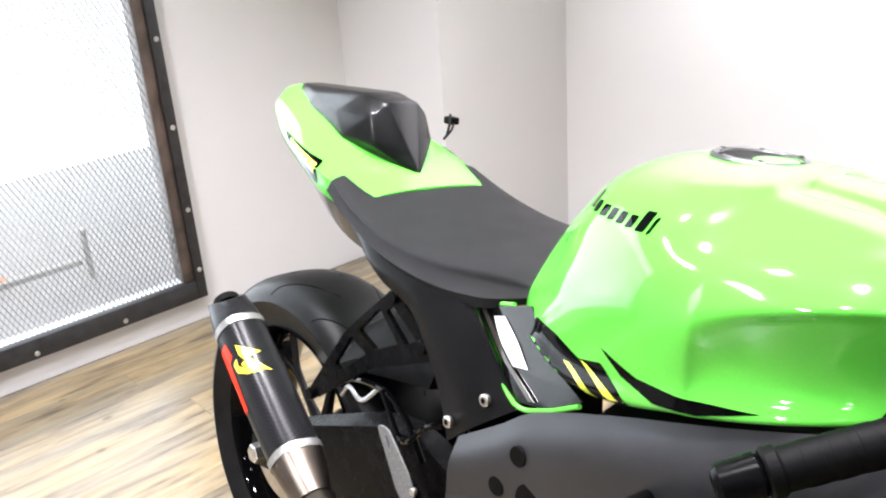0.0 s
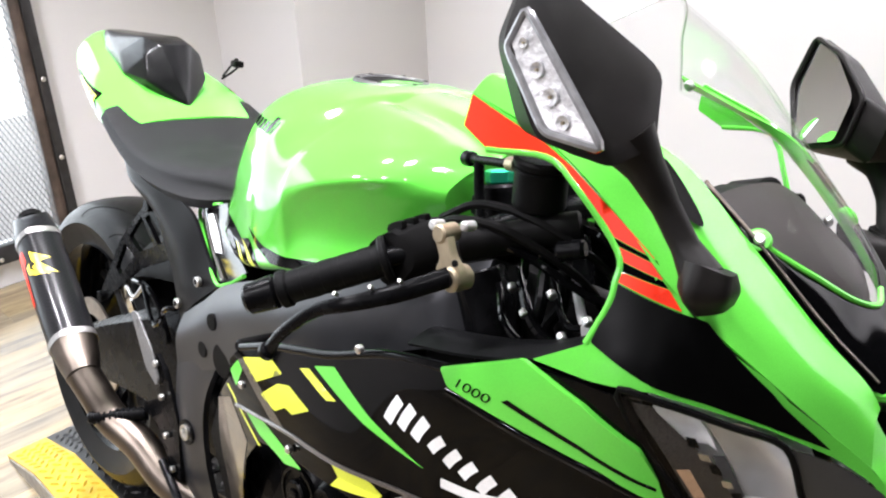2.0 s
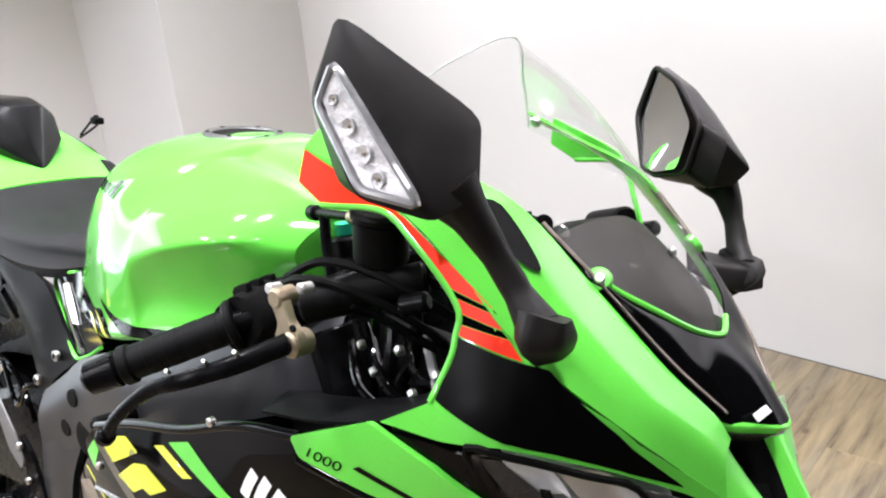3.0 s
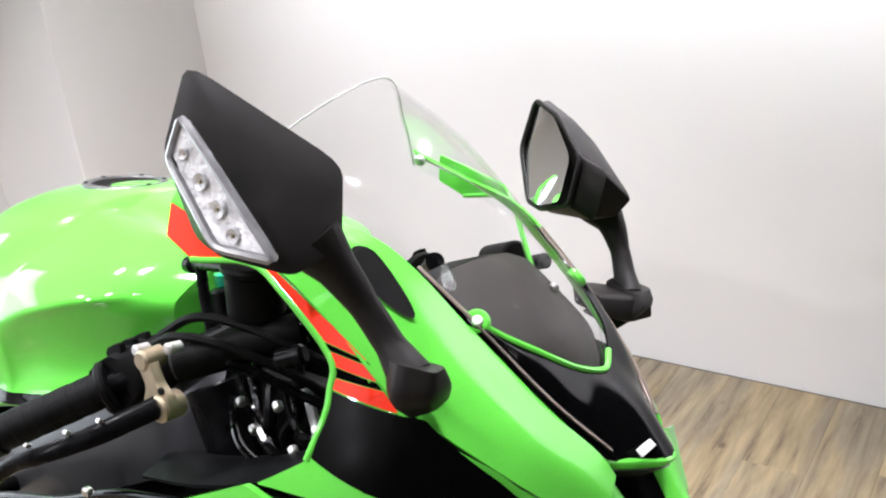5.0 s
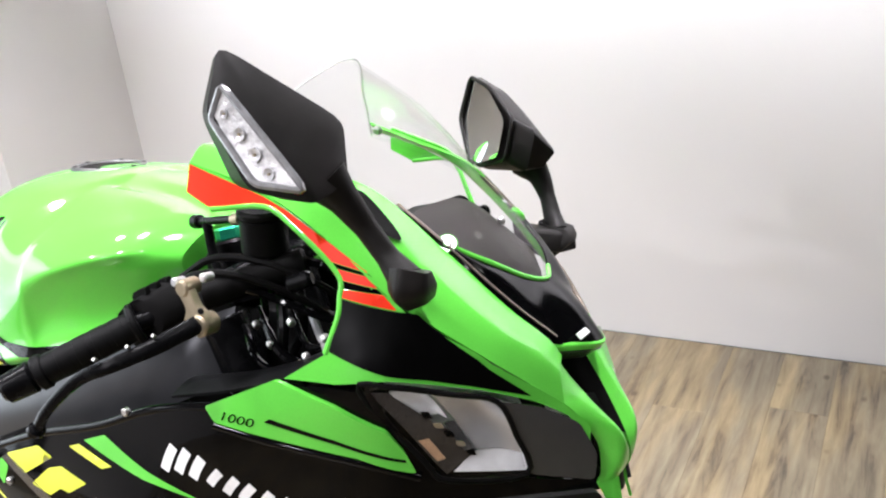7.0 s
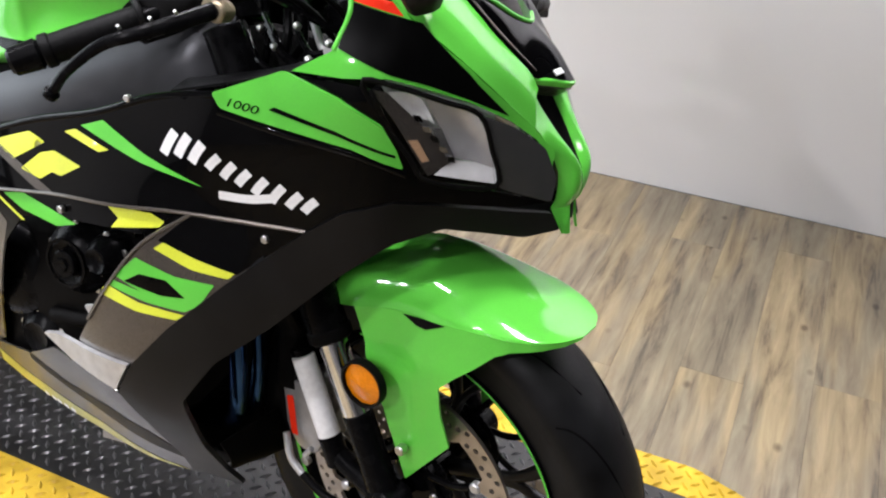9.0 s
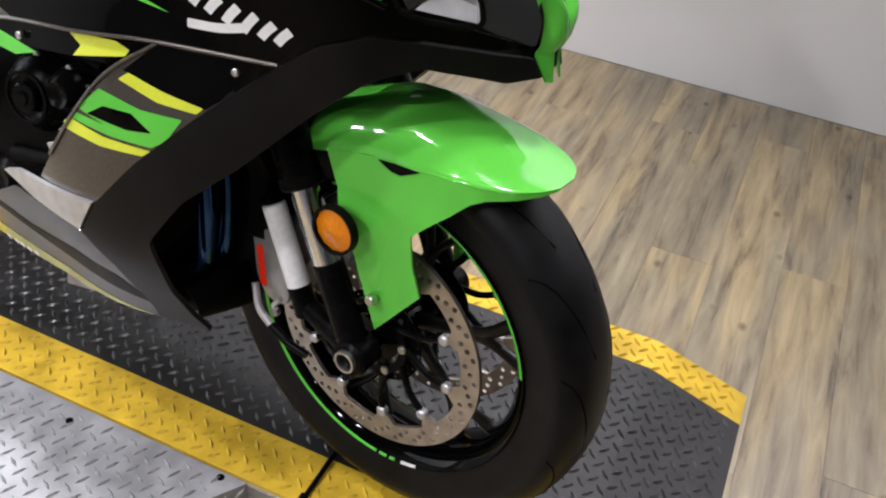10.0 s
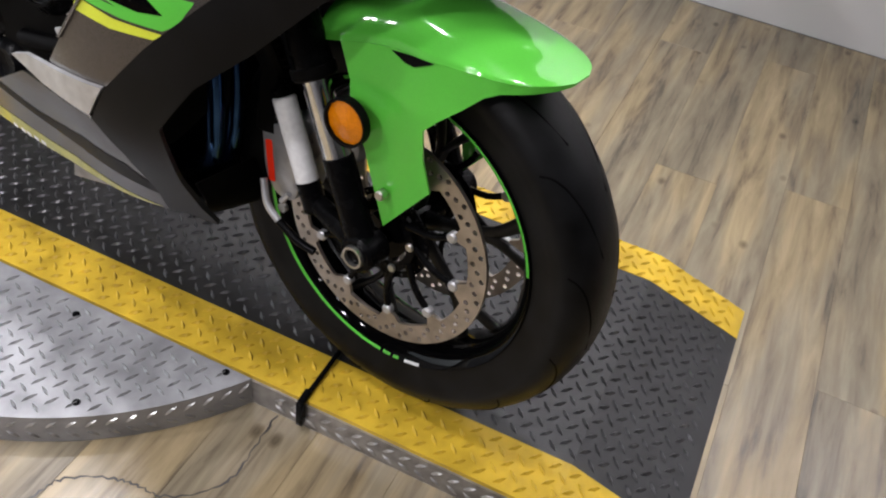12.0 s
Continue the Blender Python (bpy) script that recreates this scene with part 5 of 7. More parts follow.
for name, pts, r, mat in (("throttle_cable", ((-0.300, -0.215, 0.905), (-0.255, -0.225, 0.925), (-0.200, -0.215, 0.925), (-0.150, -0.160, 0.880), (-0.150, -0.10, 0.800)), 0.0042, BLACK_MATT), ("throttle_cable", ((-0.300, -0.205, 0.912), (-0.250, -0.205, 0.938), (-0.185, -0.195, 0.935), (-0.130, -0.150, 0.890), (-0.130, -0.10, 0.79)), 0.0042, BLACK_MATT), ("brake_hose", ((-0.165, -0.165, 0.935), (-0.120, -0.175, 0.930), (-0.100, -0.150, 0.880), (-0.130, -0.12, 0.78), (-0.170, -0.12, 0.70)), 0.0048, BLACK_GLOSS), ("wire_loom", ((-0.190, -0.150, 0.90), (-0.175, -0.165, 0.86), (-0.185, -0.170, 0.83), (-0.150, -0.150, 0.80)), 0.006, BLACK_MATT), ("wire_loom", ((-0.160, -0.17, 0.885), (-0.140, -0.180, 0.860), (-0.120, -0.185, 0.845), (-0.100, -0.17, 0.838)), 0.0045, ALU), ("wire_loom", ((-0.230, -0.16, 0.90), (-0.215, -0.175, 0.86), (-0.220, -0.17, 0.80)), 0.004, BLACK_GLOSS), ("wire_loom", ((-0.185, -0.17, 0.88), (-0.150, -0.19, 0.855), (-0.125, -0.19, 0.86)), 0.0035, DARK_STEEL)):
    part(name, tube(pts, r, 8, 6), mat, bike)
for pts, r, mat in ((((-0.215, -0.185, 0.885), (-0.190, -0.200, 0.868), (-0.165, -0.205, 0.845), (-0.150, -0.195, 0.815)), 0.0028, BLACK_GLOSS), (((-0.205, -0.190, 0.875), (-0.170, -0.208, 0.850), (-0.135, -0.205, 0.838), (-0.105, -0.195, 0.842)), 0.0050, BLACK_GLOSS), (((-0.240, -0.180, 0.860), (-0.205, -0.205, 0.838), (-0.165, -0.210, 0.828), (-0.120, -0.200, 0.830)), 0.0036, BLACK_GLOSS), (((-0.265, -0.190, 0.905), (-0.225, -0.215, 0.915), (-0.180, -0.205, 0.905), (-0.135, -0.185, 0.885), (-0.105, -0.170, 0.880)), 0.0040, BLACK_GLOSS), (((-0.180, -0.190, 0.895), (-0.172, -0.200, 0.872), (-0.176, -0.198, 0.850)), 0.0055, DARK_STEEL)):
    part("wire_loom", tube(pts, r, 8, 6), mat, bike)
for p in ((-0.212, -0.196, 0.872), (-0.186, -0.206, 0.858), (-0.160, -0.204, 0.884), (-0.142, -0.206, 0.852), (-0.122, -0.200, 0.872)):
    part("cable_clip", rod(p, (p[0] + 0.006, p[1] - 0.003, p[2] - 0.003), 0.0042, 10, bevel=0.001), STEEL, bike, "small bright cable clip")
part("cable_bracket", prism(rounded([(-0.128, 0.865), (-0.116, 0.868), (-0.108, 0.842), (-0.120, 0.838)], 0.004), 0.003, 0.0006, "y", -0.200), ALU, bike)

# ---- mirrors
MIRROR_PLASTIC = material("brown_black_plastic", (0.0095, 0.0084, 0.0078), 0.45, spec=0.15, noise_scale=30, noise_amount=0.25, bump=0.1, bump_scale=1500)
MIRROR_GLASS = material("mirror_glass", (0.84, 0.85, 0.86), 0.02, metal=1.0)


def mirror_body(front, back, win, arm, boot, out, glass_side):
    c = sum((Vector(p) for p in front), Vector()) / len(front)
    bulge = [tuple(Vector(p).lerp(c, 0.22) + Vector(out) * 0.007) for p in front]
    cap = [tuple(Vector(p).lerp(c, 0.75) + Vector(out) * 0.010) for p in front]
    mb = part("mirror", loft([back, front, bulge, cap], 2, 4, corner=0.16, straight=True), MIRROR_PLASTIC, bike, "matt black mirror with built-in turn signal")
    cb = sum((Vector(p) for p in back), Vector()) / len(back)
    n = (Vector(back[1]) - cb).cross(Vector(back[3]) - cb).normalized()
    n = n if n.dot(Vector(glass_side)) > 0 else -n
    gb = bmesh.new()
    gb.faces.new([gb.verts.new(p) for p in soft_ring([tuple(Vector(p).lerp(cb, 0.08) + n * 0.0022) for p in back], 0.2)])
    part("mirror_glass", gb, MIRROR_GLASS, mb, "clean mirror glass", smooth=False)
    if win:
        o = Vector(out).normalized()
        wn = (Vector(win[1]) - Vector(win[0])).cross(Vector(win[3]) - Vector(win[0])).normalized()
        wn = wn if wn.dot(o) > 0 else -wn
        wb = bmesh.new()
        wb.faces.new([wb.verts.new(Vector(p) + wn * 0.004) for p in soft_ring(win, 0.12)])
        wb.normal_update()
        if next(iter(wb.faces)).normal.dot(wn) < 0:
            bmesh.ops.reverse_faces(wb, faces=wb.faces)
        shell(wb, 0.006)
        part("turn_signal", wb, TURN_LENS, mb, "clear turn signal lens", smooth=False)
        rim_b = tube([Vector(p) + wn * 0.0035 for p in soft_ring(win, 0.12)], 0.0034, 8, 0, True)
        part("signal_rim", rim_b, SMOKED_RIM, mb, "smoky clear border of the lens")
        a, b = (Vector(win[0]) + Vector(win[1])) / 2, (Vector(win[2]) + Vector(win[3])) / 2
        for t, r in ((0.14, 0.004), (0.38, 0.006), (0.62, 0.0065), (0.84, 0.0055)):
            p = a.lerp(b, t) + wn * 0.004
            turn = wn.to_track_quat("Y", "Z").to_matrix().to_4x4()
            part("led_cup", turned([(0.0008, 0.0), (r * 0.6, 0.0006), (r * 0.9, 0.0020), (r, 0.0020), (r, -0.001)], 16, Matrix.Translation(p) @ turn), TURN_LENS, mb)
            part("led", rod(p, p + wn * 0.0022, r * 0.2, 8), BRONZE, mb)
    part("arm", tube(arm, 0.0088, 14, 5, flat=1.25, taper=(2.1, 1.35, 1.0, 1.0, 1.5)), MIRROR_PLASTIC, mb)
    part("base_boot", loft(boot, 3, 4, corner=0.25), MIRROR_PLASTIC, mb, "rubber mirror boot")


SMOKED_RIM = material("smoky_clear_plastic", (0.16, 0.16, 0.165), 0.25, coat=0.6, noise_scale=60, noise_amount=0.3)
TURN_LENS = material("clear_prismatic_lens", (0.62, 0.62, 0.63), 0.25, metal=0.3, coat=1.0, noise_scale=120, noise_amount=0.28, bump=0.9, bump_scale=260)
BOOT = [[(-0.010 + 0.74 * x, -0.056 + 0.74 * (y - 0.004), z + 0.013) for x, y, z in ring] for ring in [[(-0.030, -0.222, 0.942), (-0.004, -0.235, 0.946), (0.022, -0.216, 0.940), (0.016, -0.190, 0.938), (-0.018, -0.196, 0.940)], [(-0.032, -0.220, 0.922), (-0.006, -0.244, 0.920), (0.024, -0.222, 0.924), (0.020, -0.182, 0.926), (-0.020, -0.190, 0.924)], [(-0.022, -0.212, 0.907), (-0.004, -0.220, 0.904), (0.016, -0.206, 0.910), (0.014, -0.178, 0.914), (-0.014, -0.184, 0.912)]]]
mirror_body([(-0.166, -0.270, 1.150), (-0.158, -0.299, 1.092), (-0.122, -0.292, 1.028), (-0.070, -0.270, 1.017), (-0.062, -0.232, 1.032), (-0.082, -0.208, 1.082)],
            [(-0.180, -0.258, 1.146), (-0.176, -0.286, 1.090), (-0.148, -0.282, 1.030), (-0.110, -0.254, 1.014), (-0.098, -0.212, 1.024), (-0.116, -0.192, 1.074)],
            [(-0.142, -0.291, 1.117), (-0.156, -0.292, 1.088), (-0.108, -0.297, 1.036), (-0.062, -0.288, 1.032)],
            [(-0.082, -0.240, 1.034), (-0.069, -0.230, 1.014), (-0.054, -0.219, 0.988), (-0.036, -0.214, 0.963), (-0.016, -0.216, 0.944)], BOOT, (0.6, -0.7, 0.3), (-1, 0, 0))
FAR_GLASS = [(-0.163, 0.199, 1.101), (-0.178, 0.196, 1.047), (-0.149, 0.166, 0.995), (-0.124, 0.150, 0.992), (-0.079, 0.125, 1.005), (-0.072, 0.132, 1.053), (-0.119, 0.169, 1.088)]
FAR_RIM = [(-0.168, 0.224, 1.102), (-0.186, 0.222, 1.044), (-0.160, 0.193, 0.989), (-0.131, 0.174, 0.984), (-0.056, 0.133, 0.991), (-0.044, 0.130, 1.040), (-0.104, 0.178, 1.082)]
FAR_SHELL = [(-0.166, 0.252, 1.090), (-0.170, 0.244, 1.042), (-0.153, 0.223, 0.998), (-0.124, 0.203, 0.988), (-0.046, 0.156, 0.992), (-0.025, 0.148, 1.015), (-0.097, 0.203, 1.062)]
far_mid = sum((Vector(p) for p in FAR_SHELL), Vector()) / 7
far_mirror = part("mirror", loft([FAR_GLASS, FAR_RIM, FAR_SHELL, [tuple(Vector(p).lerp(far_mid, 0.5) + Vector((0.010, 0.016, -0.004))) for p in FAR_SHELL]], 2, 4, corner=0.14, straight=True), MIRROR_PLASTIC, bike, "matt black mirror turned inwards")
far_n = Vector((-0.516, -0.835, 0.193)).normalized()
far_c = sum((Vector(p) for p in FAR_GLASS), Vector()) / 7
far_turn = Matrix.Rotation(radians(-6.0), 3, "Z")
gb = bmesh.new()
gb.faces.new([gb.verts.new(p) for p in soft_ring([tuple(far_turn @ (Vector(p) - far_c) * 0.94 + far_c + far_n * 0.0065) for p in FAR_GLASS], 0.18)])
part("mirror_glass", gb, MIRROR_GLASS, far_mirror, "clean mirror glass", smooth=False)
part("glass_rim", tube([Vector(p) + far_n * 0.003 for p in soft_ring(FAR_GLASS, 0.16)], 0.0030, 8, 0, True), MIRROR_PLASTIC, far_mirror, "black rim round the glass")
part("arm", tube([(-0.085, 0.195, 0.996), (-0.066, 0.192, 0.978), (-0.051, 0.185, 0.952), (-0.040, 0.175, 0.930), (-0.030, 0.164, 0.912)], 0.0105, 14, 5, flat=1.2, taper=(2.0, 1.25, 0.85, 0.95, 1.3)), MIRROR_PLASTIC, far_mirror)
part("mirror_foot", loft([[(-0.060, 0.098, 0.936), (-0.030, 0.098, 0.926), (-0.026, 0.098, 0.908), (-0.056, 0.098, 0.914)], [(-0.060, 0.135, 0.928), (-0.018, 0.135, 0.918), (-0.014, 0.135, 0.892), (-0.058, 0.135, 0.898)], [(-0.050, 0.172, 0.918), (-0.008, 0.172, 0.912), (-0.006, 0.172, 0.890), (-0.048, 0.172, 0.888)]], 3, 3, corner=0.15), MIRROR_PLASTIC, far_mirror, "stepped black mirror foot")
part("base_boot", loft([[(-0.050, 0.150, 0.926), (-0.012, 0.150, 0.918), (-0.012, 0.182, 0.918), (-0.050, 0.182, 0.926)], [(-0.052, 0.142, 0.906), (-0.004, 0.142, 0.904), (-0.006, 0.176, 0.904), (-0.052, 0.176, 0.906)], [(-0.066, 0.132, 0.896), (-0.026, 0.130, 0.884), (-0.026, 0.160, 0.884), (-0.066, 0.160, 0.896)]], 3, 4, corner=0.2), MIRROR_PLASTIC, far_mirror, "rubber mirror boot")

# ---- tank, seat and tail
CAP_GREY = material("satin_grey_cap", (0.10, 0.10, 0.10), 0.35, metal=0.6, noise_scale=60, noise_amount=0.1)
COVER_GLOSS = material("deep_gloss_black", (0.003, 0.003, 0.003), 0.08, spec=0.4, noise_scale=300, noise_amount=0.2)
def ring_section(x, top, wide, mid, low, low_wide, n=14, point=2.4):
    """A closed section across the machine: crown height, widest half-width and its height, lower edge."""
    pts = []
    for k in range(n + 1):
        a = math.pi * k / n
        c, s = math.cos(a), math.sin(a)
        y = -wide * math.copysign(abs(c) ** (2 / point), c)
        pts.append((x, y, mid + (top - mid) * abs(s) ** (2 / point)))
    pts += [(x, low_wide, low), (x, 0, low - 0.005), (x, -low_wide, low)]
    return pts


def tank_section(x, half):
    """A closed tank section from half a profile, lower edge to crown."""
    right = [(x, -y, z) for y, z in half]
    return right + [(x, y, z) for y, z in reversed(half[:-1])] + [(x, 0, half[0][1] - 0.006)]


def line_gap(x, z, line):
    """Signed height of a place above a line seen from the side, and whether it lies along the line."""
    for (x0, z0), (x1, z1) in zip(line, line[1:]):
        if x0 <= x <= x1:
            return (z - z0 - (z1 - z0) * (x - x0) / (x1 - x0)) * (x1 - x0) / math.hypot(x1 - x0, z1 - z0), True
    return 0.0, False


def ease(v):
    v = min(max(v, 0.0), 1.0)
    return v * v * (3 - 2 * v)


FACET = ((-0.850, 0.777), (-0.828, 0.790), (-0.785, 0.813), (-0.706, 0.854), (-0.627, 0.905), (-0.588, 0.936), (-0.568, 0.957), (-0.556, 0.978), (-0.540, 1.02))
BELT = ((-0.590, 0.918), (-0.566, 0.928), (-0.496, 0.941), (-0.427, 0.951), (-0.35, 0.960))
KNEE = ((-0.552, 0.862), (-0.540, 0.874), (-0.500, 0.896), (-0.439, 0.916), (-0.403, 0.924), (-0.360, 0.930))


def pressed(bm):
    """Presses the raised rear facet, the belt crease, the knee hollow and the top hollows into the tank's skin."""
    for _ in range(36):
        bmesh.ops.smooth_vert(bm, verts=bm.verts, factor=0.5, use_axis_x=True, use_axis_y=True, use_axis_z=True)
    bm.normal_update()
    moves = []
    for v in bm.verts:
        x, y, z = v.co
        d = 0.0
        gap, on = line_gap(x, z, FACET)
        if on and gap > -0.006:
            d += 0.0030 * ease((gap + 0.003) / 0.013) * ease((x + 0.86) / 0.03)
        gap, on = line_gap(x, z, BELT)
        if on:
            d -= 0.0024 * ease((gap + 0.001) / 0.009) * (1 - ease(gap / 0.045)) * ease((x + 0.60) / 0.04)
        gap, on = line_gap(x, z, KNEE)
        if on and gap < 0:
            d -= 0.0070 * ease(-gap / 0.009) * (1 - ease((-gap - 0.005) / 0.055)) * ease((x + 0.555) / 0.09) * ease((-0.36 - x) / 0.05)
        if z > 0.93 and x > -0.575:
            inner_edge, outer_edge = 0.035 + 0.16 * (x + 0.55), 0.094 + 0.05 * (x + 0.55)
            d -= 0.008 * ease((abs(y) - inner_edge) / 0.012) * ease((outer_edge - abs(y)) / 0.03) * ease((x + 0.560) / 0.012)
        if d:
            moves.append((v, v.normal * d))
    for v, off in moves:
        v.co += off
    for _ in range(10):
        bmesh.ops.smooth_vert(bm, verts=bm.verts, factor=0.5, use_axis_x=True, use_axis_y=True, use_axis_z=True)
    return bm


tank = part("fuel_tank", pressed(loft([
    tank_section(-0.850, [(0.098, 0.768), (0.100, 0.771), (0.101, 0.775), (0.100, 0.779), (0.095, 0.783), (0.084, 0.790), (0.066, 0.797), (0.036, 0.801), (0, 0.803)]),
    tank_section(-0.828, [(0.118, 0.766), (0.120, 0.771), (0.121, 0.778), (0.119, 0.789), (0.111, 0.806), (0.095, 0.830), (0.070, 0.857), (0.038, 0.876), (0, 0.882)]),
    tank_section(-0.785, [(0.152, 0.757), (0.153, 0.766), (0.153, 0.778), (0.150, 0.797), (0.138, 0.826), (0.117, 0.864), (0.085, 0.906), (0.044, 0.930), (0, 0.937)]),
    tank_section(-0.742, [(0.168, 0.745), (0.169, 0.760), (0.169, 0.780), (0.169, 0.809), (0.164, 0.846), (0.146, 0.897), (0.110, 0.938), (0.058, 0.958), (0, 0.964)]),
    tank_section(-0.700, [(0.180, 0.737), (0.182, 0.759), (0.183, 0.785), (0.184, 0.815), (0.184, 0.852), (0.166, 0.918), (0.132, 0.953), (0.068, 0.973), (0, 0.978)]),
    tank_section(-0.620, [(0.200, 0.752), (0.205, 0.778), (0.208, 0.805), (0.210, 0.840), (0.212, 0.886), (0.188, 0.932), (0.134, 0.966), (0.070, 0.981), (0, 0.985)]),
    tank_section(-0.555, [(0.210, 0.774), (0.214, 0.797), (0.216, 0.823), (0.223, 0.866), (0.218, 0.890), (0.196, 0.928), (0.108, 0.972), (0.060, 0.980), (0, 0.985)]),
    tank_section(-0.535, [(0.211, 0.779), (0.209, 0.800), (0.208, 0.836), (0.226, 0.876), (0.220, 0.898), (0.196, 0.931), (0.104, 0.973), (0.060, 0.979), (0, 0.985)]),
    tank_section(-0.470, [(0.208, 0.800), (0.201, 0.818), (0.198, 0.852), (0.224, 0.898), (0.214, 0.916), (0.184, 0.942), (0.104, 0.972), (0.060, 0.976), (0, 0.983)]),
    tank_section(-0.400, [(0.178, 0.822), (0.172, 0.838), (0.170, 0.866), (0.200, 0.914), (0.190, 0.928), (0.160, 0.946), (0.105, 0.962), (0.060, 0.968), (0, 0.974)]),
    tank_section(-0.350, [(0.118, 0.842), (0.120, 0.852), (0.122, 0.868), (0.140, 0.906), (0.132, 0.918), (0.112, 0.930), (0.080, 0.942), (0.045, 0.950), (0, 0.953)])], 16, 9)), GREEN, bike, "gloss lime green sculpted fuel tank")
cap_ob = part("tank_cap", merged(turned([(0.052, -0.008), (0.052, 0.0), (0.049, 0.003), (0.043, 0.003), (0.041, 0.0)], 40, pose(-0.633, 0, 0.9855, 90, 0, 0))), CAP_GREY, bike, "round tank cap with an aluminium ring")
part("cap_lid", turned([(0.0, 0.001), (0.040, 0.001), (0.041, -0.004)], 36, pose(-0.633, 0, 0.9855, 90, 0, 0)), BLACK_MATT, cap_ob, "black cap lid")
for k in range(6):
    a = 2 * math.pi * k / 6
    part("cap_bolt", rod((-0.633 + 0.046 * math.cos(a), 0.046 * math.sin(a), 0.9870), (-0.633 + 0.046 * math.cos(a), 0.046 * math.sin(a), 0.9895), 0.003, 8), DARK_STEEL, cap_ob)
for s in (-1, 1):
    cover_rows = [[(-0.905, s * 0.128, 0.755), (-0.862, s * 0.136, 0.770), (-0.800, s * 0.145, 0.792)], [(-0.850, s * 0.146, 0.716), (-0.805, s * 0.156, 0.728), (-0.745, s * 0.166, 0.752)], [(-0.790, s * 0.164, 0.682), (-0.735, s * 0.175, 0.700), (-0.680, s * 0.184, 0.732)]]
    cover = part("tank_side_cover", sheet(cover_rows, 5, 5, 0.003), COVER_GLOSS, bike, "gloss black side cover with a painted-in window reflection")
    edge = [(-0.838, s * 0.132, 0.779), (-0.905, s * 0.130, 0.756), (-0.850, s * 0.149, 0.715), (-0.790, s * 0.167, 0.680), (-0.735, s * 0.178, 0.697), (-0.680, s * 0.187, 0.728)]
    part("cover_trim", tube(edge, 0.0030, 8, 5), GREEN, cover, "lime green trim edge")

    def on_cover(u, v, lift=0.0022):
        """A place on the cover: u across from the back, v down."""
        cols = [Vector(r[0]).lerp(Vector(r[1]), u * 2) if u < 0.5 else Vector(r[1]).lerp(Vector(r[2]), u * 2 - 1) for r in cover_rows]
        p = cols[0].lerp(cols[1], v * 2) if v < 0.5 else cols[1].lerp(cols[2], v * 2 - 1)
        return tuple(p + Vector((0.2, s, 0.35)).normalized() * (lift + 0.002))

    for name, u0, u1, w0, mat in (("grey_bar", 0.12, 0.26, 0.10, GREY_METALLIC),):
        part(name, sheet([[on_cover(u0 + (u1 - u0) * v, v), on_cover(u0 + (u1 - u0) * v + w0, v)] for v in (0.03, 0.25, 0.5, 0.75, 0.97)], 3, 3, 0.001), mat, cover)
    # white patch: the window's reflection put in as colour
    part("white_plate", sheet([[on_cover(0.36, 0.10, 0.001), on_cover(0.56, 0.10, 0.001)], [on_cover(0.30, 0.34, 0.001), on_cover(0.62, 0.34, 0.001)], [on_cover(0.34, 0.60, 0.001), on_cover(0.58, 0.62, 0.001)]], 4, 4, 0.001), WHITE_STICKER, cover, "white patch painted in for the window's reflection")


def rest_on(ob_name_mesh, pts_xz, off, s=-1):
    """Points laid on the tank's flank from the side."""
    from mathutils.bvhtree import BVHTree
    bm = bmesh.new()
    bm.from_mesh(ob_name_mesh)
    tree = BVHTree.FromBMesh(bm)
    out = []
    for x, z in pts_xz:
        hit, nrm, *_ = tree.ray_cast(Vector((x, s * 0.6, z)), Vector((0, -s, 0)))
        out.append((hit + nrm * off) if hit else None)
    bm.free()
    return out


def tank_mark(name, ring, mat, label="", off=0.0007, base=None):
    base = base or tank
    v, faces = flat_fill(ring, 0.005)
    for s in (-1, 1):
        pts = rest_on(base.data, [tuple(p) for p in v], off, s)
        bm = bmesh.new()
        vs = [bm.verts.new(p) if p is not None else None for p in pts]
        for f in faces:
            if all(vs[k] is not None for k in f):
                bm.faces.new([vs[k] for k in f])
        if bm.faces:
            part(name, bm, mat, base, label)
        else:
            bm.free()


tank_mark("black_graphic", [(-0.655, 0.806), (-0.600, 0.797), (-0.540, 0.800), (-0.475, 0.812), (-0.530, 0.790), (-0.575, 0.783), (-0.620, 0.790)], BLACK_GLOSS, "black tank graphic")
# cover's black corner and bars, laid on the tank to fit the camera's view
tank_mark("black_field", rounded([(-0.805, 0.766), (-0.780, 0.788), (-0.735, 0.786), (-0.690, 0.778), (-0.652, 0.790), (-0.604, 0.766), (-0.650, 0.752), (-0.700, 0.740)], 0.004), BLACK_GLOSS, "side cover's gloss black, laid on the tank to fit the view")
tank_mark("yellow_bar", [(-0.716, 0.7655), (-0.704, 0.7675), (-0.650, 0.7525), (-0.664, 0.7490)], YELLOW_GREEN, "yellow-green bar", 0.0014)
tank_mark("yellow_bar", [(-0.686, 0.779), (-0.674, 0.779), (-0.618, 0.7655), (-0.634, 0.7600)], YELLOW_GREEN, "yellow-green bar", 0.0014)
for k in range(8):
    x = -0.741 + 0.0163 * k
    z = 0.9255 + 0.0006 * k
    hgt = 0.0195 if k in (0, 6) else 0.0165 if k == 7 else 0.0128
    w = 0.0125 if k in (0, 2, 6) else 0.0045 if k == 7 else 0.0108
    tank_mark("maker_mark", rounded([(x, z - 0.004), (x + w, z - 0.002), (x + w + 0.002, z + hgt - 0.004), (x + 0.002, z + hgt - 0.005)], 0.002), BLACK_GLOSS, "black maker's lettering as plain bars")
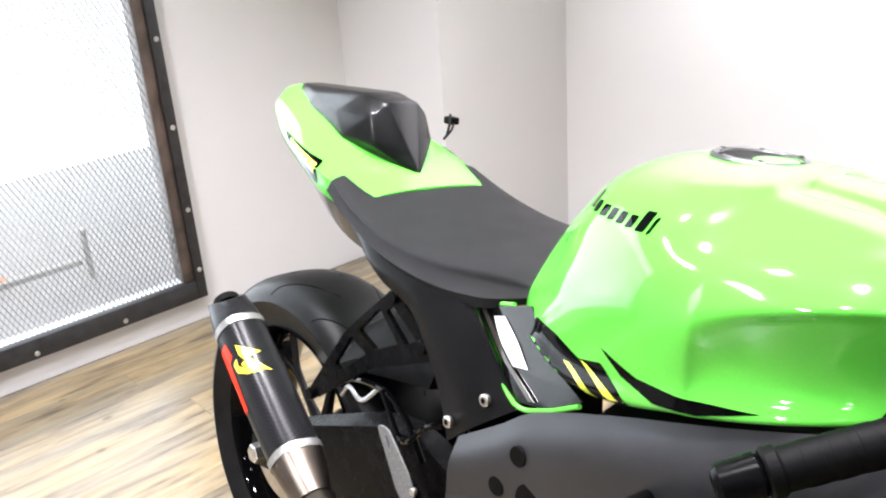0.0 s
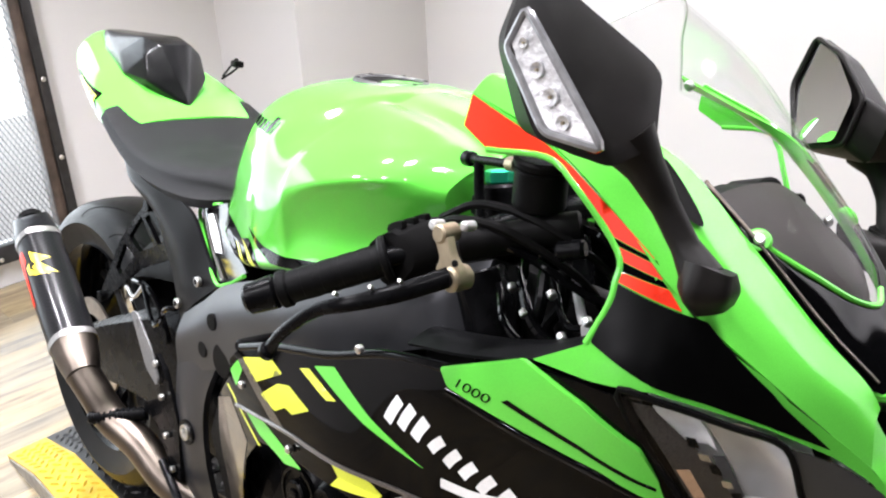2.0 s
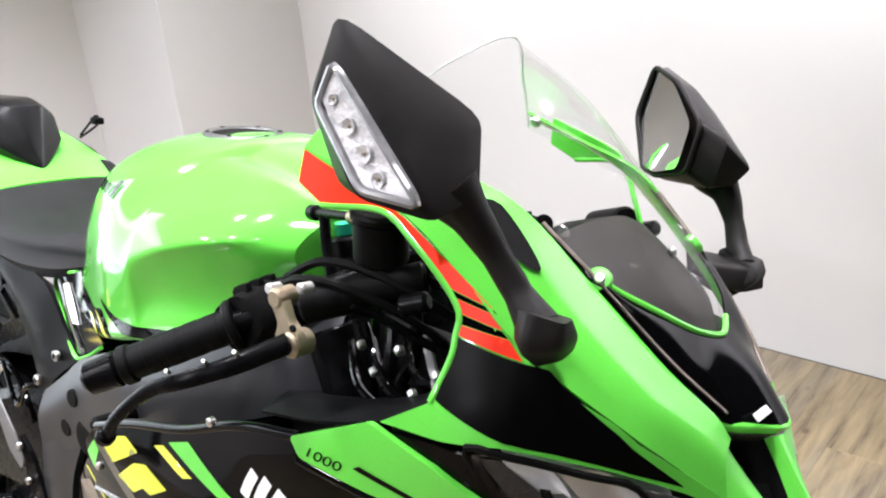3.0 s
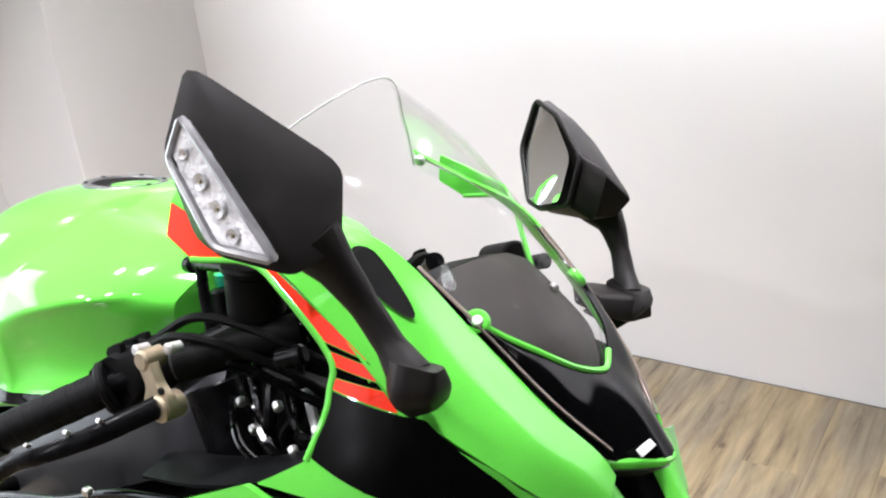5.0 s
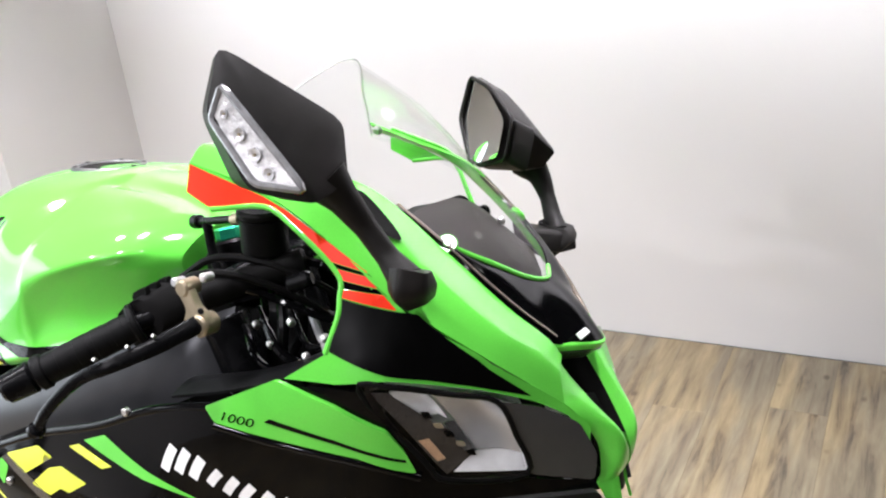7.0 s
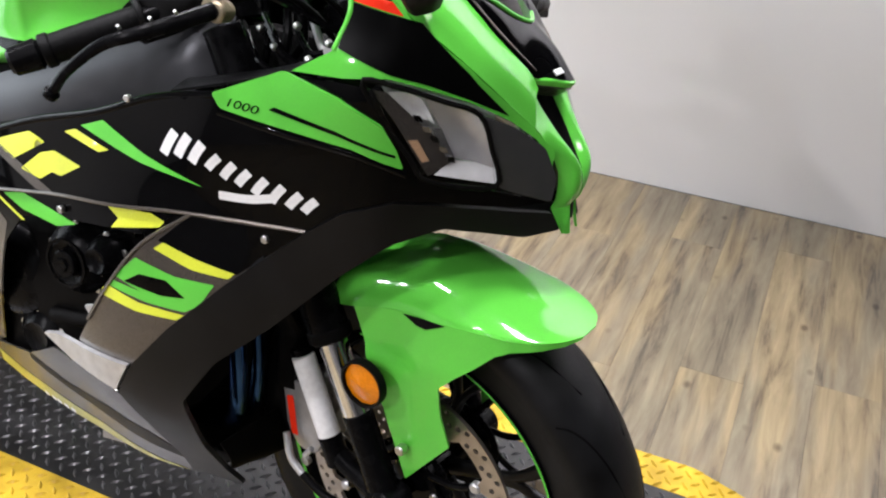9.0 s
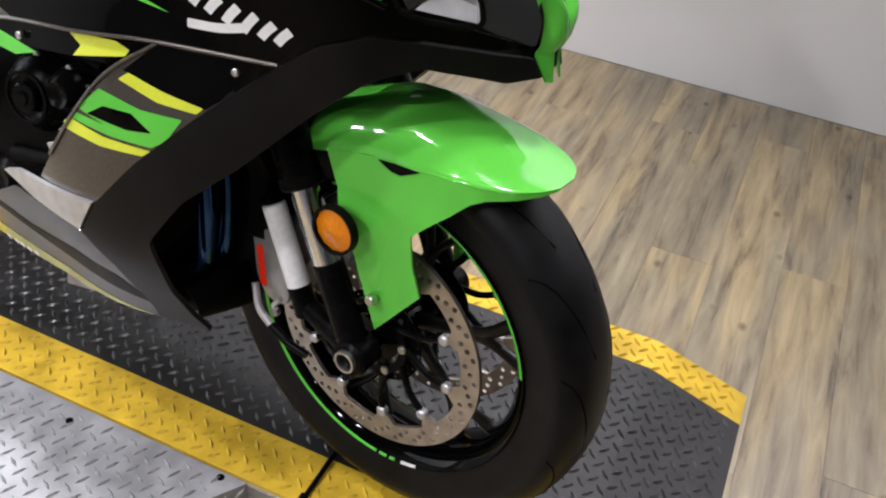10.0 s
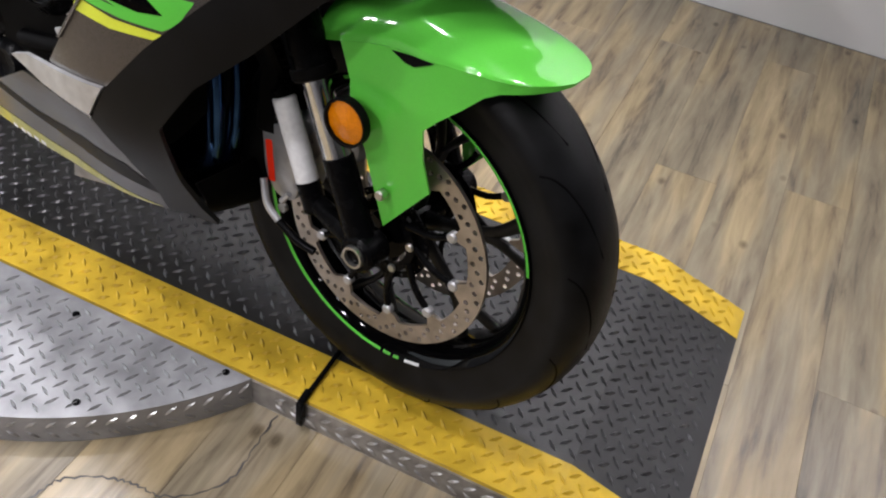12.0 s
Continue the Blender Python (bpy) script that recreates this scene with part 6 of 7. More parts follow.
seat = part("rider_seat", loft([
    ring_section(-0.835, 0.806, 0.100, 0.792, 0.776, 0.100),
    ring_section(-0.880, 0.824, 0.126, 0.790, 0.764, 0.146),
    ring_section(-0.960, 0.822, 0.150, 0.788, 0.762, 0.158),
    ring_section(-1.060, 0.820, 0.158, 0.796, 0.776, 0.158),
    ring_section(-1.150, 0.836, 0.152, 0.818, 0.800, 0.148),
    ring_section(-1.222, 0.862, 0.142, 0.846, 0.826, 0.138)], 6, 2), SEAT, bike, "matt black vinyl rider seat")
tail = part("tail_cowl", loft([
    ring_section(-1.160, 0.842, 0.118, 0.828, 0.790, 0.110, point=2.2),
    ring_section(-1.240, 0.878, 0.140, 0.846, 0.800, 0.120, point=2.0),
    ring_section(-1.330, 0.915, 0.130, 0.870, 0.828, 0.105, point=1.9),
    ring_section(-1.430, 0.938, 0.104, 0.892, 0.860, 0.085, point=1.9),
    ring_section(-1.500, 0.948, 0.074, 0.914, 0.890, 0.060, point=1.9),
    ring_section(-1.535, 0.950, 0.042, 0.930, 0.912, 0.035, point=1.9)], 6, 2), GREEN, bike, "gloss lime green tail cowl")
tank_mark("black_panel", rounded([(-1.395, 0.893), (-1.266, 0.869), (-1.261, 0.836), (-1.300, 0.846), (-1.372, 0.871)], 0.004), BLACK_GLOSS, "gloss black tail panel", 0.0012, tail)
tank_mark("yellow_stripe", [(-1.366, 0.886), (-1.270, 0.864), (-1.270, 0.851), (-1.345, 0.874)], YELLOW_GREEN, "yellow-green stripe", 0.0022, tail)
hump = bmesh.new()
for x, y, z in ((-1.189, 0.000, 0.855), (-1.200, 0.0, 0.835), (-1.236, 0.058, 0.895), (-1.251, 0.053, 0.939), (-1.246, 0.031, 0.957), (-1.300, 0.074, 0.900), (-1.330, 0.066, 0.934), (-1.300, 0.036, 0.966), (-1.430, 0.054, 0.925), (-1.430, 0.042, 0.948), (-1.505, 0.025, 0.942), (-1.505, 0.018, 0.956), (-1.500, 0.0, 0.900), (-1.300, 0.05, 0.860)):
    for side in ((-1, 1) if y else (1,)):
        hump.verts.new((x, side * y, z))
bmesh.ops.convex_hull(hump, input=hump.verts)
bmesh.ops.dissolve_limit(hump, angle_limit=radians(4), verts=hump.verts, edges=hump.edges)
part("seat_hump", bevelled(hump, 0.004, 2), HUMP_BLACK, bike, "faceted black seat hump cover")
for s in (-1, 1):
    part("under_tail", sheet([[(-1.120, s * 0.135, 0.800), (-1.250, s * 0.137, 0.824), (-1.430, s * 0.094, 0.884)], [(-1.120, s * 0.120, 0.750), (-1.250, s * 0.110, 0.775), (-1.430, s * 0.070, 0.850)]], 6, 3, 0.003), GREY_METALLIC, bike, "silver grey under-tail panel")
    screw((-1.505, s * 0.055, 0.925), 0.008, (-0.3, s, 0.2), mat=WHITE_STICKER)
strap = part("seat_strap", tube([(-1.250, 0.100, 0.900), (-1.285, 0.135, 0.912), (-1.320, 0.165, 0.920), (-1.335, 0.180, 0.918), (-1.318, 0.172, 0.908), (-1.285, 0.140, 0.902), (-1.262, 0.105, 0.893)], 0.0022, 8, 6), BLACK_MATT, bike, "black key strap")
part("strap_tag", box((-1.335, 0.163, 0.905), (-1.312, 0.182, 0.918), 0.003), BLACK_MATT, strap)

# ---- frame and rear end
HEEL_GREY = material("bead_blasted_grey", (0.17, 0.17, 0.17), 0.5, metal=0.4, noise_scale=300, noise_amount=0.3, bump=0.1)
def plate(name, ring, y, depth, mat, label="", r=0.01, bevel=0.003, both=True, holes=()):
    """A flat side plate with rounded corners and, if any, holes through it."""
    obs = []
    for s in ((-1, 1) if both else (-1,)):
        v, faces = flat_fill(rounded(ring, r), 0.04, [rounded(h, r * 0.7) for h in holes])
        bm = bmesh.new()
        vs = [bm.verts.new((p.x, s * y, p.y)) for p in v]
        for f in faces:
            bm.faces.new([vs[k] for k in f])
        bmesh.ops.recalc_face_normals(bm, faces=bm.faces)
        if sum(f.normal.y * s for f in bm.faces) < 0:
            bmesh.ops.reverse_faces(bm, faces=bm.faces)
        shell(bm, depth)
        obs.append(part(name, bm, mat, bike, label, smooth=False))
    return obs


for s in (-1, 1):
    spar = sheet([[(-0.868, s * 0.176, 0.606), (-0.800, s * 0.178, 0.652), (-0.742, s * 0.181, 0.693), (-0.634, s * 0.190, 0.738), (-0.484, s * 0.200, 0.792), (-0.330, s * 0.190, 0.850), (-0.270, s * 0.160, 0.872)],
                  [(-0.872, s * 0.186, 0.570), (-0.800, s * 0.190, 0.610), (-0.735, s * 0.193, 0.650), (-0.630, s * 0.204, 0.700), (-0.490, s * 0.214, 0.750), (-0.330, s * 0.203, 0.812), (-0.270, s * 0.172, 0.84)],
                  [(-0.876, s * 0.182, 0.525), (-0.806, s * 0.184, 0.540), (-0.712, s * 0.190, 0.585), (-0.604, s * 0.204, 0.645), (-0.500, s * 0.212, 0.690), (-0.320, s * 0.205, 0.768), (-0.260, s * 0.172, 0.80)]], 6, 5, 0.012)
    part("frame_spar", spar, FRAME_PAINT, bike, "satin graphite aluminium frame spar")
    piv = sheet([[(-0.868, s * 0.176, 0.606), (-0.800, s * 0.182, 0.600), (-0.735, s * 0.184, 0.600)], [(-0.878, s * 0.182, 0.500), (-0.830, s * 0.186, 0.500), (-0.790, s * 0.183, 0.490)], [(-0.870, s * 0.180, 0.350), (-0.830, s * 0.182, 0.360), (-0.790, s * 0.178, 0.390)], [(-0.840, s * 0.160, 0.255), (-0.810, s * 0.160, 0.255), (-0.780, s * 0.155, 0.265)]], 6, 5, 0.01)
    part("swingarm_pivot_plate", piv, FRAME_PAINT, bike, "satin graphite pivot plate")
    for x, z, r in ((-0.752, 0.638, 0.0125), (-0.785, 0.583, 0.0125), (-0.728, 0.588, 0.025)):
        yy = s * {0.638: 0.1935, 0.583: 0.1885, 0.588: 0.1895}[z]
        # black disc, slightly proud: the opening's darkness put in as colour
        part("frame_recess", rod((x, yy - s * 0.012, z), (x, yy + s * 0.0015, z), r, 24, bevel=0.001), BLACK_MATT, bike, "black disc put in for the dark of a frame opening")
    part("frame_plug", rod((-0.568, s * 0.205, 0.686), (-0.568, s * 0.262, 0.688), 0.009, 16, bevel=0.004), BLACK_MATT, bike)
    part("pivot_bolt", turned([(0.0, 0.002), (0.007, 0.002), (0.0085, 0.010), (0.0125, 0.010), (0.0135, 0.0)], 24, Matrix.Translation((-0.835, s * 0.182, 0.425)) @ pose(0, 0, 0, 0, 0, 180 if s < 0 else 0)), STEEL, bike, "hollow pivot axle end")
    part("pivot_ring", turned([(0.0145, 0.0), (0.0145, 0.006), (0.020, 0.006), (0.021, 0.0)], 24, Matrix.Translation((-0.835, s * 0.182, 0.425)) @ pose(0, 0, 0, 0, 0, 180 if s < 0 else 0)), DARK_STEEL, bike)
    part("subframe_cover", sheet([[(-1.180, s * 0.135, 0.800), (-1.100, s * 0.152, 0.786), (-0.999, s * 0.156, 0.782), (-0.913, s * 0.156, 0.766), (-0.872, s * 0.157, 0.750), (-0.828, s * 0.160, 0.706), (-0.783, s * 0.165, 0.676)],
                                   [(-1.150, s * 0.136, 0.772), (-1.085, s * 0.160, 0.762), (-1.000, s * 0.166, 0.752), (-0.940, s * 0.168, 0.722), (-0.895, s * 0.170, 0.690), (-0.865, s * 0.172, 0.650), (-0.845, s * 0.172, 0.628)],
                                   [(-1.130, s * 0.130, 0.752), (-1.082, s * 0.145, 0.738), (-1.006, s * 0.155, 0.724), (-0.960, s * 0.160, 0.684), (-0.926, s * 0.163, 0.640), (-0.910, s * 0.164, 0.605), (-0.902, s * 0.164, 0.580)]], 6, 5, 0.006), GREY_PLASTIC, bike, "matt charcoal subframe cover")
for x, y, z in ((-0.832, -0.173, 0.668), (-0.892, -0.174, 0.614)):
    screw((x, y, z), 0.0078, mat=STEEL)
    part("screw_socket", rod((x, y - 0.0032, z), (x, y - 0.0036, z), 0.0042, 6), BLACK_MATT, bike)
HANGER = [(-1.070, 0.726), (-1.046, 0.722), (-0.972, 0.676), (-0.975, 0.655), (-1.108, 0.594), (-1.250, 0.488), (-1.268, 0.496), (-1.180, 0.622), (-1.155, 0.648)]
plate("exhaust_hanger", HANGER, 0.138, 0.008, DARK_STEEL, "black cast exhaust hanger", 0.006, both=False, holes=([(-1.062, 0.706), (-1.006, 0.674), (-1.030, 0.660), (-1.078, 0.694)], [(-1.092, 0.694), (-1.046, 0.655), (-1.098, 0.628), (-1.140, 0.644)], [(-1.158, 0.628), (-1.118, 0.614), (-1.180, 0.562), (-1.196, 0.570)]))
for x, z in ((-1.059, 0.720), (-0.989, 0.672), (-1.256, 0.496)):
    screw((x, -0.140, z), 0.010, mat=DARK_STEEL, high=0.006)
part("swingarm", loft([[(-0.86, -0.11, 0.46), (-0.86, -0.06, 0.46), (-0.86, -0.06, 0.33), (-0.86, -0.11, 0.33)], [(-1.02, -0.125, 0.52), (-1.02, -0.085, 0.52), (-1.02, -0.085, 0.35), (-1.02, -0.125, 0.35)], [(-1.20, -0.128, 0.46), (-1.20, -0.092, 0.46), (-1.20, -0.092, 0.33), (-1.20, -0.128, 0.33)], [(-1.46, -0.128, 0.34), (-1.46, -0.098, 0.34), (-1.46, -0.098, 0.27), (-1.46, -0.128, 0.27)]], 4, 2), DARK_STEEL, bike, "black aluminium swingarm")
part("swingarm", loft([[(-0.86, 0.11, 0.46), (-0.86, 0.06, 0.46), (-0.86, 0.06, 0.33), (-0.86, 0.11, 0.33)], [(-1.02, 0.125, 0.50), (-1.02, 0.085, 0.50), (-1.02, 0.085, 0.35), (-1.02, 0.125, 0.35)], [(-1.46, 0.128, 0.34), (-1.46, 0.098, 0.34), (-1.46, 0.098, 0.27), (-1.46, 0.128, 0.27)]], 4, 2), DARK_STEEL, bike, "black aluminium swingarm")
plate("heel_guard", [(-1.008, 0.566), (-0.985, 0.570), (-0.935, 0.524), (-0.912, 0.482), (-0.918, 0.470), (-0.955, 0.488)], 0.196, 0.003, HEEL_GREY, "brushed aluminium heel guard", 0.010, both=False, holes=([(-0.990, 0.562), (-0.978, 0.554), (-0.977, 0.540)],))
plate("rear_set_bracket", [(-0.935, 0.520), (-0.905, 0.500), (-0.862, 0.430), (-0.850, 0.330), (-0.880, 0.330), (-0.930, 0.395), (-0.985, 0.400), (-0.975, 0.375), (-0.985, 0.410), (-0.920, 0.445)], 0.188, 0.007, DARK_STEEL, "black rear set bracket", 0.008, both=False)
peg = part("foot_peg", rod((-0.970, -0.188, 0.395), (-1.026, -0.262, 0.384), 0.0105, 14, bevel=0.003), DARK_STEEL, bike, "knurled black foot peg")
for k in range(9):
    a = Vector((-0.976, -0.195, 0.394)).lerp(Vector((-1.020, -0.254, 0.385)), k / 8)
    d = (Vector((-1.026, -0.262, 0.384)) - Vector((-0.970, -0.188, 0.395))).normalized()
    part("peg_ring", rod(a - d * 0.0018, a + d * 0.0018, 0.0122, 12), DARK_STEEL, peg)
part("brake_pedal", tube([(-0.900, -0.195, 0.345), (-0.830, -0.205, 0.320), (-0.760, -0.225, 0.318)], 0.007, 10, 4), DARK_STEEL, bike)
part("pedal_pad", rod((-0.760, -0.214, 0.318), (-0.755, -0.255, 0.316), 0.011, 12, bevel=0.003), GRIP, bike)
for p in ((-0.925, -0.194, 0.505), (-0.905, -0.194, 0.455), (-0.890, -0.194, 0.395), (-0.868, -0.194, 0.345)):
    screw(p, 0.0055, mat=STEEL)
part("hub_guard", loft([[(-1.00, -0.115, 0.60), (-1.00, -0.02, 0.66), (-1.00, 0.08, 0.66), (-1.00, 0.10, 0.58)], [(-1.16, -0.105, 0.56), (-1.16, -0.03, 0.645), (-1.16, 0.07, 0.645), (-1.16, 0.10, 0.56)], [(-1.24, -0.10, 0.52), (-1.24, -0.04, 0.60), (-1.24, 0.06, 0.60), (-1.24, 0.10, 0.52)]], 3, 3), BLACK_MATT, bike, "black rear hugger")
for pts, r, mat in ((((-1.215, -0.110, 0.520), (-1.150, -0.130, 0.560), (-1.060, -0.145, 0.580), (-1.000, -0.150, 0.560), (-0.955, -0.155, 0.520)), 0.005, BLACK_GLOSS), (((-1.205, -0.115, 0.508), (-1.160, -0.135, 0.545), (-1.120, -0.140, 0.540), (-1.080, -0.140, 0.575)), 0.0035, ALU), (((-1.060, -0.150, 0.582), (-0.990, -0.165, 0.540), (-0.930, -0.175, 0.590), (-0.905, -0.170, 0.600)), 0.004, BLACK_GLOSS)):
    part("brake_hose", tube(pts, r, 8, 6), mat, bike)
part("mud_flap", sheet([[(-0.98, -0.12, 0.66), (-0.90, -0.13, 0.60), (-0.88, -0.13, 0.45)], [(-0.98, 0.12, 0.66), (-0.90, 0.13, 0.60), (-0.88, 0.13, 0.45)]], 4, 4, 0.004), BLACK_MATT, bike)

# ---- exhaust
A, Bx = Vector((-1.384, -0.213, 0.602)), Vector((-1.108, -0.245, 0.455))
ax = (Bx - A).normalized()
side = ax.cross(Vector((0, 0, 1))).normalized()
upv = side.cross(ax)
CARBON = bpy.data.materials.new("carbon_fibre")
CARBON.use_nodes = True
_nt = CARBON.node_tree
_b = _nt.nodes["Principled BSDF"]
_ck = _nt.nodes.new("ShaderNodeTexChecker")
_ck.inputs["Scale"].default_value = 340
_ck.inputs["Color1"].default_value, _ck.inputs["Color2"].default_value = (0.004, 0.004, 0.0045, 1), (0.012, 0.012, 0.0135, 1)
_tc = _nt.nodes.new("ShaderNodeTexCoord")
_mp = _nt.nodes.new("ShaderNodeMapping")
_mp.inputs["Rotation"].default_value = (0.6, 0.5, 0.4)
_nt.links.new(_tc.outputs["Object"], _mp.inputs[0])
_nt.links.new(_mp.outputs[0], _ck.inputs["Vector"])
_nt.links.new(_ck.outputs[0], _b.inputs["Base Color"])
_b.inputs["Roughness"].default_value, _b.inputs["Coat Weight"].default_value = 0.30, 0.04
_b.inputs["Specular IOR Level"].default_value = 0.14


def hexring(c, k, slant=0.0):
    """A rounded six-sided section round the canister's axis."""
    out = []
    for u, v in ((-0.052, 0.0), (-0.036, 0.040), (0.020, 0.046), (0.046, 0.018), (0.042, -0.026), (-0.026, -0.044)):
        k2 = k * 0.82
        out.append(tuple(c + side * (u * k2) + upv * (v * k2) + ax * slant * (v + 0.3 * u)))
    return out


can = part("exhaust_canister", loft([hexring(A.lerp(Bx, 0.12), 0.92), hexring(A.lerp(Bx, 0.5), 0.95), hexring(A.lerp(Bx, 0.90), 0.92)], 3, 3), CARBON, bike, "carbon fibre exhaust canister")
part("end_cap", loft([hexring(A.lerp(Bx, 0.115), 0.93), hexring(A.lerp(Bx, 0.05), 0.90, 0.2), hexring(A.lerp(Bx, -0.10), 0.72, 0.5)], 3, 3), CARBON, can, "carbon end cap")
part("outlet", rod(A - ax * 0.030, A - ax * 0.018, 0.022, 20), BLACK_MATT, can)
for t0, t1 in ((0.105, 0.145), (0.885, 0.925)):
    part("steel_band", loft([hexring(A.lerp(Bx, t0), 0.96), hexring(A.lerp(Bx, t1), 0.96)], 1, 3), BRUSHED_EDGE, can, "brushed steel band")
part("cone", loft([hexring(A.lerp(Bx, 0.92), 0.93), hexring(A.lerp(Bx, 1.03), 0.80), [tuple(A.lerp(Bx, 1.13) + side * (0.0285 * math.cos(a)) + upv * (0.029 * math.sin(a))) for a in [math.pi + 0.0 - 2 * math.pi * k / 6 for k in range(6)]]], 4, 3), TITAN, can, "titanium end cone")
part("link_pipe", tube([tuple(A.lerp(Bx, 1.10)), (-1.050, -0.238, 0.410), (-1.015, -0.226, 0.376), (-0.960, -0.205, 0.350), (-0.880, -0.180, 0.300), (-0.78, -0.12, 0.26)], 0.0275, 20, 6), TITAN, bike, "heat-tinted titanium link pipe")
part("pipe_bead", turned([(0.029, -0.003), (0.0315, 0), (0.029, 0.003)], 24, Matrix.Translation((-1.000, -0.2105, 0.366)) @ Vector((0.09, 0.008, -0.04)).to_track_quat("Y", "Z").to_matrix().to_4x4()), TITAN, bike)


# exhaust maker's mark as plain coloured shapes, laid on the canister
from mathutils.bvhtree import BVHTree


def can_mark(name, ring, mat):
    """ring: along the canister from its outlet end, and across it, seen square from outside."""
    outw = Vector((0.10, -0.90, 0.42))
    outw = (outw - ax * outw.dot(ax)).normalized()
    across = outw.cross(ax).normalized()
    if across.z < 0:
        across = -across
    src = bmesh.new()
    src.from_mesh(can.data)
    tree = BVHTree.FromBMesh(src)
    v, faces = flat_fill(ring, 0.006)
    bm = bmesh.new()
    vs = []
    for p in v:
        hit, nrm, *_ = tree.ray_cast(A + ax * p.x + across * p.y + outw * 0.3, -outw)
        vs.append(bm.verts.new(hit + outw * 0.0012) if hit else None)
    for f in faces:
        if all(vs[k] for k in f):
            bm.faces.new([vs[k] for k in f])
    src.free()
    part(name, bm, mat, can, "plain coloured maker's mark", smooth=False)


can_mark("yellow_mark", [(0.085, 0.010), (0.112, 0.034), (0.118, 0.022), (0.150, 0.036), (0.138, 0.016), (0.122, 0.008), (0.120, 0.016), (0.105, 0.010)], YELLOW_STICKER)
can_mark("yellow_mark", [(0.108, 0.004), (0.122, 0.002), (0.150, 0.030), (0.144, 0.012), (0.130, -0.004), (0.112, -0.006)], YELLOW_STICKER)
can_mark("red_mark", [(0.070, -0.006), (0.098, -0.002), (0.104, -0.012), (0.150, -0.014), (0.190, -0.016), (0.188, -0.030), (0.070, -0.026)], RED)

# ---- engine and what shows between the fairings
part("engine_block", loft([[(-0.76, -0.15, 0.62), (-0.76, 0.15, 0.62), (-0.76, 0.15, 0.30), (-0.76, -0.15, 0.30)], [(-0.55, -0.17, 0.66), (-0.55, 0.17, 0.66), (-0.55, 0.17, 0.27), (-0.55, -0.17, 0.27)], [(-0.36, -0.17, 0.68), (-0.36, 0.17, 0.68), (-0.36, 0.15, 0.30), (-0.36, -0.15, 0.30)], [(-0.27, -0.15, 0.66), (-0.27, 0.15, 0.66), (-0.27, 0.13, 0.40), (-0.27, -0.13, 0.40)]], 3, 2), BLACK_MATT, bike, "black engine block")
for x, z, r, d in ((-0.475, 0.525, 0.052, 0.062), (-0.420, 0.545, 0.030, 0.070), (-0.610, 0.470, 0.075, 0.050), (-0.560, 0.380, 0.040, 0.045)):
    cov = part("engine_cover", turned([(0, 0), (r, 0), (r, d * 0.6), (r * 0.9, d * 0.8), (r * 0.55, d), (r * 0.3, d * 0.92), (0, d * 0.92)], 32, Matrix.Translation((x, -0.165, z)) @ pose(0, 0, 0, 0, 0, 180)), DARK_STEEL, bike, "black round engine cover")
    for k in range(5):
        a = 2 * math.pi * k / 5 + 0.4
        p = Vector((x + r * 0.95 * math.cos(a), -0.165 - d * 0.62, z + r * 0.95 * math.sin(a)))
        part("cover_bolt", rod(p, p + Vector((0, -0.005, 0)), 0.005, 8, bevel=0.001), STEEL, cov)
for pts, r in (([(-0.40, -0.19, 0.47), (-0.45, -0.205, 0.44), (-0.52, -0.21, 0.43)], 0.012), ([(-0.38, -0.18, 0.60), (-0.36, -0.19, 0.52), (-0.40, -0.18, 0.42)], 0.010), ([(-0.50, -0.20, 0.60), (-0.44, -0.205, 0.60), (-0.38, -0.20, 0.585)], 0.008)):
    part("coolant_hose", tube(pts, r, 10, 5), BLACK_MATT, bike)
screw((-0.385, -0.215, 0.525), 0.009, mat=ALU)
part("cover_ring", turned([(0.030, 0.0), (0.034, 0.0), (0.034, 0.003), (0.030, 0.003)], 32, Matrix.Translation((-0.475, -0.2285, 0.525)) @ pose(0, 0, 0, 0, 0, 180), True), DARK_STEEL, bike)
part("oil_filler", merged(rod((-0.475, -0.226, 0.525), (-0.475, -0.236, 0.525), 0.019, 20, bevel=0.002), rod((-0.475, -0.236, 0.525), (-0.475, -0.239, 0.525), 0.010, 6, bevel=0.001)), DARK_STEEL, bike, "black filler cap")
part("bracket_plate", prism(rounded([(-0.455, 0.468), (-0.425, 0.478), (-0.412, 0.462), (-0.440, 0.450)], 0.005), 0.004, 0.001, "y", -0.222), ALU, bike, "small alloy bracket")
rad = part("radiator", prism([(-0.165, 0.66), (-0.165, 0.53), (-0.122, 0.47), (-0.118, 0.38), (0.118, 0.38), (0.122, 0.47), (0.165, 0.53), (0.165, 0.66)], 0.035, 0.005, "x", -0.215), BLACK_MATT, bike, "black curved radiator")
for k in range(24):
    z = 0.392 + k * 0.0112
    wide = 0.112 if z < 0.47 else min(0.155, 0.112 + 0.7 * (z - 0.47))
    part("radiator_fin", box((-0.180, -wide, z), (-0.1765, wide, z + 0.003)), DARK_STEEL, rad, smooth=False)
TITAN_BLUE = material("heat_blued_titanium", (0.035, 0.09, 0.24), 0.2, metal=1.0, noise_scale=14, noise_amount=0.6)
for k, y in enumerate((-0.135, -0.085, 0.05, 0.12)):
    part("header_pipe", tube([(-0.290, y, 0.52), (-0.272, y, 0.45), (-0.268, y * 0.97, 0.38), (-0.285, y * 0.85, 0.30), (-0.38, y * 0.5, 0.255)], 0.0125, 14, 5), TITAN_BLUE, bike, "heat-blued header pipe")
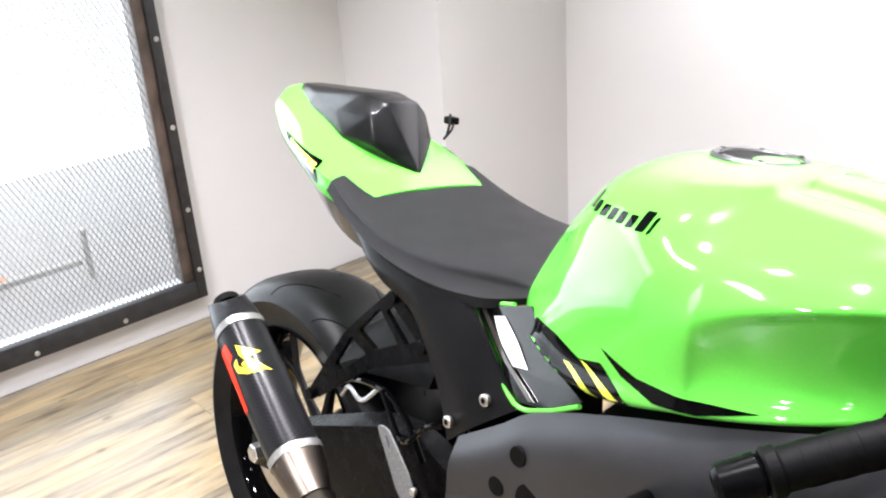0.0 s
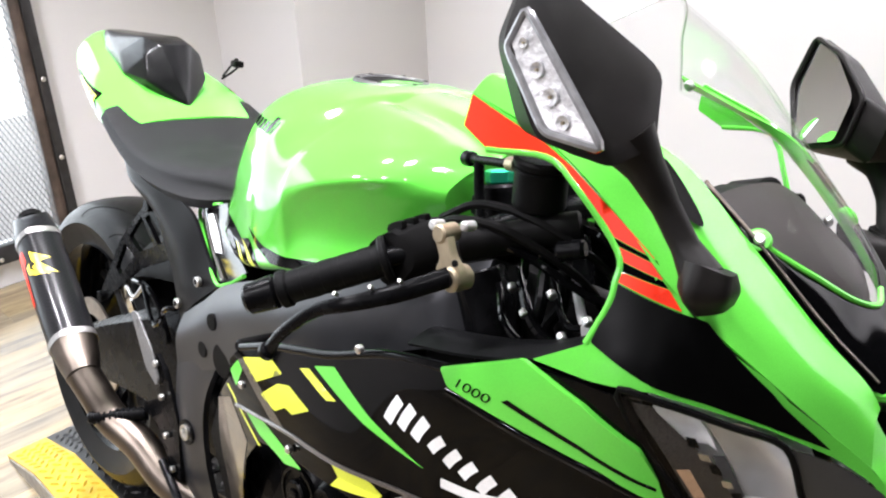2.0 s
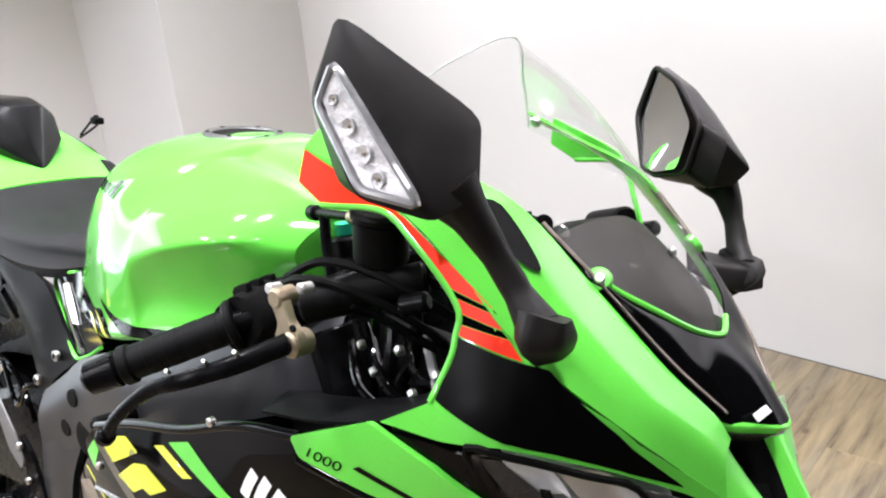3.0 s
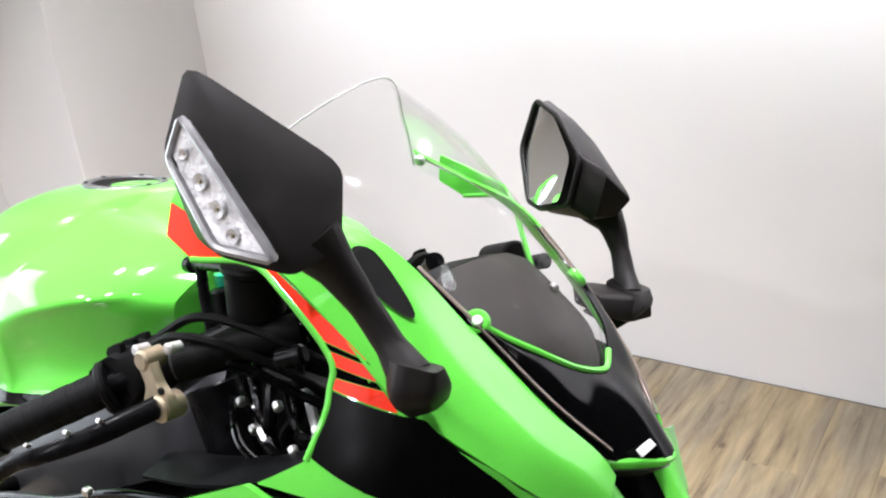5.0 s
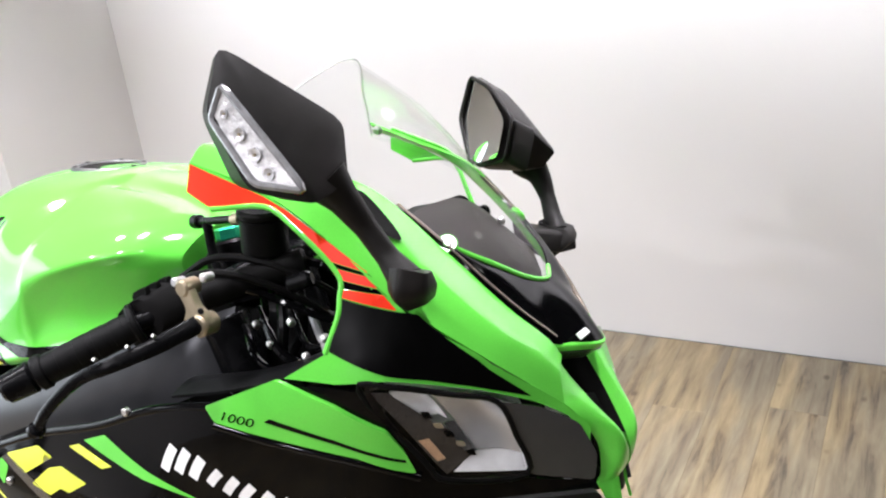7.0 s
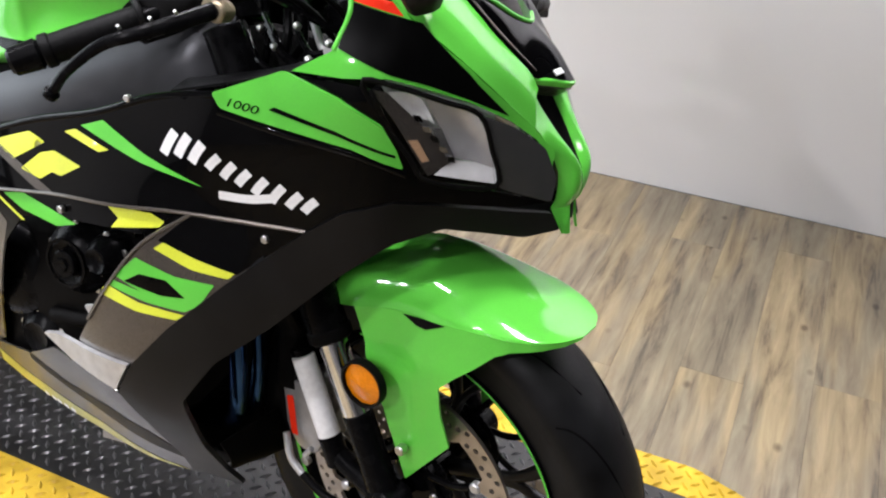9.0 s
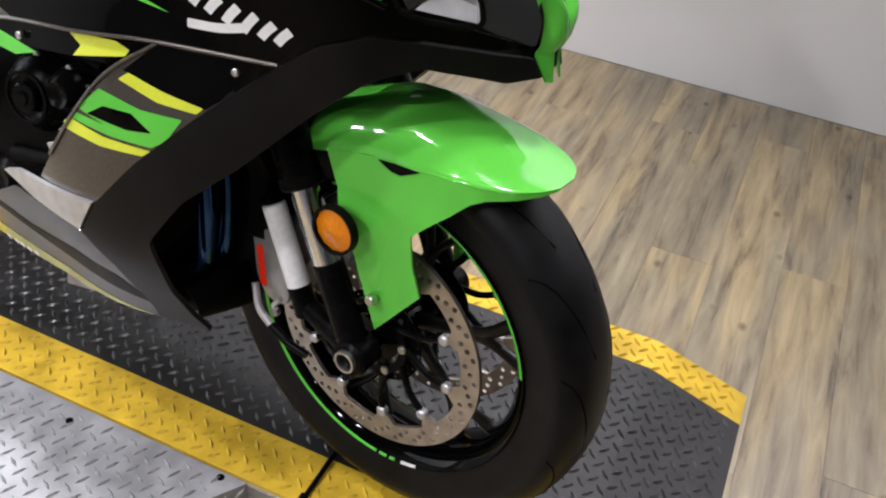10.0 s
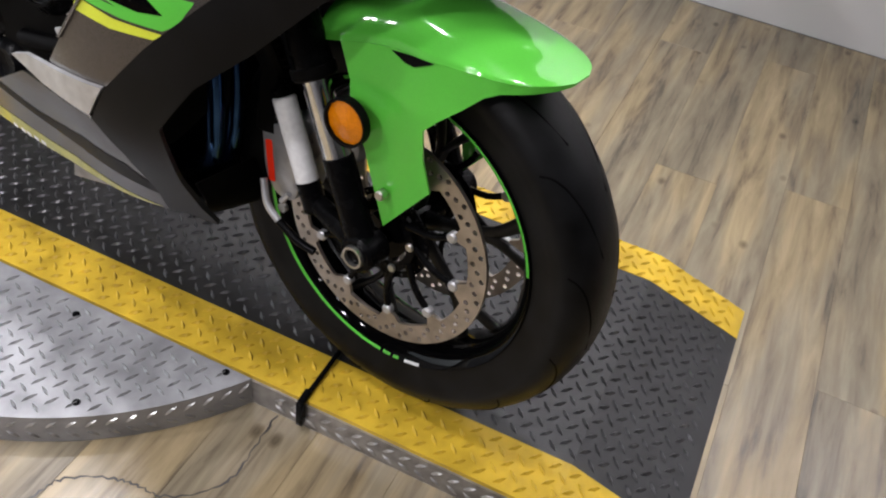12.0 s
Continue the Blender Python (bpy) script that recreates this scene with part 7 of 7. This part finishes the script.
part("belly_nose", sheet([[(-0.262, -0.176, 0.300), (-0.250, 0, 0.30), (-0.262, 0.176, 0.300)], [(-0.250, -0.165, 0.265), (-0.225, 0, 0.245), (-0.250, 0.165, 0.265)], [(-0.275, -0.160, 0.235), (-0.270, 0, 0.205), (-0.275, 0.160, 0.235)]], 5, 4, 0.003), BLACK_MATT, bike)
stand = part("side_stand", tube([(-0.66, 0.13, 0.30), (-0.68, 0.22, 0.18), (-0.70, 0.30, 0.062)], 0.011, 12, 4), DARK_STEEL, bike, "black side stand")
part("stand_foot", box((-0.73, 0.285, 0.052), (-0.67, 0.335, 0.064), 0.003), DARK_STEEL, stand)
part("belly_bracket", prism([(-0.475, 0.255), (-0.440, 0.29), (-0.405, 0.255), (-0.405, 0.235), (-0.475, 0.225)], 0.02, 0.002, "y", -0.175), BRUSHED_EDGE, bike, "small bare steel bracket under the belly")
part("horn_bracket", box((-0.19, 0.05, 0.33), (-0.13, 0.11, 0.38), 0.008), BLACK_MATT, bike)


# ---- wheels
def drilled_disc(r0, r1, thick, rows, hole, segments, lobes):
    """A flat ring with real drilled holes, turned to face along y."""
    n = 96
    outer = [(r1 * math.cos(2 * math.pi * k / n), r1 * math.sin(2 * math.pi * k / n)) for k in range(n)]
    inner_ring = []
    for k in range(n):
        a = 2 * math.pi * k / n
        d = ((a * lobes / (2 * math.pi)) % 1.0)
        d = min(d, 1 - d)
        inner_ring.append(((r0 - (0.013 if d < 0.13 else 0)) * math.cos(a), (r0 - (0.013 if d < 0.13 else 0)) * math.sin(a)))
    holes = []
    for row, (rr, off) in enumerate(rows):
        for k in range(segments):
            a = 2 * math.pi * (k + off) / segments
            holes.append([(rr * math.cos(a) + hole * math.cos(b), rr * math.sin(a) + hole * math.sin(b)) for b in [2 * math.pi * q / 8 for q in range(8)]])
    v, faces = flat_fill(outer, 0.013, [inner_ring] + holes)
    bm = bmesh.new()
    low = [bm.verts.new((p.x, -thick / 2, p.y)) for p in v]
    high = [bm.verts.new((p.x, thick / 2, p.y)) for p in v]
    seen = {}
    for f in faces:
        bm.faces.new([low[k] for k in f])
        bm.faces.new([high[k] for k in reversed(f)])
        for a, b in zip(f, list(f[1:]) + [f[0]]):
            seen[(a, b)] = True
    for a, b in seen:
        if (b, a) not in seen:
            bm.faces.new((low[a], low[b], high[b], high[a]))
    return bm


def swept_arc(profile, a0, a1):
    """A closed profile of (radius, along) swept round the y axis from one angle to another, in degrees."""
    bm = bmesh.new()
    n = max(2, int((a1 - a0) / 3))
    rings = []
    for k in range(n + 1):
        a = radians(a0 + (a1 - a0) * k / n)
        rings.append([bm.verts.new((r * math.cos(a), y, r * math.sin(a))) for r, y in profile])
    for p, q in zip(rings, rings[1:]):
        for j in range(len(profile)):
            i = (j + 1) % len(profile)
            bm.faces.new((p[j], p[i], q[i], q[j]))
    bm.faces.new(rings[0])
    bm.faces.new(rings[-1])
    return bm


def wheel(name, m, tyre_r, tyre_w, rim_r, rim_w, spokes, label, striped=True):
    w = part(name, turned([(rim_r - 0.018, -rim_w * 0.55), (rim_r - 0.004, -rim_w * 0.92), (rim_r + 0.004, -rim_w), (rim_r + 0.006, -rim_w * 0.94), (rim_r - 0.003, -rim_w * 0.7), (rim_r - 0.012, 0), (rim_r - 0.003, rim_w * 0.7), (rim_r + 0.006, rim_w * 0.94), (rim_r + 0.004, rim_w), (rim_r - 0.004, rim_w * 0.92), (rim_r - 0.018, rim_w * 0.55), (rim_r - 0.022, 0)], 96, None, True), BLACK_GLOSS, bike, label)
    w.matrix_basis = m
    prof = []
    for k in range(25):
        a = -1 + 2 * k / 24
        crown = (1 - abs(a) ** 2.3)
        prof.append((rim_r + 0.004 + (tyre_r - rim_r - 0.004) * (crown ** 0.62), tyre_w * math.sin(a * math.pi / 2) if abs(a) < 0.85 else tyre_w * math.copysign(1, a) * (math.sin(0.85 * math.pi / 2) - (abs(a) - 0.85) * 1.3)))
    prof = [(rim_r + 0.003, -rim_w * 0.93)] + prof[1:-1] + [(rim_r + 0.003, rim_w * 0.93)]
    part("tyre", turned(prof, 120), RUBBER, w, "black road tyre with worn sheen")
    # tread grooves: short slanting dark tubes, the grooves' shade put into their colour
    for k in range(13):
        a = 2 * math.pi * k / 13
        for sg in (-1, 1):
            pts = []
            for t in range(5):
                f = t / 4
                lat = 0.18 + 0.55 * f
                i = int((0.5 + 0.5 * sg * lat) * 24)
                fr = (0.5 + 0.5 * sg * lat) * 24 - i
                r = prof[i][0] * (1 - fr) + prof[min(i + 1, len(prof) - 1)][0] * fr
                y = prof[i][1] * (1 - fr) + prof[min(i + 1, len(prof) - 1)][1] * fr
                b = a + sg * 0.12 + 0.42 * f + 0.10 * math.sin(3 * f)
                pts.append(((r - 0.0003) * math.cos(b), y, (r - 0.0003) * math.sin(b)))
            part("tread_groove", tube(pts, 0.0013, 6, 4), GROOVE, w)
    for sg in (-1, 1) if striped else ():
        ring_line = [(rim_r - 0.0002, sg * (rim_w * 0.975)), (rim_r + 0.0034, sg * (rim_w + 0.0012)), (rim_r + 0.0024, sg * (rim_w + 0.0016)), (rim_r - 0.0012, sg * (rim_w * 0.975 + 0.0008))]
        for a0, a1, mat, note in ((14, 118, GREEN, "green rim stripe"), (168, 274, GREEN, "green rim stripe"), (275.5, 279, GREEN, "green rim stripe"), (280.5, 283, GREEN, "green rim stripe"), (286, 293, WHITE_STICKER, "small white mark on the rim")):
            part("rim_stripe", swept_arc(ring_line, a0, a1), mat, w, note)
    part("hub", turned([(0.012, -0.062), (0.034, -0.060), (0.036, -0.045), (0.028, -0.030), (0.028, 0.030), (0.036, 0.045), (0.034, 0.060), (0.012, 0.062)], 32), BLACK_GLOSS, w)
    for k in range(spokes):
        a = 2 * math.pi * k / spokes + 0.3
        stem = Vector((math.cos(a), 0, math.sin(a)))
        part("spoke_root", tube([stem * 0.028, stem * 0.060, stem * 0.095], 0.0085, 10, 3, flat=1.5, taper=(1.2, 0.9, 0.8)), SPOKE_BLACK, w)
        for d in (-0.20, 0.20):
            tip = Vector((math.cos(a + d), 0, math.sin(a + d))) * (rim_r - 0.012)
            part("spoke", tube([stem * 0.088, stem * 0.125 + (tip - stem * 0.125) * 0.18, tip], 0.0058, 10, 4, flat=1.7, taper=(1.0, 0.85, 1.25)), SPOKE_BLACK, w)
    return w


SPOKE_BLACK = material("satin_black_wheel_paint", (0.003, 0.003, 0.0032), 0.3, spec=0.3, noise_scale=60, noise_amount=0.2)
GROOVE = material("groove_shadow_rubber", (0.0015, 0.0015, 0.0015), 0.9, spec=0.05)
DISC_STEEL = material("worn_brake_disc_steel", (0.46, 0.41, 0.36), 0.36, metal=0.95, noise_scale=40, noise_amount=0.2, bump=0.06)
front = wheel("front_wheel", STEER, 0.300, 0.060, 0.214, 0.052, 6, "gloss black front wheel with green stripe")
disc_bm = drilled_disc(0.137, 0.165, 0.0055, ((0.1578, 0.0), (0.151, 0.34), (0.1442, 0.68)), 0.0040, 28, 10)
disc_mesh = ribbon_mesh(disc_bm, "brake_disc")
disc_mesh.materials.append(DISC_STEEL)
for y in (-0.064, 0.064):
    disc = new("brake_disc", disc_mesh)
    disc.parent = front
    disc.matrix_basis = pose(0, y, 0, 0, 6, 0)
    tagged(disc, "drilled steel brake disc")
    s = 1 if y > 0 else -1
    part("disc_carrier", turned([(0.040, y - 0.003), (0.052, y - 0.003), (0.052, y + 0.003), (0.040, y + 0.003)], 40, None, True), DARK_STEEL, front)
    for k in range(10):
        a = 2 * math.pi * k / 10 + radians(-6)
        d = Vector((math.cos(a), 0, math.sin(a)))
        e = Vector((math.cos(a + 0.30), 0, math.sin(a + 0.30)))
        part("carrier_arm", tube([e * 0.050 + Vector((0, y, 0)), d * 0.085 + Vector((0, y, 0)), d * 0.119 + Vector((0, y, 0))], 0.0048, 8, 3), DARK_STEEL, front)
        part("disc_bobbin", rod(d * 0.119 + Vector((0, y - 0.006, 0)), d * 0.119 + Vector((0, y + 0.006, 0)), 0.0076, 16, bevel=0.002), ALU, front)
    part("sensor_ring", drilled_disc(0.058, 0.068, 0.002, ((0.063, 0.0),), 0.0022, 30, 1) if s < 0 else turned([(0.058, y * 0.86), (0.068, y * 0.86), (0.068, y * 0.86 + 0.002), (0.058, y * 0.86 + 0.002)], 48, None, True), DARK_STEEL, front, "slotted black speed sensor ring").location.y = y * 0.86 if s < 0 else 0
    for k in range(5):
        a = 2 * math.pi * k / 5 + 0.2
        d = Vector((math.cos(a), 0, math.sin(a))) * 0.046
        part("disc_bolt", rod(d + Vector((0, y, 0)), d + Vector((0, y + s * 0.007, 0)), 0.0062, 10, bevel=0.0015), STEEL, front)
rear = wheel("rear_wheel", pose(-1.425, 0.0, 0.310), 0.310, 0.095, 0.216, 0.078, 6, "gloss black rear wheel", False)
part("rear_disc", turned([(0.075, -0.088), (0.110, -0.088), (0.110, -0.083), (0.075, -0.083)], 48, None, True), DISC_STEEL, rear)
part("axle_nut", rod((0, -0.150, 0), (0, -0.120, 0), 0.018, 6, bevel=0.002), STEEL, rear)


# ---- fork, mudguard and brakes, turned with the front wheel
def steered(ob):
    ob.matrix_basis = STEER
    return ob


F0 = lambda z, y: Vector((-0.5 * z - 0.002, y, z))
for s in (-1, 1):
    y = s * 0.103
    leg = steered(part("fork_leg", rod(F0(0.005, y), F0(0.118, y), 0.0205, 24, bevel=0.004), DARK_STEEL, bike, "black fork leg foot"))
    part("chrome_tube", rod(F0(0.112, y), F0(0.228, y), 0.0185, 28), CHROME, leg, "chrome fork tube")
    part("fork_seal", rod(F0(0.206, y), F0(0.222, y), 0.0285, 24, bevel=0.003), BLACK_MATT, leg)
    part("outer_tube", rod(F0(0.215, y), F0(0.560, y), 0.0265, 24, bevel=0.002), DARK_STEEL, leg, "black outer fork tube")
    part("axle_clamp", rod(Vector((0, y - 0.022, 0)), Vector((0, y + 0.022, 0)), 0.0265, 28, bevel=0.004), DARK_STEEL, leg)
    for dz in (-0.018, 0.016):
        part("pinch_bolt", rod(Vector((-0.028, y, dz - 0.012)), Vector((-0.034, y, dz - 0.012)), 0.0055, 10), STEEL, leg)
    part("axle_end", turned([(0.0, 0.012), (0.0115, 0.012), (0.0125, -0.001), (0.0155, -0.001), (0.0162, 0.003), (0.0162, 0.012)], 28, Matrix.Translation((0, y + s * 0.027, 0)) @ pose(0, 0, 0, 0, 0, 0 if s < 0 else 180)), STEEL, leg, "polished axle end")
    canister = part("damper_canister", rod(Vector((-0.168, y * 0.86, 0.148)), Vector((-0.112, y * 0.90, 0.040)), 0.0158, 28, bevel=0.004), material("bead_blasted_aluminium", (0.90, 0.90, 0.90), 0.45, metal=0.0, noise_scale=150, noise_amount=0.06) if s < 0 else ALU, leg, "silver external damper canister")
    part("canister_foot", rod(Vector((-0.114, y * 0.90, 0.044)), Vector((-0.092, y * 0.92, 0.004)), 0.0165, 20, bevel=0.003), DARK_STEEL, leg)
    part("canister_bridge", tube([(-0.098, y * 0.9, 0.018), (-0.06, y * 0.95, 0.010), (-0.02, y, 0.004)], 0.015, 12, 4), DARK_STEEL, leg)
    part("canister_cap", rod(Vector((-0.172, y * 0.86, 0.156)), Vector((-0.167, y * 0.86, 0.146)), 0.0150, 20, bevel=0.002), DARK_STEEL, leg)
    cal = steered(part("brake_caliper", prism(rounded([(-0.200, 0.095), (-0.158, 0.105), (-0.140, 0.070), (-0.128, 0.022), (-0.134, -0.006), (-0.168, -0.010), (-0.190, 0.018)], 0.014), 0.058, 0.008, "y", s * 0.064 - 0.029, 2), material("caliper_grey", (0.42, 0.42, 0.43), 0.35, metal=0.7, noise_scale=60, noise_amount=0.1), bike, "grey radial brake caliper"))
    part("caliper_mark", prism(rounded([(-0.192, 0.070), (-0.180, 0.074), (-0.170, 0.010), (-0.182, 0.008)], 0.003), 0.001, 0, "y", s * 0.064 + s * 0.0295), RED, cal, "red maker's mark")
    part("caliper_bolt", rod(Vector((-0.150, s * 0.094, -0.020)), Vector((-0.150, s * 0.101, -0.020)), 0.007, 12), STEEL, cal)
    part("hose_union", tube([(-0.165, s * 0.075, 0.100), (-0.175, s * 0.075, 0.14), (-0.20, s * 0.06, 0.22), (-0.24, s * 0.04, 0.33)], 0.0045, 8, 5), BLACK_MATT, cal)
    part("lower_stay", tube([(-0.186, s * 0.100, 0.012), (-0.170, s * 0.108, -0.018), (-0.148, s * 0.108, -0.036)], 0.0055, 10, 4), ALU, cal, "bare alloy prong")
    part("lower_stay", tube([(-0.147, s * 0.108, -0.037), (-0.115, s * 0.106, -0.052), (-0.085, s * 0.102, -0.058)], 0.0062, 10, 4), DARK_STEEL, cal, "black lower stay")
    part("upper_prong", tube([(-0.140, s * 0.112, 0.004), (-0.128, s * 0.112, 0.022)], 0.0042, 10, 2), ALU, cal, "bare alloy prong")


GUARD = ((-0.125, 0.085, 0.243, 0.295), (-0.074, 0.1, 0.266, 0.316), (-0.04, 0.095, 0.276, 0.324), (-0.007, 0.091, 0.283, 0.328), (0.045, 0.09, 0.288, 0.323), (0.09, 0.086, 0.293, 0.315), (0.1249, 0.077, 0.294, 0.308), (0.156, 0.060, 0.296, 0.303), (0.1771, 0.038, 0.298, 0.300), (0.187, 0.015, 0.298, 0.298))
guard_rows = [[(x, -h, zr), (x, -h * 0.93, zr + (zc - zr) * 0.30), (x, -h * 0.62, zr + (zc - zr) * 0.78), (x, 0, zc), (x, h * 0.62, zr + (zc - zr) * 0.78), (x, h * 0.93, zr + (zc - zr) * 0.30), (x, h, zr)] for x, h, zr, zc in GUARD]
guard = steered(part("front_mudguard", sheet(guard_rows, 7, 8, 0.003), GREEN, bike, "gloss lime green front mudguard"))


def ridge_at(x):
    """Half-width and height of the guard's side crease."""
    for a, b in zip(GUARD, GUARD[1:]):
        if x <= b[0]:
            t = max(0.0, (x - a[0]) / (b[0] - a[0]))
            return a[1] + (b[1] - a[1]) * t, a[2] + (b[2] - a[2]) * t
    return GUARD[-1][1], GUARD[-1][2]


def guard_width(x, z):
    h, zr = ridge_at(x)
    d = max(0.0, zr - z)
    step = min(max((zr - 0.040 - 0.35 * (x + 0.074) - z) / 0.010, 0.0), 1.0) if x < 0.02 else 0.0
    leg = min(d / 0.06, 1.0) * 0.008
    fade = min(max((0.02 - x) / 0.03, 0.0), 1.0)
    return h + leg + step * 0.006 * fade - 0.05 * max(0.0, d - 0.10)


SIDE = [(x, zr) for x, h, zr, zc in GUARD[1:]] + [(0.186, 0.294), (0.160, 0.287), (0.130, 0.280), (0.115, 0.271), (0.096, 0.250), (0.072, 0.226), (0.054, 0.205), (0.060, 0.165), (0.074, 0.124), (0.015, 0.041), (-0.018, 0.145), (-0.048, 0.218)]
for left in (False, True):
    part("guard_side", skin(SIDE, 0.0, 0.003, 0.008, left, (), guard_width), GREEN, guard, "lime green mudguard side and leg")
    s = 1 if left else -1
    part("leg_screw", rod(Vector((0.014, s * 0.098, 0.096)), Vector((0.014, s * 0.1105, 0.096)), 0.0068, 14, bevel=0.0015), STEEL, guard)
    part("vent", skin(rounded([(-0.007, 0.2805), (0.018, 0.2845), (0.051, 0.2870), (0.027, 0.2735), (0.014, 0.2735)], 0.0015), 0.0012, 0.001, 0.006, left, (), guard_width), BLACK_MATT, guard, "black vent slot")
    part("side_reflector", turned([(0, 0.0105), (0.0279, 0.0035), (0.0282, 0.0)], 12, Matrix.Translation((-0.030, s * 0.128, 0.190)) @ pose(0, 0, 0, 0, 0, 180 if s < 0 else 0)), ORANGE_LENS, guard, "round amber side reflector", smooth=False)
    part("reflector_rim", turned([(0.0280, 0.0015), (0.0310, 0.0015), (0.0310, -0.010), (0.0280, -0.010)], 36, Matrix.Translation((-0.030, s * 0.126, 0.190)), True), BLACK_MATT, guard)
part("lower_yoke", prism(rounded([(-0.31, -0.13), (-0.25, -0.13), (-0.22, -0.04), (-0.22, 0.04), (-0.25, 0.13), (-0.31, 0.13)], 0.02), 0.03, 0.004, "z", 0.745), DARK_STEEL, bike, "black lower yoke")


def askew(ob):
    """Shears one body part towards the near side, to fit the camera's view: nothing at the near skin, all at the far
    one.
    """
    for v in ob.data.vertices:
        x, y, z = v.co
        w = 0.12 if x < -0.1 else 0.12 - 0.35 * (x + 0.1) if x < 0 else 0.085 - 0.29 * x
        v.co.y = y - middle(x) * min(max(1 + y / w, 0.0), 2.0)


def tuck_far(ob):
    """Draws the far lamp in behind the far flank of the cowl, out of the camera's sight."""
    for v in ob.data.vertices:
        if v.co.y > 0:
            k = tucked(min(v.co.x, 0.05), max(v.co.z, 0.80))
            v.co.y -= 0.060 * k
            v.co.z -= 0.060 * k


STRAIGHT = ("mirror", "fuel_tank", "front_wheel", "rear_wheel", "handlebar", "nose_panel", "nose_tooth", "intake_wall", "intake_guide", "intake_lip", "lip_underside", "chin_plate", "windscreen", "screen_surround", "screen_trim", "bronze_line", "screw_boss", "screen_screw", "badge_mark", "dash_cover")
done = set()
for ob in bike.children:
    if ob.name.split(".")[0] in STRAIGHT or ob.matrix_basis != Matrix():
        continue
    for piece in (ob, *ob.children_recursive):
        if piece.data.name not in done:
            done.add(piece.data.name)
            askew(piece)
            if ob.name.startswith("headlight"):
                tuck_far(piece)


# ---------------------------------------------------------------- floor planks, each a piece of its own
PW, PL = 0.142, 1.22
plank_mesh = ribbon_mesh(box((0.0002, 0.0002, -0.0035), (PW - 0.0002, PL - 0.0002, 0.0), 0.0004, 1), "plank")
plank_mesh.materials.append(PLANK)
count = 0
i = 0
x = WALL_X + 0.005
while x < 3.19:
    start = -4.2 + ((i * 0.53) % 1.0) * PL - PL
    y = start
    while y < WALL_Y - 0.02:
        lo, hi = y, y + PL
        if hi > -4.19:
            lo = max(lo, -4.196)
            hi = min(hi, WALL_Y - 0.004)
            if hi - lo > PL - 0.01:
                ob = new("plank", plank_mesh)
            else:
                short = ribbon_mesh(box((0.0002, 0.0002, -0.0035), (PW - 0.0002, hi - lo - 0.0002, 0.0), 0.0004, 1), "plank")
                short.materials.append(PLANK)
                ob = new("plank", short)
            ob.location = (x, lo, FLOOR)
            ob.parent = floor
            count += 1
        y += PL
    x += PW
    i += 1
# a wandering dark stain in the wood by the turntable
STAIN = ((-0.325, -0.476), (-0.319, -0.444), (-0.309, -0.422), (-0.275, -0.397), (-0.243, -0.384), (-0.223, -0.380), (-0.201, -0.377), (-0.171, -0.376), (-0.131, -0.351), (-0.100, -0.303), (-0.101, -0.241), (-0.104, -0.175))
line = [p + Vector((0.0022 * math.sin(k * 2.3), 0.0022 * math.sin(k * 1.9 + 1), 0)) for k, p in enumerate(spline([(p[0], p[1], 0) for p in STAIN], 6))]
bm = bmesh.new()
rim_a, rim_b = [], []
for k, p in enumerate(line):
    d = (line[min(k + 1, len(line) - 1)] - line[max(k - 1, 0)]).normalized()
    w = 0.0005 + 0.0005 * (1 + math.sin(k * 1.7)) + 0.0005 * (1 + math.sin(k * 0.61))
    rim_a.append(bm.verts.new((p.x - d.y * w, p.y + d.x * w, FLOOR + 0.0004)))
    rim_b.append(bm.verts.new((p.x + d.y * w, p.y - d.x * w, FLOOR + 0.0004)))
for k in range(len(line) - 1):
    bm.faces.new((rim_a[k], rim_a[k + 1], rim_b[k + 1], rim_b[k]))
part("stain", bm, material("dark_stain", (0.030, 0.024, 0.018), 0.5, noise_scale=60, noise_amount=0.5), floor, smooth=False)
